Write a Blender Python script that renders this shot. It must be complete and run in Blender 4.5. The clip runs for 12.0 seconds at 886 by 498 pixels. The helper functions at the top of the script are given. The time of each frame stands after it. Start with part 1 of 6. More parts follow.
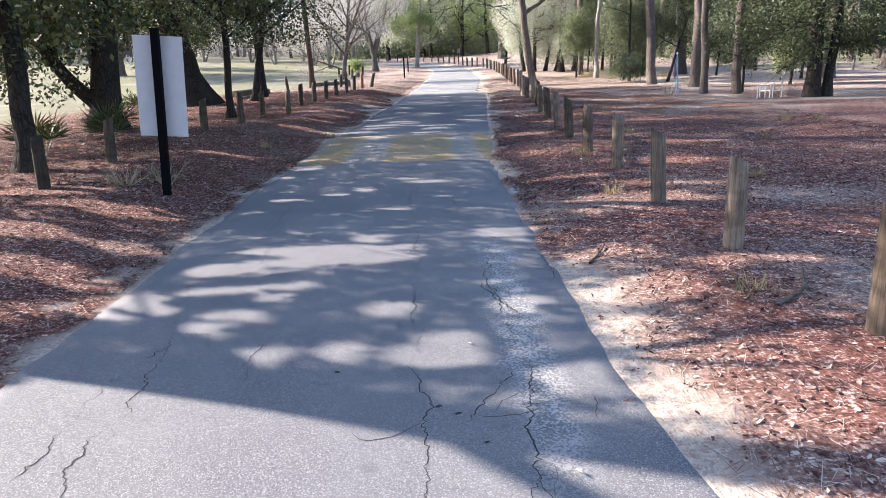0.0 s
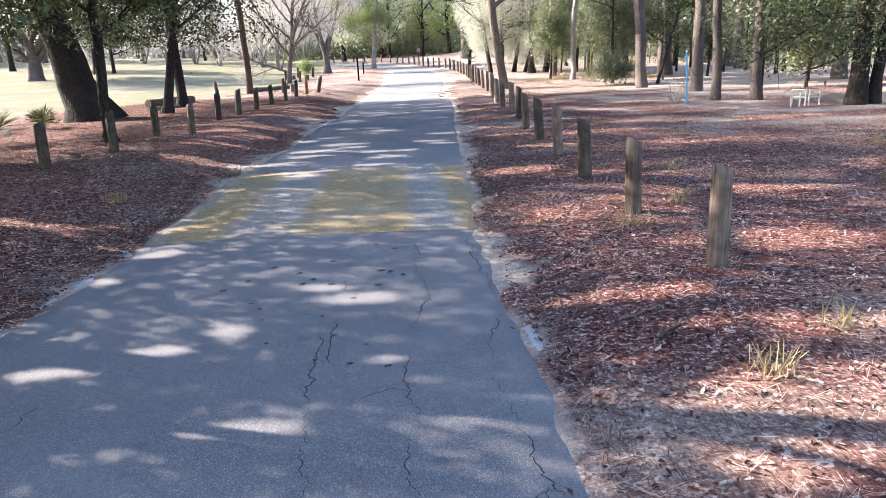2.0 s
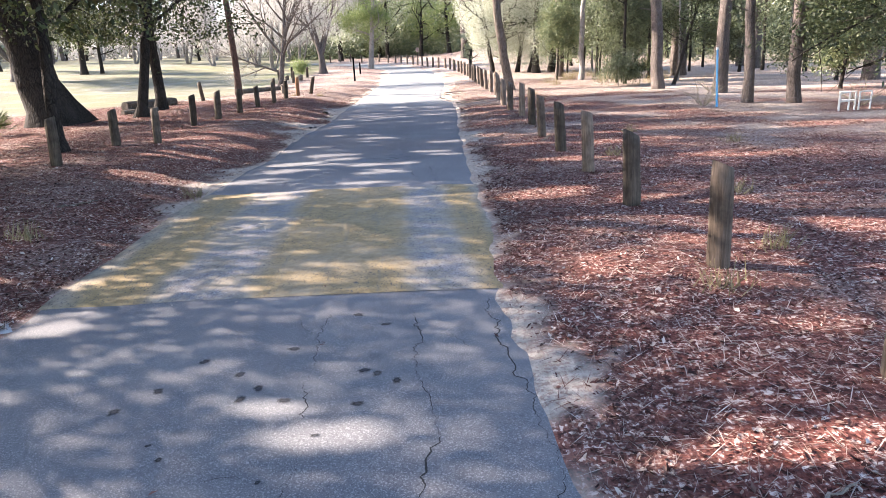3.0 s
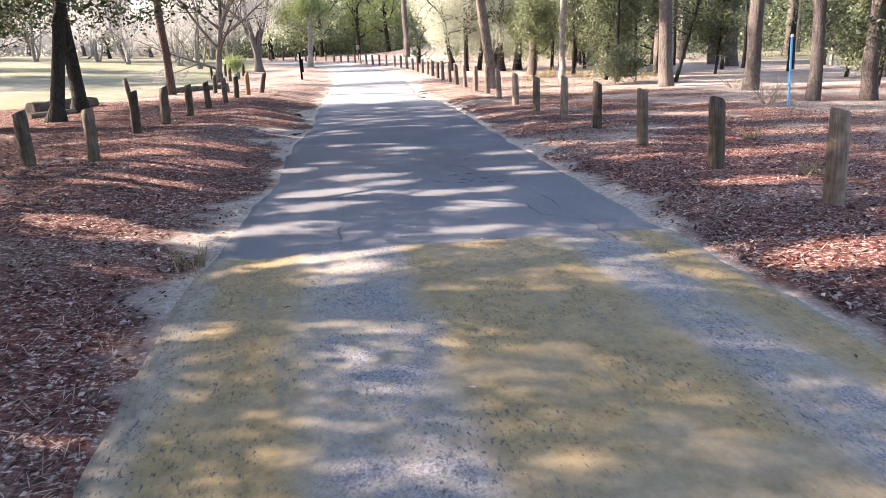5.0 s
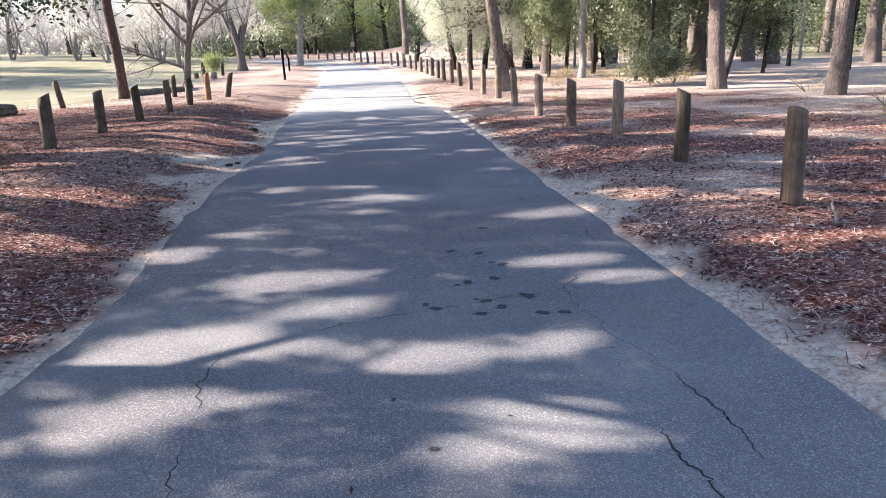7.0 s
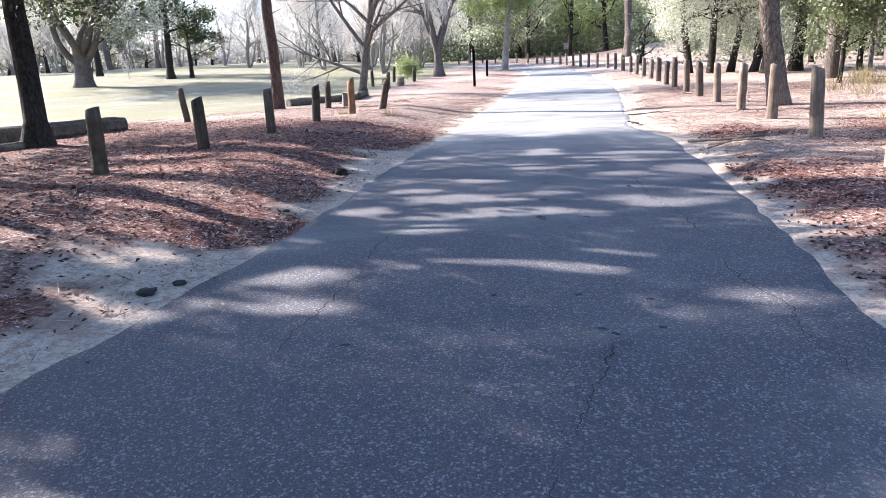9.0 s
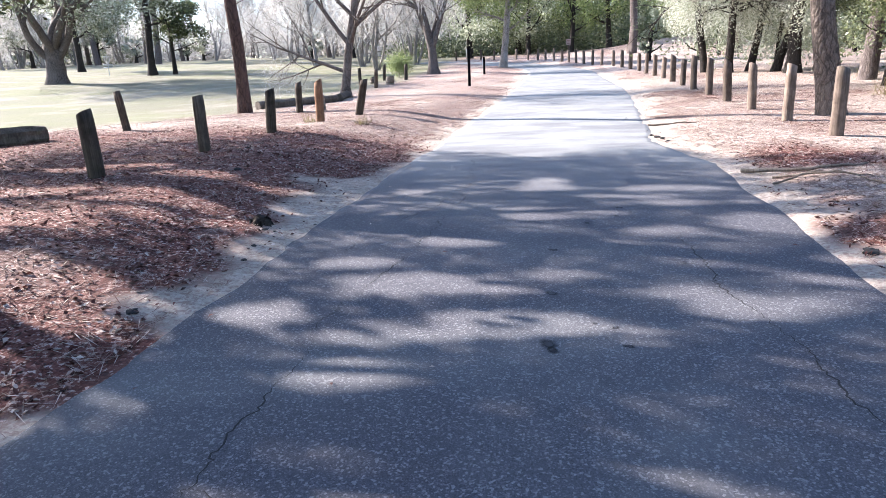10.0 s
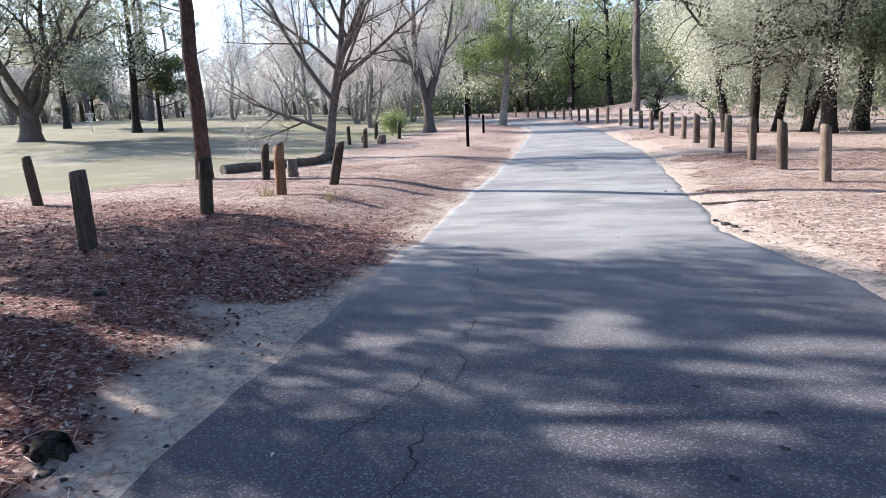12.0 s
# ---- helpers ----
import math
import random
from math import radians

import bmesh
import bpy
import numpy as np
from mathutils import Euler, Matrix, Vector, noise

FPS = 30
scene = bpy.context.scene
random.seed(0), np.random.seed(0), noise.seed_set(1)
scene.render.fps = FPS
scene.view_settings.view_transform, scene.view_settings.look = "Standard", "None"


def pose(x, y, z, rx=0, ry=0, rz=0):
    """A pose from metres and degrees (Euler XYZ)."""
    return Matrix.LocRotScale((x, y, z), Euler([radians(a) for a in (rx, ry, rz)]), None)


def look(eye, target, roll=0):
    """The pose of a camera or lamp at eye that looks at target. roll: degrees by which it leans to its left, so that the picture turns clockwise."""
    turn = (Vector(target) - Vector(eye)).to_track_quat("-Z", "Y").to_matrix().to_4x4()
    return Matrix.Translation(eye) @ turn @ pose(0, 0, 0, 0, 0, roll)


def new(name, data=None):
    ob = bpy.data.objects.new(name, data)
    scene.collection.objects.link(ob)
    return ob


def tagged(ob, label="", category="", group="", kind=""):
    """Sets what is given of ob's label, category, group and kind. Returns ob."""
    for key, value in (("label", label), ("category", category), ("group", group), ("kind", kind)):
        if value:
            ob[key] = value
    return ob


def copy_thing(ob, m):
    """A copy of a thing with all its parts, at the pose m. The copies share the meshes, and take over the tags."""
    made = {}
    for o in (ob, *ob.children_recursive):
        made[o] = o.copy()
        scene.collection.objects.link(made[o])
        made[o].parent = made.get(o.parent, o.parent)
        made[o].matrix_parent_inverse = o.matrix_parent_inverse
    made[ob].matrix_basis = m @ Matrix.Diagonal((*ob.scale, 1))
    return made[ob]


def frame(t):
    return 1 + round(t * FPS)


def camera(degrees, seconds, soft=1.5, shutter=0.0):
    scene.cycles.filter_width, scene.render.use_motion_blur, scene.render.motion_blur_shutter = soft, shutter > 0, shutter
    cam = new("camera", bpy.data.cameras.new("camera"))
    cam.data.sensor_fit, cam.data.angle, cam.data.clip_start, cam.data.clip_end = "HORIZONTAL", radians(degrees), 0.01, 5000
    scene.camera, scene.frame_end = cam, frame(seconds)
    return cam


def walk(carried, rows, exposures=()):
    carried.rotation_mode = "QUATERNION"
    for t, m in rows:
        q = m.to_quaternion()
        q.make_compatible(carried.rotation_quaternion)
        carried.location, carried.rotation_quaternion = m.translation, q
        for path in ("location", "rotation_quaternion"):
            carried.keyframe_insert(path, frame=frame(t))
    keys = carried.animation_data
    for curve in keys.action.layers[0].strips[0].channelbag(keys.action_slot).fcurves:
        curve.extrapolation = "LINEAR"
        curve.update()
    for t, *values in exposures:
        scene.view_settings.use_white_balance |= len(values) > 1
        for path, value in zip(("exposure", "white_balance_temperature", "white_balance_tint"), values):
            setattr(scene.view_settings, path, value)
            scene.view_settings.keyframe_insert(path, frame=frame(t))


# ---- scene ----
cam = camera(70.9, 12.0, 0.7)
PATH = [
    (0, (-0.047, 0.077, 1.441), (-0.054, 2.0, 0.893), -2.3),
    (0.5, (-0.015, 0.705, 1.449), (-0.025, 2.628, 0.9), -2.4),
    (1, (0.015, 1.947, 1.49), (0.116, 3.866, 0.935), -2.4),
    (1.5, (0.074, 3.527, 1.515), (0.179, 5.446, 0.961), -2.6),
    (2, (0.159, 5.076, 1.555), (0.264, 6.995, 1.002), -2.7),
    (2.5, (0.269, 6.192, 1.553), (0.371, 8.111, 0.998), -2.8),
    (3, (0.201, 7.152, 1.532), (0.31, 9.071, 0.98), -2.7),
    (3.2, (0.038, 7.596, 1.551), (0.143, 9.514, 0.997), -2.9),
    (4.8, (-1.738, 10.846, 1.386), (-1.396, 12.736, 0.828), -2.6),
    (5, (-1.743, 11.22, 1.375), (-1.4, 13.11, 0.818), -2.5),
    (5.5, (-1.608, 12.154, 1.394), (-1.27, 14.045, 0.835), -2.6),
    (6, (-1.43, 13.158, 1.411), (-1.092, 15.048, 0.852), -2.6),
    (6.5, (-1.181, 14.225, 1.407), (-0.844, 16.115, 0.847), -2.7),
    (7, (-0.905, 15.487, 1.412), (-0.567, 17.376, 0.849), -2.6),
    (7.5, (-0.522, 17.007, 1.352), (-0.399, 18.926, 0.805), -2.8),
    (7.7, (-0.49, 17.604, 1.292), (-0.588, 19.533, 0.771), -2.7),
    (9.3, (0.2, 22.588, 1.39), (-0.11, 24.493, 0.869), -2.9),
    (9.5, (0.178, 23.094, 1.433), (-0.131, 24.999, 0.906), -2.9),
    (10, (0.11, 24.232, 1.469), (-0.197, 26.135, 0.939), -2.7),
    (10.5, (0.038, 25.195, 1.507), (-0.267, 27.098, 0.973), -2.6),
    (11, (-0.04, 26.008, 1.527), (-0.343, 27.935, 1.084), -2.6),
    (11.5, (-0.12, 26.675, 1.557), (-0.422, 28.618, 1.194), -2.5),
    (12, (-0.234, 27.168, 1.582), (-0.532, 29.112, 1.219), -2.5),
]
walk(cam, [(t, look(eye, target, roll)) for t, eye, target, roll in PATH], [(0, 2.33, 6560, 15), (2.5, 2.77, 6800, 17), (5.5, 2.8, 7270, 20), (6.5, 2.68, 6880, 18), (7.7, 2.64, 6720, 17), (9.5, 2.61, 6150, 17), (12, 1.92, 6170, 16)])

# ---- light ----
SUN_AZ = Vector((-0.943, 0.33, 0.0)).normalized()
SUN_EL = radians(29.0)
SUN_DIR = Vector((SUN_AZ.x * math.cos(SUN_EL), SUN_AZ.y * math.cos(SUN_EL), math.sin(SUN_EL)))
world = bpy.data.worlds.new("sky")
scene.world = world
world.use_nodes = True
sky = world.node_tree.nodes.new("ShaderNodeTexSky")
sky.sky_type, sky.sun_disc = "NISHITA", False
sky.sun_elevation, sky.sun_rotation = SUN_EL, math.atan2(SUN_AZ.x, SUN_AZ.y) % (2 * math.pi)
sky.air_density, sky.dust_density, sky.ozone_density = 1.1, 0.9, 2.8
world.node_tree.nodes["Background"].inputs["Strength"].default_value = 0.1
world.node_tree.links.new(sky.outputs[0], world.node_tree.nodes["Background"].inputs["Color"])
sun = new("sun", bpy.data.lights.new("sun", "SUN"))
sun.data.energy, sun.data.angle, sun.data.color = 4.25, radians(0.55), (1.0, 0.925, 0.82)
sun.matrix_basis = look(SUN_DIR * 60, (0, 0, 0))


# ---- small tools ----
def vnoise(x, y, seed=0.0):
    """Smooth value noise of one metre's grain, from -1 to 1."""
    x, y = np.asarray(x, float), np.asarray(y, float)
    xi, yi = np.floor(x), np.floor(y)
    fx, fy = x - xi, y - yi
    fx, fy = fx * fx * (3 - 2 * fx), fy * fy * (3 - 2 * fy)

    def h(a, b):
        s = np.sin(a * 127.1 + b * 311.7 + seed * 74.7) * 43758.5453
        return (s - np.floor(s)) * 2 - 1

    return (h(xi, yi) * (1 - fx) + h(xi + 1, yi) * fx) * (1 - fy) + (h(xi, yi + 1) * (1 - fx) + h(xi + 1, yi + 1) * fx) * fy


def step(a, b, v):
    t = np.clip((np.asarray(v, float) - a) / (b - a), 0, 1)
    return t * t * (3 - 2 * t)


def mesh_of(name, verts, faces):
    """A mesh from arrays: verts (n, 3), faces (m, 3 or 4)."""
    verts, faces = np.asarray(verts, np.float32), np.asarray(faces, np.int32)
    me = bpy.data.meshes.new(name)
    me.vertices.add(len(verts))
    me.vertices.foreach_set("co", verts.ravel())
    m, k = faces.shape
    me.loops.add(m * k)
    me.loops.foreach_set("vertex_index", faces.ravel())
    me.polygons.add(m)
    me.polygons.foreach_set("loop_start", np.arange(0, m * k, k, dtype=np.int32))
    me.update(calc_edges=True)
    return me


def smooth(me):
    me.polygons.foreach_set("use_smooth", np.ones(len(me.polygons), bool))
    return me


def child(name, me, material, parent, label=""):
    ob = new(name, me)
    me.materials.append(material)
    ob.parent = parent
    return tagged(ob, label) if label else ob


def part(name, bm, material, parent, label=""):
    me = bpy.data.meshes.new(name)
    bm.to_mesh(me)
    bm.free()
    return child(name, me, material, parent, label)


def thing(name, label, category, group="", kind=""):
    return tagged(new(name), label, category, group, kind)


def box(bm, size, at=(0, 0, 0), bevel=0.0, turn=None):
    r = bmesh.ops.create_cube(bm, size=1.0)["verts"]
    m = Matrix.Translation(at) @ (turn or Matrix.Identity(4)) @ Matrix.Diagonal((*size, 1))
    bmesh.ops.transform(bm, matrix=m, verts=r)
    if bevel:
        es = list({e for v in r for e in v.link_edges})
        bmesh.ops.bevel(bm, geom=es, offset=bevel, segments=2, affect="EDGES", profile=0.6)
    return r


# ---- plan: the lie of the land and the road's two edges ----
LAND_Y = (-400, -40, 0, 35, 42, 50, 69, 100, 125, 200, 3000)
LAND_Z = (-1.2, -0.9, -0.5, 0.33, 0.6, 0.95, 1.95, 3.6, 4.8, 7.0, 12.0)
LEFT_Y = (-60, 0, 5, 9.5, 12.5, 16, 18.5, 20, 24, 26, 30, 34, 39, 44, 60, 66, 72, 78, 84, 96)
LEFT_X = (-3.0, -3.0, -3.02, -3.14, -2.96, -2.95, -2.75, -2.55, -2.45, -2.1, -2.08, -1.83, -1.5, -1.2, -0.45, -1.0, -3.0, -5.6, -9.0, -19)
RIGHT_Y = (-60, 0, 2.2, 3.6, 7, 11.6, 14.5, 19, 22.5, 27, 30.5, 32.4, 33.4, 34.7, 36.6, 38.8, 42.7, 47, 60, 66, 72, 78, 84, 96)
RIGHT_X = (1.5, 1.5, 1.42, 1.16, 1.03, 1.07, 1.29, 1.53, 1.76, 2.14, 2.34, 2.46, 2.26, 2.03, 2.22, 2.43, 2.86, 3.15, 3.0, 2.0, 0.4, -1.8, -5.0, -14)


def road_left(y):
    return np.interp(y, LEFT_Y, LEFT_X) + 0.05 * vnoise(np.asarray(y) * 1.1, 3.3) + 0.04 * vnoise(np.asarray(y) * 4.0, 7.7)


def road_right(y):
    return np.interp(y, RIGHT_Y, RIGHT_X) + 0.05 * vnoise(np.asarray(y) * 1.0, 13.3) + 0.045 * vnoise(np.asarray(y) * 4.0, 17.7)


def land(x, y):
    """The height of the ground without its small bumps."""
    x, y = np.asarray(x, float), np.asarray(y, float)
    mid = (np.interp(y, LEFT_Y, LEFT_X) + np.interp(y, RIGHT_Y, RIGHT_X)) / 2
    d = x - mid
    z = np.interp(y, LAND_Y, LAND_Z)
    z = z + 0.10 * step(1.7, 3.4, d) + 0.30 * step(1.9, 4.2, -d) * (1 - 0.6 * step(34, 46, y))
    z = z + 0.030 * np.maximum(0, -x - 12) * step(20, 50, y) * (1 - 0.7 * step(40, 120, -x))
    return z + 1.1 * np.exp(-((x - 13) / 7) ** 2 - ((y - 88) / 7) ** 2)


def on_road(x, y, margin=0.0):
    return (x > road_left(y) - margin) & (x < road_right(y) + margin)


def bumps(x, y):
    return 0.014 * vnoise(x * 0.8, y * 0.8, 2) + 0.011 * vnoise(x * 3.1, y * 3.1, 5)


def ground_at(x, y):
    return float(land(x, y) + bumps(np.asarray(x), np.asarray(y)))


def lawn_edge(y):
    return np.interp(y, (0, 10, 31, 35, 39.7, 41.5, 55, 70, 100), (-15, -14.5, -14.5, -12.3, -9.0, -8.0, -7.0, -6.5, -9)) + 0.5 * vnoise(np.asarray(y) * 0.6, 1.5)


def cover(x, y):
    """How much lawn, sand and pale, partly sun-coloured straw lies at a place."""
    n1, n2 = vnoise(x * 0.9, y * 0.9, 11), vnoise(x * 3.0, y * 3.0, 12)
    lawn = step(0.9, -0.9, x - lawn_edge(y) + 0.6 * n1 + 0.3 * n2)
    lawn = np.maximum(lawn, step(22, 32, x + 3 * n1) * step(20, 30, y))
    dr, dl = x - road_right(y), road_left(y) - x
    wr = np.interp(y, (0, 2, 4.2, 5.2, 6, 9.8, 10.6, 11.4, 12.2, 16.4, 17.3, 18.2, 19, 20.5, 21.3, 22.1, 23, 27, 33, 36, 60), (-0.05, 0.08, 0.2, 0.34, -0.2, -0.2, 0.55, 0.5, -0.25, 0.0, 0.4, 0.35, 0.0, -0.1, 0.4, 0.3, -0.02, 0.1, 0.2, 0.25, 0.4))
    wl = np.interp(y, (0, 6, 14, 16, 18.5, 20, 23, 24.2, 26.0, 26.5, 27.2, 27.5, 28.0, 28.3, 29, 30, 31, 31.5, 31.9, 33, 36, 60), (0.0, -0.05, -0.25, -0.05, 0.3, -0.15, 0.1, 0.45, 0.5, -0.2, -0.25, 0.45, 0.35, 0.2, 0.4, 0.35, 0.3, 0.75, -0.1, -0.2, 0.2, 0.4))
    n3 = vnoise(x * 7.0, y * 7.0, 13)
    sr = 0.9 * step(0.16, -0.12, dr - wr * (np.interp(y, (4, 7, 26, 34), (1.05, 0.72, 0.85, 1.25)) + np.interp(y, (4, 7), (0.25, 0.8)) * n1) + 0.2 * n2 + 0.14 * n3) * (dr > -0.4)
    sl = 0.9 * step(0.16, -0.12, dl - wl * (np.interp(y, (20, 26, 27.5, 28.5), (0.75, 1.15, 1.1, 0.72)) + np.interp(y, (27.5, 28.5), (0.8, 0.35)) * n1) + 0.26 * n2 + 0.2 * n3) * (dl > -0.4)
    sand = np.maximum(sr, sl)
    # Past y 34 the pale follows the shade's edge: sunlight put into the colour.
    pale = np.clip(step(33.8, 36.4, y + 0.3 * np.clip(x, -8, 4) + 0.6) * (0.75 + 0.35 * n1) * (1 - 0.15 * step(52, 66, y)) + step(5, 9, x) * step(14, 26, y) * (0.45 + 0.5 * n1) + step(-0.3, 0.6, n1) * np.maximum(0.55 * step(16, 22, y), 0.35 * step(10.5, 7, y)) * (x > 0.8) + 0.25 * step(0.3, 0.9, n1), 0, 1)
    return lawn, sand, pale


# ---- materials ----
def material(name):
    m = bpy.data.materials.new(name)
    m.use_nodes = True
    return m, m.node_tree, m.node_tree.nodes["Principled BSDF"]


def node(nt, kind, **values):
    n = nt.nodes.new(kind)
    for k, v in values.items():
        n.inputs[k.replace("_", " ")].default_value = v
    return n


def noise_tex(nt, vec, scale, detail=4.0, rough=0.6, distort=0.0):
    n = node(nt, "ShaderNodeTexNoise", Scale=scale, Detail=detail, Roughness=rough, Distortion=distort)
    if vec:
        nt.links.new(vec, n.inputs["Vector"])
    return n.outputs["Fac"]


def voronoi(nt, vec, scale, feature="F1", out="Distance"):
    n = node(nt, "ShaderNodeTexVoronoi", Scale=scale)
    n.feature = feature
    nt.links.new(vec, n.inputs["Vector"])
    return n.outputs[out]


def stretch(nt, vec, x, y, z, turn=0.0):
    n = nt.nodes.new("ShaderNodeMapping")
    n.inputs["Scale"].default_value = (x, y, z)
    n.inputs["Rotation"].default_value = (0, 0, turn)
    nt.links.new(vec, n.inputs["Vector"])
    return n.outputs[0]


def ramp(nt, fac, *stops):
    n = nt.nodes.new("ShaderNodeValToRGB")
    e = n.color_ramp.elements
    while len(e) < len(stops):
        e.new(0.5)
    for el, (p, c) in zip(e, stops):
        el.position = p
        el.color = (c, c, c, 1) if isinstance(c, (int, float)) else (*c, 1)
    nt.links.new(fac, n.inputs["Fac"])
    return n.outputs["Color"]


def mix(nt, fac, a, b, how="MIX"):
    n = nt.nodes.new("ShaderNodeMix")
    n.data_type, n.blend_type = "RGBA", how
    for sock, v in ((n.inputs[0], fac), (n.inputs[6], a), (n.inputs[7], b)):
        if isinstance(v, (int, float)):
            sock.default_value = v if sock == n.inputs[0] else (v, v, v, 1)
        elif isinstance(v, tuple):
            sock.default_value = (*v, 1)
        else:
            nt.links.new(v, sock)
    return n.outputs[2]


def math_node(nt, op, a, b=0.0):
    n = nt.nodes.new("ShaderNodeMath")
    n.operation = op
    for sock, v in ((n.inputs[0], a), (n.inputs[1], b)):
        if isinstance(v, (int, float)):
            sock.default_value = v
        else:
            nt.links.new(v, sock)
    return n.outputs[0]


def bump(nt, bsdf, height, strength, distance):
    n = node(nt, "ShaderNodeBump", Strength=strength, Distance=distance)
    nt.links.new(height, n.inputs["Height"])
    nt.links.new(n.outputs[0], bsdf.inputs["Normal"])


def world_place(nt):
    return nt.nodes.new("ShaderNodeNewGeometry").outputs["Position"]


def object_place(nt):
    return nt.nodes.new("ShaderNodeTexCoord").outputs["Object"]


def window(nt, v, a, b, soft):
    """1 between a and b, with soft ends."""
    up = nt.nodes.new("ShaderNodeMapRange")
    up.interpolation_type = "SMOOTHSTEP"
    dn = nt.nodes.new("ShaderNodeMapRange")
    dn.interpolation_type = "SMOOTHSTEP"
    for n, lo, hi in ((up, a - soft, a + soft), (dn, b + soft, b - soft)):
        n.inputs[1].default_value, n.inputs[2].default_value = lo, hi
        nt.links.new(v, n.inputs[0])
    return math_node(nt, "MULTIPLY", up.outputs[0], dn.outputs[0])


def make_ground():
    m, nt, b = material("forest_floor")
    p = world_place(nt)
    at = nt.nodes.new("ShaderNodeVertexColor")
    at.layer_name = "cover"
    sep = nt.nodes.new("ShaderNodeSeparateColor")
    nt.links.new(at.outputs[0], sep.inputs[0])
    warp = noise_tex(nt, p, 9, 3)
    flakes = voronoi(nt, stretch(nt, p, 1, 1.7, 1, 0.5), 26, out="Color")
    flakes2 = voronoi(nt, stretch(nt, p, 1.6, 1, 1, 1.2), 44, out="Color")
    straw = noise_tex(nt, stretch(nt, p, 14, 90, 10, 0.35), 1.0, 3)
    straw2 = noise_tex(nt, stretch(nt, p, 80, 16, 10, -0.5), 1.0, 3)
    tone = mix(nt, 0.5, mix(nt, 0.5, flakes, flakes2), mix(nt, 0.5, straw, straw2))
    mulch = ramp(nt, tone, (0.34, (0.018, 0.007, 0.006)), (0.46, (0.10, 0.031, 0.025)), (0.56, (0.175, 0.070, 0.056)), (0.67, (0.56, 0.465, 0.41)))
    mulch = mix(nt, ramp(nt, noise_tex(nt, p, 0.7, 3), (0.4, 0.0), (0.75, 0.55)), mulch, (0.125, 0.062, 0.048))
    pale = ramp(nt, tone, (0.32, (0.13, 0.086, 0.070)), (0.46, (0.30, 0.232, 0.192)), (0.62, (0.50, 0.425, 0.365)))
    sandy = ramp(nt, noise_tex(nt, p, 18, 6, 0.7), (0.3, (0.255, 0.212, 0.172)), (0.6, (0.45, 0.395, 0.335)))
    sandy = mix(nt, ramp(nt, tone, (0.5, 0.0), (0.62, 0.7)), sandy, (0.17, 0.10, 0.082))
    grass = ramp(nt, noise_tex(nt, p, 30, 5, 0.7), (0.3, (0.10, 0.096, 0.06)), (0.65, (0.19, 0.182, 0.125)))
    grass = mix(nt, ramp(nt, noise_tex(nt, p, 0.16, 3), (0.46, 0.0), (0.66, 0.5)), grass, (0.17, 0.185, 0.08))
    grass = mix(nt, ramp(nt, noise_tex(nt, p, 0.45, 4), (0.5, 0.0), (0.72, 0.7)), grass, (0.27, 0.24, 0.20))
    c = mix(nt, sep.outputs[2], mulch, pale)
    c = mix(nt, sep.outputs[0], c, grass)
    c = mix(nt, sep.outputs[1], c, sandy)
    nt.links.new(c, b.inputs["Base Color"])
    b.inputs["Roughness"].default_value = 0.95
    b.inputs["Specular IOR Level"].default_value = 0.15
    h = mix(nt, 0.4, tone, warp)
    bump(nt, b, h, 1.0, 0.05)
    return m


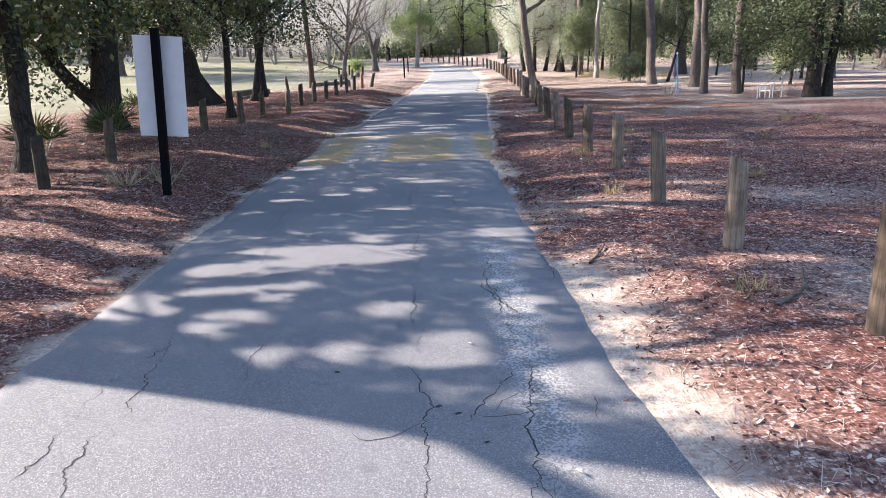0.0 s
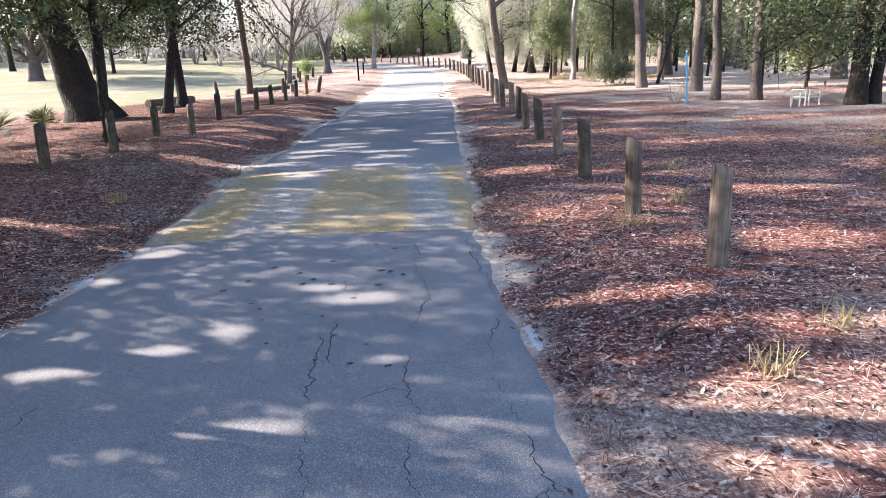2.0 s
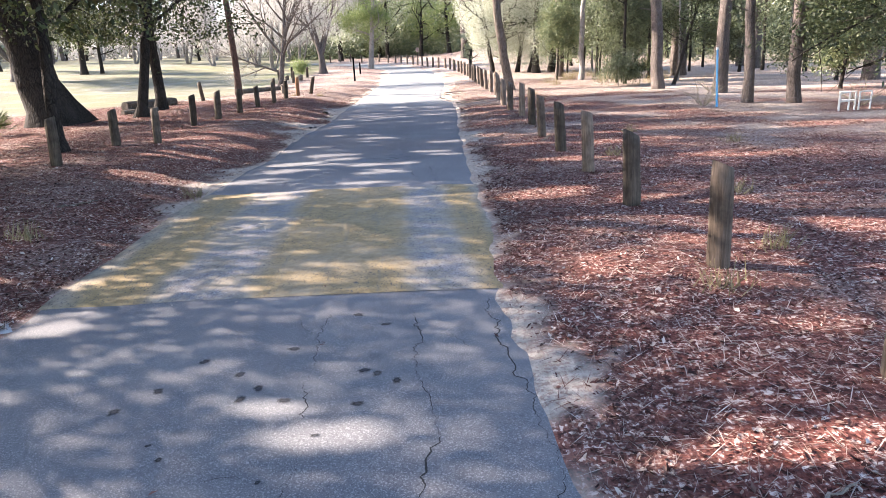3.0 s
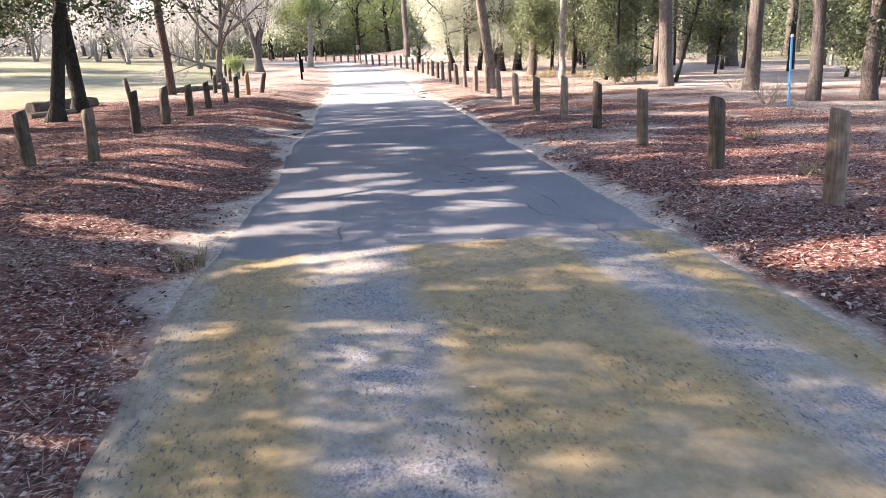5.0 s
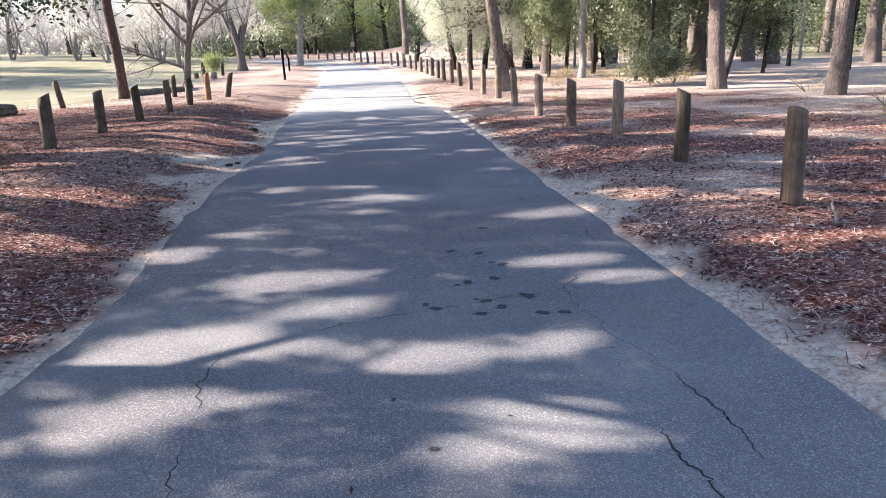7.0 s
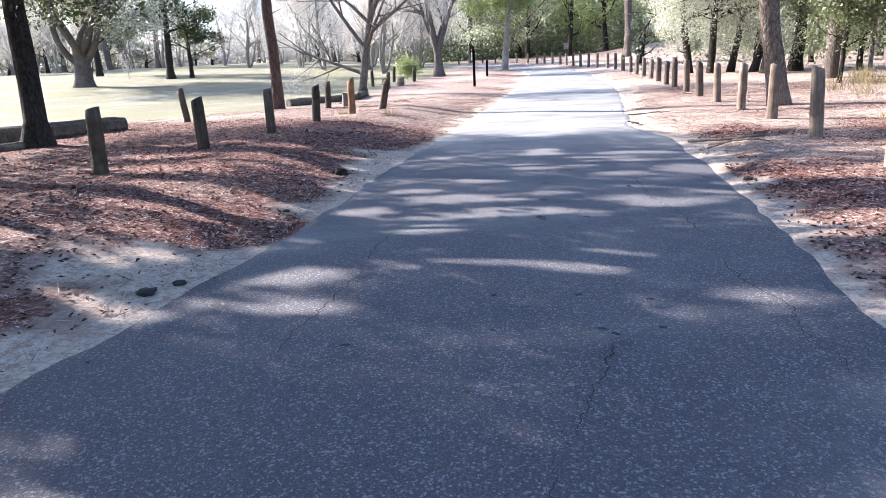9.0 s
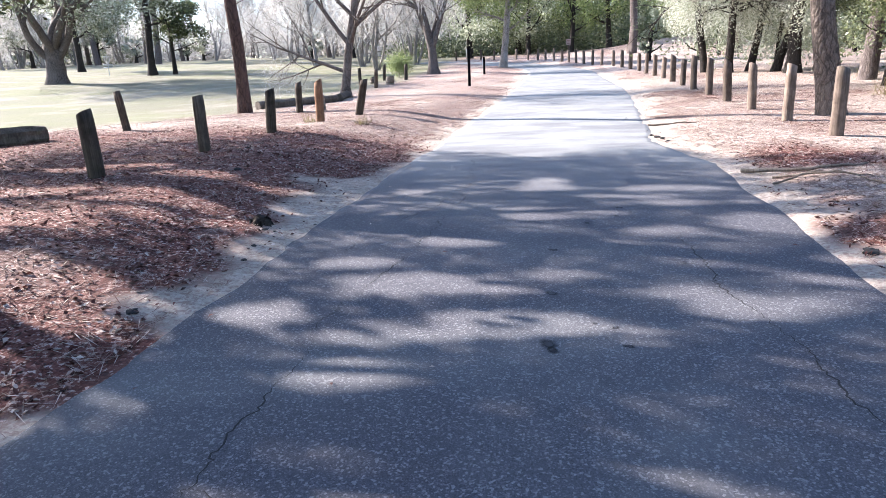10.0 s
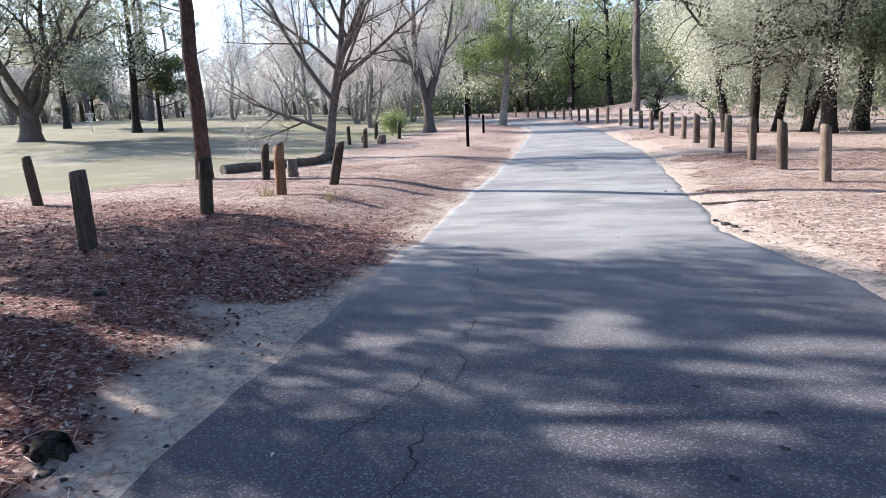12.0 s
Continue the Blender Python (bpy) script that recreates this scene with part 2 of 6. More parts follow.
def make_asphalt():
    m, nt, b = material("worn_asphalt")
    p = world_place(nt)
    sep = nt.nodes.new("ShaderNodeSeparateXYZ")
    nt.links.new(p, sep.inputs[0])
    stone = voronoi(nt, p, 185, out="Color")
    grit = noise_tex(nt, p, 300, 2, 0.7)
    one = nt.nodes.new("ShaderNodeSeparateColor")
    nt.links.new(stone, one.inputs[0])
    c = ramp(nt, grit, (0.3, (0.069, 0.0665, 0.076)), (0.7, (0.146, 0.142, 0.151)))
    c = mix(nt, ramp(nt, one.outputs[0], (0.70, 0.0), (0.9, 0.62)), c, (0.30, 0.30, 0.30))
    c = mix(nt, ramp(nt, one.outputs[1], (0.74, 0.0), (0.88, 0.65)), c, (0.04, 0.04, 0.045))
    c = mix(nt, ramp(nt, noise_tex(nt, p, 0.55, 4, 0.6), (0.35, 0.0), (0.7, 0.5)), c, mix(nt, 0.4, c, (0.28, 0.27, 0.26)))
    streak = noise_tex(nt, stretch(nt, p, 2.2, 0.14, 1), 1.0, 4)
    c = mix(nt, ramp(nt, streak, (0.45, 0.0), (0.7, 0.35)), c, (0.12, 0.12, 0.13))
    flat = stretch(nt, p, 1, 1, 0)
    spots = math_node(nt, "ADD", voronoi(nt, flat, 3.4), math_node(nt, "MULTIPLY", noise_tex(nt, p, 26, 3), 0.14))
    spots = ramp(nt, spots, (0.18, 1.0), (0.25, 0.0))
    dripped = math_node(nt, "MULTIPLY", window(nt, sep.outputs[0], -1.7, 0.6, 0.4), window(nt, sep.outputs[1], 6.8, 12.6, 1.0))
    dripped = math_node(nt, "MAXIMUM", math_node(nt, "MULTIPLY", dripped, 0.9), ramp(nt, noise_tex(nt, p, 0.7, 2), (0.5, 0.0), (0.58, 0.8)))
    c = mix(nt, math_node(nt, "MULTIPLY", math_node(nt, "MULTIPLY", spots, dripped), 0.3), c, (0.03, 0.03, 0.036))
    pools = math_node(nt, "ADD", voronoi(nt, stretch(nt, p, 1, 0.8, 0, 0.7), 2.7), math_node(nt, "MULTIPLY", noise_tex(nt, p, 22, 3), 0.14))
    pools = math_node(nt, "MULTIPLY", ramp(nt, pools, (0.16, 1.0), (0.23, 0.0)), math_node(nt, "MULTIPLY", window(nt, sep.outputs[0], -0.2, 1.6, 0.4), window(nt, sep.outputs[1], 18.5, 31.0, 1.0)))
    c = mix(nt, math_node(nt, "MULTIPLY", pools, 0.25), c, (0.03, 0.03, 0.036))
    worn = math_node(nt, "MULTIPLY", window(nt, math_node(nt, "ADD", sep.outputs[0], math_node(nt, "MULTIPLY", noise_tex(nt, p, 1.6, 3), 0.5)), 0.57, 0.9, 0.12), window(nt, sep.outputs[1], 2.7, 6.6, 0.6))
    flecks = math_node(nt, "ADD", noise_tex(nt, p, 52, 2, 0.6), math_node(nt, "MULTIPLY", noise_tex(nt, p, 5, 3), 0.5))
    worn = math_node(nt, "MULTIPLY", worn, ramp(nt, flecks, (0.73, 0.0), (0.80, 1.0)))
    c = mix(nt, math_node(nt, "MULTIPLY", worn, 0.75), c, (0.36, 0.355, 0.345))
    # Darker sealed stretch; its tree shade is deepened in the bluish colour too.
    shaded_seal = math_node(nt, "MULTIPLY", window(nt, math_node(nt, "ADD", sep.outputs[1], noise_tex(nt, p, 0.9, 3)), 19.5, 33.0, 2.5), 0.74)
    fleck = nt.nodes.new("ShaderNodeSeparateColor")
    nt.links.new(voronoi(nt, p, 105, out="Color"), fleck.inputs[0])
    shaded_tar = mix(nt, ramp(nt, fleck.outputs[0], (0.83, 0.0), (0.93, 0.52)), mix(nt, 1.0, c, (0.315, 0.31, 0.38), "MULTIPLY"), (0.28, 0.28, 0.29))
    c = mix(nt, shaded_seal, c, shaded_tar)
    # Dust, and past y 33 a paler tone with shadow streaks in the colour.
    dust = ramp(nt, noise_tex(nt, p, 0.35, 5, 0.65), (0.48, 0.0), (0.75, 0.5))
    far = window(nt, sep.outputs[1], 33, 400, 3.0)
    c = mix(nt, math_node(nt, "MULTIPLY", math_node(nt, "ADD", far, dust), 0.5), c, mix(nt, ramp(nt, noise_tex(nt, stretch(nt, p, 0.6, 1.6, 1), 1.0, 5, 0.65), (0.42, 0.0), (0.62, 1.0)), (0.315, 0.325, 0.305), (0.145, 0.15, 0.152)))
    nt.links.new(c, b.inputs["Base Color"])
    b.inputs["Roughness"].default_value = 0.85
    b.inputs["Specular IOR Level"].default_value = 0.3
    bump(nt, b, mix(nt, 0.5, stone, grit), 0.45, 0.005)
    return m


def make_band():
    """The pale crossing strip with worn ochre blocks."""
    m, nt, b = material("worn_painted_asphalt")
    p = world_place(nt)
    sep = nt.nodes.new("ShaderNodeSeparateXYZ")
    nt.links.new(p, sep.inputs[0])
    wob = math_node(nt, "MULTIPLY", math_node(nt, "SUBTRACT", noise_tex(nt, p, 1.4, 4), 0.5), 0.5)
    x = math_node(nt, "ADD", sep.outputs[0], wob)
    stone = mix(nt, 0.5, voronoi(nt, p, 90, out="Color"), noise_tex(nt, p, 240, 2, 0.7))
    blue = ramp(nt, stone, (0.3, (0.07, 0.068, 0.08)), (0.7, (0.26, 0.255, 0.275)))
    grey = ramp(nt, noise_tex(nt, p, 7, 6, 0.7), (0.3, (0.16, 0.134, 0.10)), (0.65, (0.305, 0.26, 0.20)))
    ochre = ramp(nt, noise_tex(nt, p, 11, 6, 0.75), (0.3, (0.165, 0.115, 0.052)), (0.65, (0.30, 0.216, 0.108)))
    stripes = math_node(nt, "ADD", math_node(nt, "ADD", window(nt, x, -2.65, -2.0, 0.13), window(nt, x, -1.18, 0.2, 0.13)), window(nt, x, 0.76, 1.1, 0.1))
    stripes = math_node(nt, "MULTIPLY", stripes, ramp(nt, noise_tex(nt, p, 0.9, 5, 0.65), (0.34, 0.45), (0.5, 1.0)))
    c = mix(nt, stripes, grey, ochre)
    bare = math_node(nt, "ADD", window(nt, x, -1.9, -1.25, 0.15), window(nt, x, 0.28, 0.66, 0.12))
    bare = math_node(nt, "MULTIPLY", bare, ramp(nt, noise_tex(nt, p, 3.2, 5, 0.75), (0.40, 0.0), (0.57, 0.88)))
    c = mix(nt, bare, c, blue)
    chips = ramp(nt, noise_tex(nt, stretch(nt, p, 1, 0.45, 1, 0.5), 46, 6, 0.8), (0.56, 0.0), (0.59, 1.0))
    chips = math_node(nt, "MULTIPLY", chips, ramp(nt, noise_tex(nt, p, 1.8, 4), (0.38, 0.05), (0.55, 0.95)))
    c = mix(nt, chips, c, (0.05, 0.05, 0.055))
    scuff = ramp(nt, noise_tex(nt, stretch(nt, p, 9, 0.8, 1, 0.1), 1.0, 5, 0.7), (0.56, 0.0), (0.72, 0.6))
    c = mix(nt, scuff, c, (0.13, 0.125, 0.11))
    nt.links.new(c, b.inputs["Base Color"])
    b.inputs["Roughness"].default_value = 0.8
    b.inputs["Specular IOR Level"].default_value = 0.3
    bump(nt, b, mix(nt, 0.6, stone, noise_tex(nt, p, 12, 4)), 0.5, 0.008)
    return m


def make_wood(name, dark, light, moss=0.0):
    m, nt, b = material(name)
    p = object_place(nt)
    info = nt.nodes.new("ShaderNodeObjectInfo")
    shift = node(nt, "ShaderNodeVectorMath")
    nt.links.new(p, shift.inputs[0])
    nt.links.new(info.outputs["Random"], shift.inputs[1])
    shift.operation = "ADD"
    grain = noise_tex(nt, stretch(nt, shift.outputs[0], 38, 38, 2.2), 1.0, 6, 0.7, 0.6)
    blot = noise_tex(nt, shift.outputs[0], 4.5, 4)
    c = ramp(nt, grain, (0.28, dark), (0.62, light))
    c = mix(nt, ramp(nt, blot, (0.4, 0.0), (0.7, 0.7)), c, tuple(v * 0.55 for v in dark))
    tint = ramp(nt, info.outputs["Random"], (0.0, 0.45), (1.0, 1.2))
    c = mix(nt, 1.0, c, tint, "MULTIPLY")
    if moss:
        c = mix(nt, math_node(nt, "MULTIPLY", ramp(nt, noise_tex(nt, shift.outputs[0], 7, 4), (0.5, 0.0), (0.7, 1.0)), moss), c, (0.10, 0.12, 0.05))
    nt.links.new(c, b.inputs["Base Color"])
    b.inputs["Roughness"].default_value = 0.9
    b.inputs["Specular IOR Level"].default_value = 0.2
    bump(nt, b, grain, 0.7, 0.012)
    return m


def make_bark(name, dark, mid, light, plates=7.0, relief=0.03, furrow=0.7):
    m, nt, b = material(name)
    p = object_place(nt)
    bent = node(nt, "ShaderNodeVectorMath")
    bent.operation = "ADD"
    wob = node(nt, "ShaderNodeTexNoise", Scale=3.0, Detail=4.0)
    nt.links.new(p, wob.inputs["Vector"])
    nt.links.new(p, bent.inputs[0])
    sc = node(nt, "ShaderNodeVectorMath")
    sc.operation = "SCALE"
    nt.links.new(wob.outputs["Color"], sc.inputs[0])
    sc.inputs["Scale"].default_value = 0.22
    nt.links.new(sc.outputs[0], bent.inputs[1])
    q = bent.outputs[0]
    crack = voronoi(nt, stretch(nt, q, plates, plates, plates * 0.26), 1.0, "DISTANCE_TO_EDGE")
    fine = voronoi(nt, stretch(nt, q, plates * 2.3, plates * 2.3, plates * 0.7), 1.0, "DISTANCE_TO_EDGE")
    fib = noise_tex(nt, stretch(nt, q, 30, 30, 6), 1.0, 6, 0.75)
    body = ramp(nt, fib, (0.28, mid), (0.7, light))
    gap = math_node(nt, "MULTIPLY", ramp(nt, math_node(nt, "ADD", crack, math_node(nt, "MULTIPLY", fib, 0.1)), (0.05, 1.0), (0.17, 0.0)), furrow)
    c = mix(nt, gap, body, dark)
    c = mix(nt, math_node(nt, "MULTIPLY", ramp(nt, fine, (0.02, 1.0), (0.12, 0.0)), 0.4), c, dark)
    c = mix(nt, ramp(nt, noise_tex(nt, p, 1.3, 5), (0.48, 0.0), (0.72, 0.4)), c, tuple(v * 1.2 for v in light))
    nt.links.new(c, b.inputs["Base Color"])
    b.inputs["Roughness"].default_value = 0.95
    b.inputs["Specular IOR Level"].default_value = 0.1
    bump(nt, b, mix(nt, 0.45, ramp(nt, crack, (0.0, 0.0), (0.25, 1.0)), fib), 0.9, relief)
    return m


def make_leaf(name, *tones, lucent=0.35, rough=0.5, spec=0.35):
    m, nt, b = material(name)
    rnd = nt.nodes.new("ShaderNodeNewGeometry").outputs["Random Per Island"]
    c = ramp(nt, rnd, *[(i / max(1, len(tones) - 1), t) for i, t in enumerate(tones)])
    c = mix(nt, ramp(nt, noise_tex(nt, world_place(nt), 0.6, 3), (0.35, 0.0), (0.7, 0.4)), c, tuple(v * 0.6 for v in tones[0]))
    nt.links.new(c, b.inputs["Base Color"])
    b.inputs["Roughness"].default_value = rough
    b.inputs["Specular IOR Level"].default_value = spec
    if lucent:
        tr = nt.nodes.new("ShaderNodeBsdfTranslucent")
        nt.links.new(c, tr.inputs["Color"])
        ms = nt.nodes.new("ShaderNodeMixShader")
        ms.inputs[0].default_value = lucent
        nt.links.new(b.outputs[0], ms.inputs[1])
        nt.links.new(tr.outputs[0], ms.inputs[2])
        nt.links.new(ms.outputs[0], nt.nodes["Material Output"].inputs["Surface"])
    return m


def make_plain(name, colour, rough=0.5, metal=0.0, grime=0.25, scale=14):
    m, nt, b = material(name)
    p = object_place(nt)
    c = mix(nt, ramp(nt, noise_tex(nt, p, scale, 5, 0.65), (0.4, 0.0), (0.75, grime)), colour, tuple(v * 0.45 for v in colour))
    nt.links.new(c, b.inputs["Base Color"])
    b.inputs["Roughness"].default_value, b.inputs["Metallic"].default_value = rough, metal
    bump(nt, b, noise_tex(nt, p, scale * 6, 3), 0.12, 0.003)
    return m


GROUND = make_ground()
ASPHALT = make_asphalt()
BAND = make_band()
CRUST = make_plain("pale_edge_crust", (0.34, 0.33, 0.33), 0.9, 0, 0.5, 20)
STAIN = make_plain("soaked_oil", (0.022, 0.022, 0.027), 0.85, 0, 0.5, 60)
soak = STAIN.node_tree.nodes.new("ShaderNodeVertexColor")
soak.layer_name = "soak"
STAIN.node_tree.links.new(soak.outputs[0], STAIN.node_tree.nodes["Principled BSDF"].inputs["Alpha"])
CRACK = make_plain("crack_filling_dirt", (0.014, 0.013, 0.014), 0.95, 0, 0.4, 30)
POST_WOOD = make_wood("weathered_post_wood", (0.058, 0.041, 0.031), (0.25, 0.188, 0.147), 0.05)
# Separate tone for the right-hand posts past y 27.
POST_PALE = make_wood("far_post_wood", (0.066, 0.049, 0.039), (0.225, 0.174, 0.14), 0.05)
# Darker copy of POST_WOOD: the left posts' unlit side is in its colour.
POST_SHADED = make_wood("dark_shaded_post_wood", (0.024, 0.018, 0.013), (0.125, 0.095, 0.073), 0.08)
POST_RED = make_wood("brown_post_wood", (0.15, 0.075, 0.042), (0.36, 0.20, 0.12))
LOG_WOOD = make_wood("old_log_wood", (0.065, 0.05, 0.04), (0.25, 0.205, 0.17), 0.15)
OAK_BARK = make_bark("oak_bark", (0.006, 0.005, 0.0045), (0.019, 0.016, 0.014), (0.05, 0.043, 0.038), 13, 0.02)
PINE_BARK = make_bark("pine_bark", (0.018, 0.013, 0.011), (0.070, 0.055, 0.050), (0.20, 0.168, 0.153), 23, 0.03, 0.6)
BROWN_BARK = make_bark("brown_grey_bark", (0.022, 0.018, 0.016), (0.075, 0.062, 0.055), (0.18, 0.15, 0.135), 12, 0.012)
RED_BARK = make_bark("dark_red_bark", (0.012, 0.008, 0.007), (0.048, 0.030, 0.026), (0.12, 0.078, 0.068), 11, 0.03)
GREY_BARK = make_bark("grey_bark", (0.07, 0.062, 0.056), (0.18, 0.16, 0.145), (0.36, 0.335, 0.31), 10, 0.015)
OAK_LEAF = make_leaf("oak_leaf", (0.018, 0.028, 0.011), (0.045, 0.062, 0.022), (0.13, 0.15, 0.055), lucent=0.32)
# The next two leaves carry distant haze and glare in their pale colours.
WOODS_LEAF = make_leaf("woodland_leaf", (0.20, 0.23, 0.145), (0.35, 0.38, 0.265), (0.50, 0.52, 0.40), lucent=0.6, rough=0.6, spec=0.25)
HAZY_LEAF = make_leaf("hazy_grey_leaf", (0.10, 0.115, 0.07), (0.24, 0.26, 0.18), (0.48, 0.50, 0.41), lucent=0.45, rough=0.45, spec=0.4)
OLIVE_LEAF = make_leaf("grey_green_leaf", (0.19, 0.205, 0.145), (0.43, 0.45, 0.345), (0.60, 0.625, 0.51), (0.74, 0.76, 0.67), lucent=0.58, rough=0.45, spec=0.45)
GREEN_LEAF = make_leaf("bright_green_leaf", (0.11, 0.155, 0.05), (0.20, 0.255, 0.09), (0.36, 0.40, 0.17), lucent=0.45)
DARK_LEAF = make_leaf("dark_evergreen_leaf", (0.045, 0.060, 0.030), (0.105, 0.128, 0.066), (0.23, 0.255, 0.145), lucent=0.4, rough=0.4, spec=0.5)
SHRUB_LEAF = make_leaf("shrub_leaf", (0.075, 0.10, 0.045), (0.15, 0.18, 0.085), (0.28, 0.305, 0.165), lucent=0.4, rough=0.4, spec=0.5)
CEDAR_LEAF = make_leaf("cedar_leaf", (0.022, 0.034, 0.015), (0.048, 0.066, 0.028), (0.10, 0.12, 0.055), lucent=0.3)
NEEDLE = make_leaf("pine_needle", (0.045, 0.075, 0.026), (0.09, 0.125, 0.045), (0.17, 0.19, 0.08), lucent=0.3)
# Moss and twigs, paled in the colour for haze across the lawn.
MOSS_AND_HAZE = make_leaf("hazy_hanging_moss", (0.36, 0.34, 0.315), (0.52, 0.50, 0.47), (0.68, 0.66, 0.62), lucent=0.4, rough=0.9, spec=0.05)
LITTER = make_leaf("fallen_leaf", (0.022, 0.009, 0.008), (0.076, 0.025, 0.020), (0.112, 0.042, 0.034), (0.15, 0.068, 0.056), (0.34, 0.25, 0.21), (0.62, 0.54, 0.48), lucent=0.1, rough=0.7, spec=0.2)
# Paler copy of LITTER for the open ground, with sunlight in its colour.
PALE_LITTER = make_leaf("pale_sunlit_leaf", (0.19, 0.13, 0.112), (0.31, 0.232, 0.20), (0.42, 0.345, 0.30), (0.60, 0.525, 0.475), lucent=0.1, rough=0.8, spec=0.15)
STRAW = make_leaf("pine_straw", (0.068, 0.023, 0.018), (0.115, 0.042, 0.034), (0.185, 0.10, 0.08), (0.34, 0.25, 0.207), (0.56, 0.47, 0.41), lucent=0.0, rough=0.65, spec=0.22)
DRY_GRASS = make_leaf("dry_grass", (0.17, 0.13, 0.075), (0.30, 0.25, 0.15), (0.22, 0.20, 0.10), lucent=0.3, rough=0.8, spec=0.1)
BLEACHED_GRASS = make_leaf("bleached_grass", (0.30, 0.25, 0.17), (0.50, 0.44, 0.33), (0.36, 0.32, 0.20), lucent=0.3, rough=0.8, spec=0.1)


# ---- the ground, one sheet out to the horizon ----
def graded(fine_a, fine_b, fine, lo, hi, grow_by=1.16):
    xs = list(np.arange(fine_a, fine_b + 1e-6, fine))
    s, v = fine, xs[-1]
    while v < hi:
        s *= grow_by
        v += s
        xs.append(v)
    s, v = fine, xs[0]
    while v > lo:
        s *= grow_by
        v -= s
        xs.insert(0, v)
    return np.array(xs)


gx, gy = graded(-8.5, 6.5, 0.14, -900, 900), graded(0.8, 40, 0.14, -300, 1500)
GX, GY = np.meshgrid(gx, gy)
GX, GY = GX.ravel(), GY.ravel()
outside = np.maximum(road_left(GY) - GX, GX - road_right(GY))
GZ = land(GX, GY) - 0.045 * step(-0.06, -0.4, outside) + 0.008 * step(0.3, 0.0, outside) + (bumps(GX, GY) + 0.015) * step(0.02, 0.3, outside)
idx = np.arange(len(GX)).reshape(len(gy), len(gx))
quads = np.stack([idx[:-1, :-1], idx[:-1, 1:], idx[1:, 1:], idx[1:, :-1]], -1).reshape(-1, 4)
me = smooth(mesh_of("ground", np.stack([GX, GY, GZ], 1), quads))
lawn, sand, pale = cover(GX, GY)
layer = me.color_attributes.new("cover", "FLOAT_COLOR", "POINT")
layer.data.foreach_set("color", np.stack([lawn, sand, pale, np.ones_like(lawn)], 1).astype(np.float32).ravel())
ground = new("ground", me)
me.materials.append(GROUND)
tagged(ground, "woodland floor of red pine straw, fallen leaves, sand and pale dry lawn", "ground", kind="structure")


# ---- the road ----
def road_strip(name, y0, y1, dy, lift, inset=0.0, across=18, thick=0.05):
    ys = np.arange(y0, y1 + dy * 0.5, dy)
    f = np.linspace(0, 1, across)
    L, R = road_left(ys)[:, None] + inset, road_right(ys)[:, None] - inset
    X = L + (R - L) * f[None, :]
    Y = np.repeat(ys[:, None], across, 1)
    camber = 0.02 * (1 - (2 * f - 1) ** 2)[None, :]
    Z = np.interp(Y, LAND_Y, LAND_Z) + camber + lift + 0.006 * vnoise(X * 1.3, Y * 1.3, 31)
    n = len(ys)
    V = np.stack([X, Y, Z], -1)
    low = V.copy()[:, [0, -1]]
    low[..., 2] -= thick
    V = np.concatenate([V.reshape(-1, 3), low.reshape(-1, 3)])
    k = np.arange(n * across).reshape(n, across)
    F = [np.stack([k[:-1, :-1], k[:-1, 1:], k[1:, 1:], k[1:, :-1]], -1).reshape(-1, 4)]
    lo = n * across + np.arange(n * 2).reshape(n, 2)
    F.append(np.stack([k[:-1, 0], k[1:, 0], lo[1:, 0], lo[:-1, 0]], -1))
    F.append(np.stack([k[1:, -1], k[:-1, -1], lo[:-1, 1], lo[1:, 1]], -1))
    return mesh_of(name, V, np.concatenate(F))


def road_z(x, y):
    L, R = float(road_left(y)), float(road_right(y))
    f = (x - L) / (R - L)
    return float(np.interp(y, LAND_Y, LAND_Z)) + 0.02 * (1 - (2 * f - 1) ** 2) + 0.006 * float(vnoise(x * 1.3, y * 1.3, 31))


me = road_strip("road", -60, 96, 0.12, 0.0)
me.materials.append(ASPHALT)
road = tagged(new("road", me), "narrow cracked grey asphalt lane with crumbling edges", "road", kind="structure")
me = road_strip("painted_band", 12.0, 16.35, 0.15, 0.005, 0.01, 18, 0.02)
for v in me.vertices:
    if v.co.y > 16.2:
        v.co.y += 0.18 * vnoise(v.co.x * 1.3, 4.4) - 0.12 * (v.co.x - 0.2) * 0.6
    elif v.co.y < 12.1:
        v.co.y += -0.05 * v.co.x + 0.03 * vnoise(v.co.x * 2.3, 9.4)
me.materials.append(BAND)
tagged(new("painted_band", me), "pale strip across the lane with worn ochre paint blocks", "road marking", kind="structure")


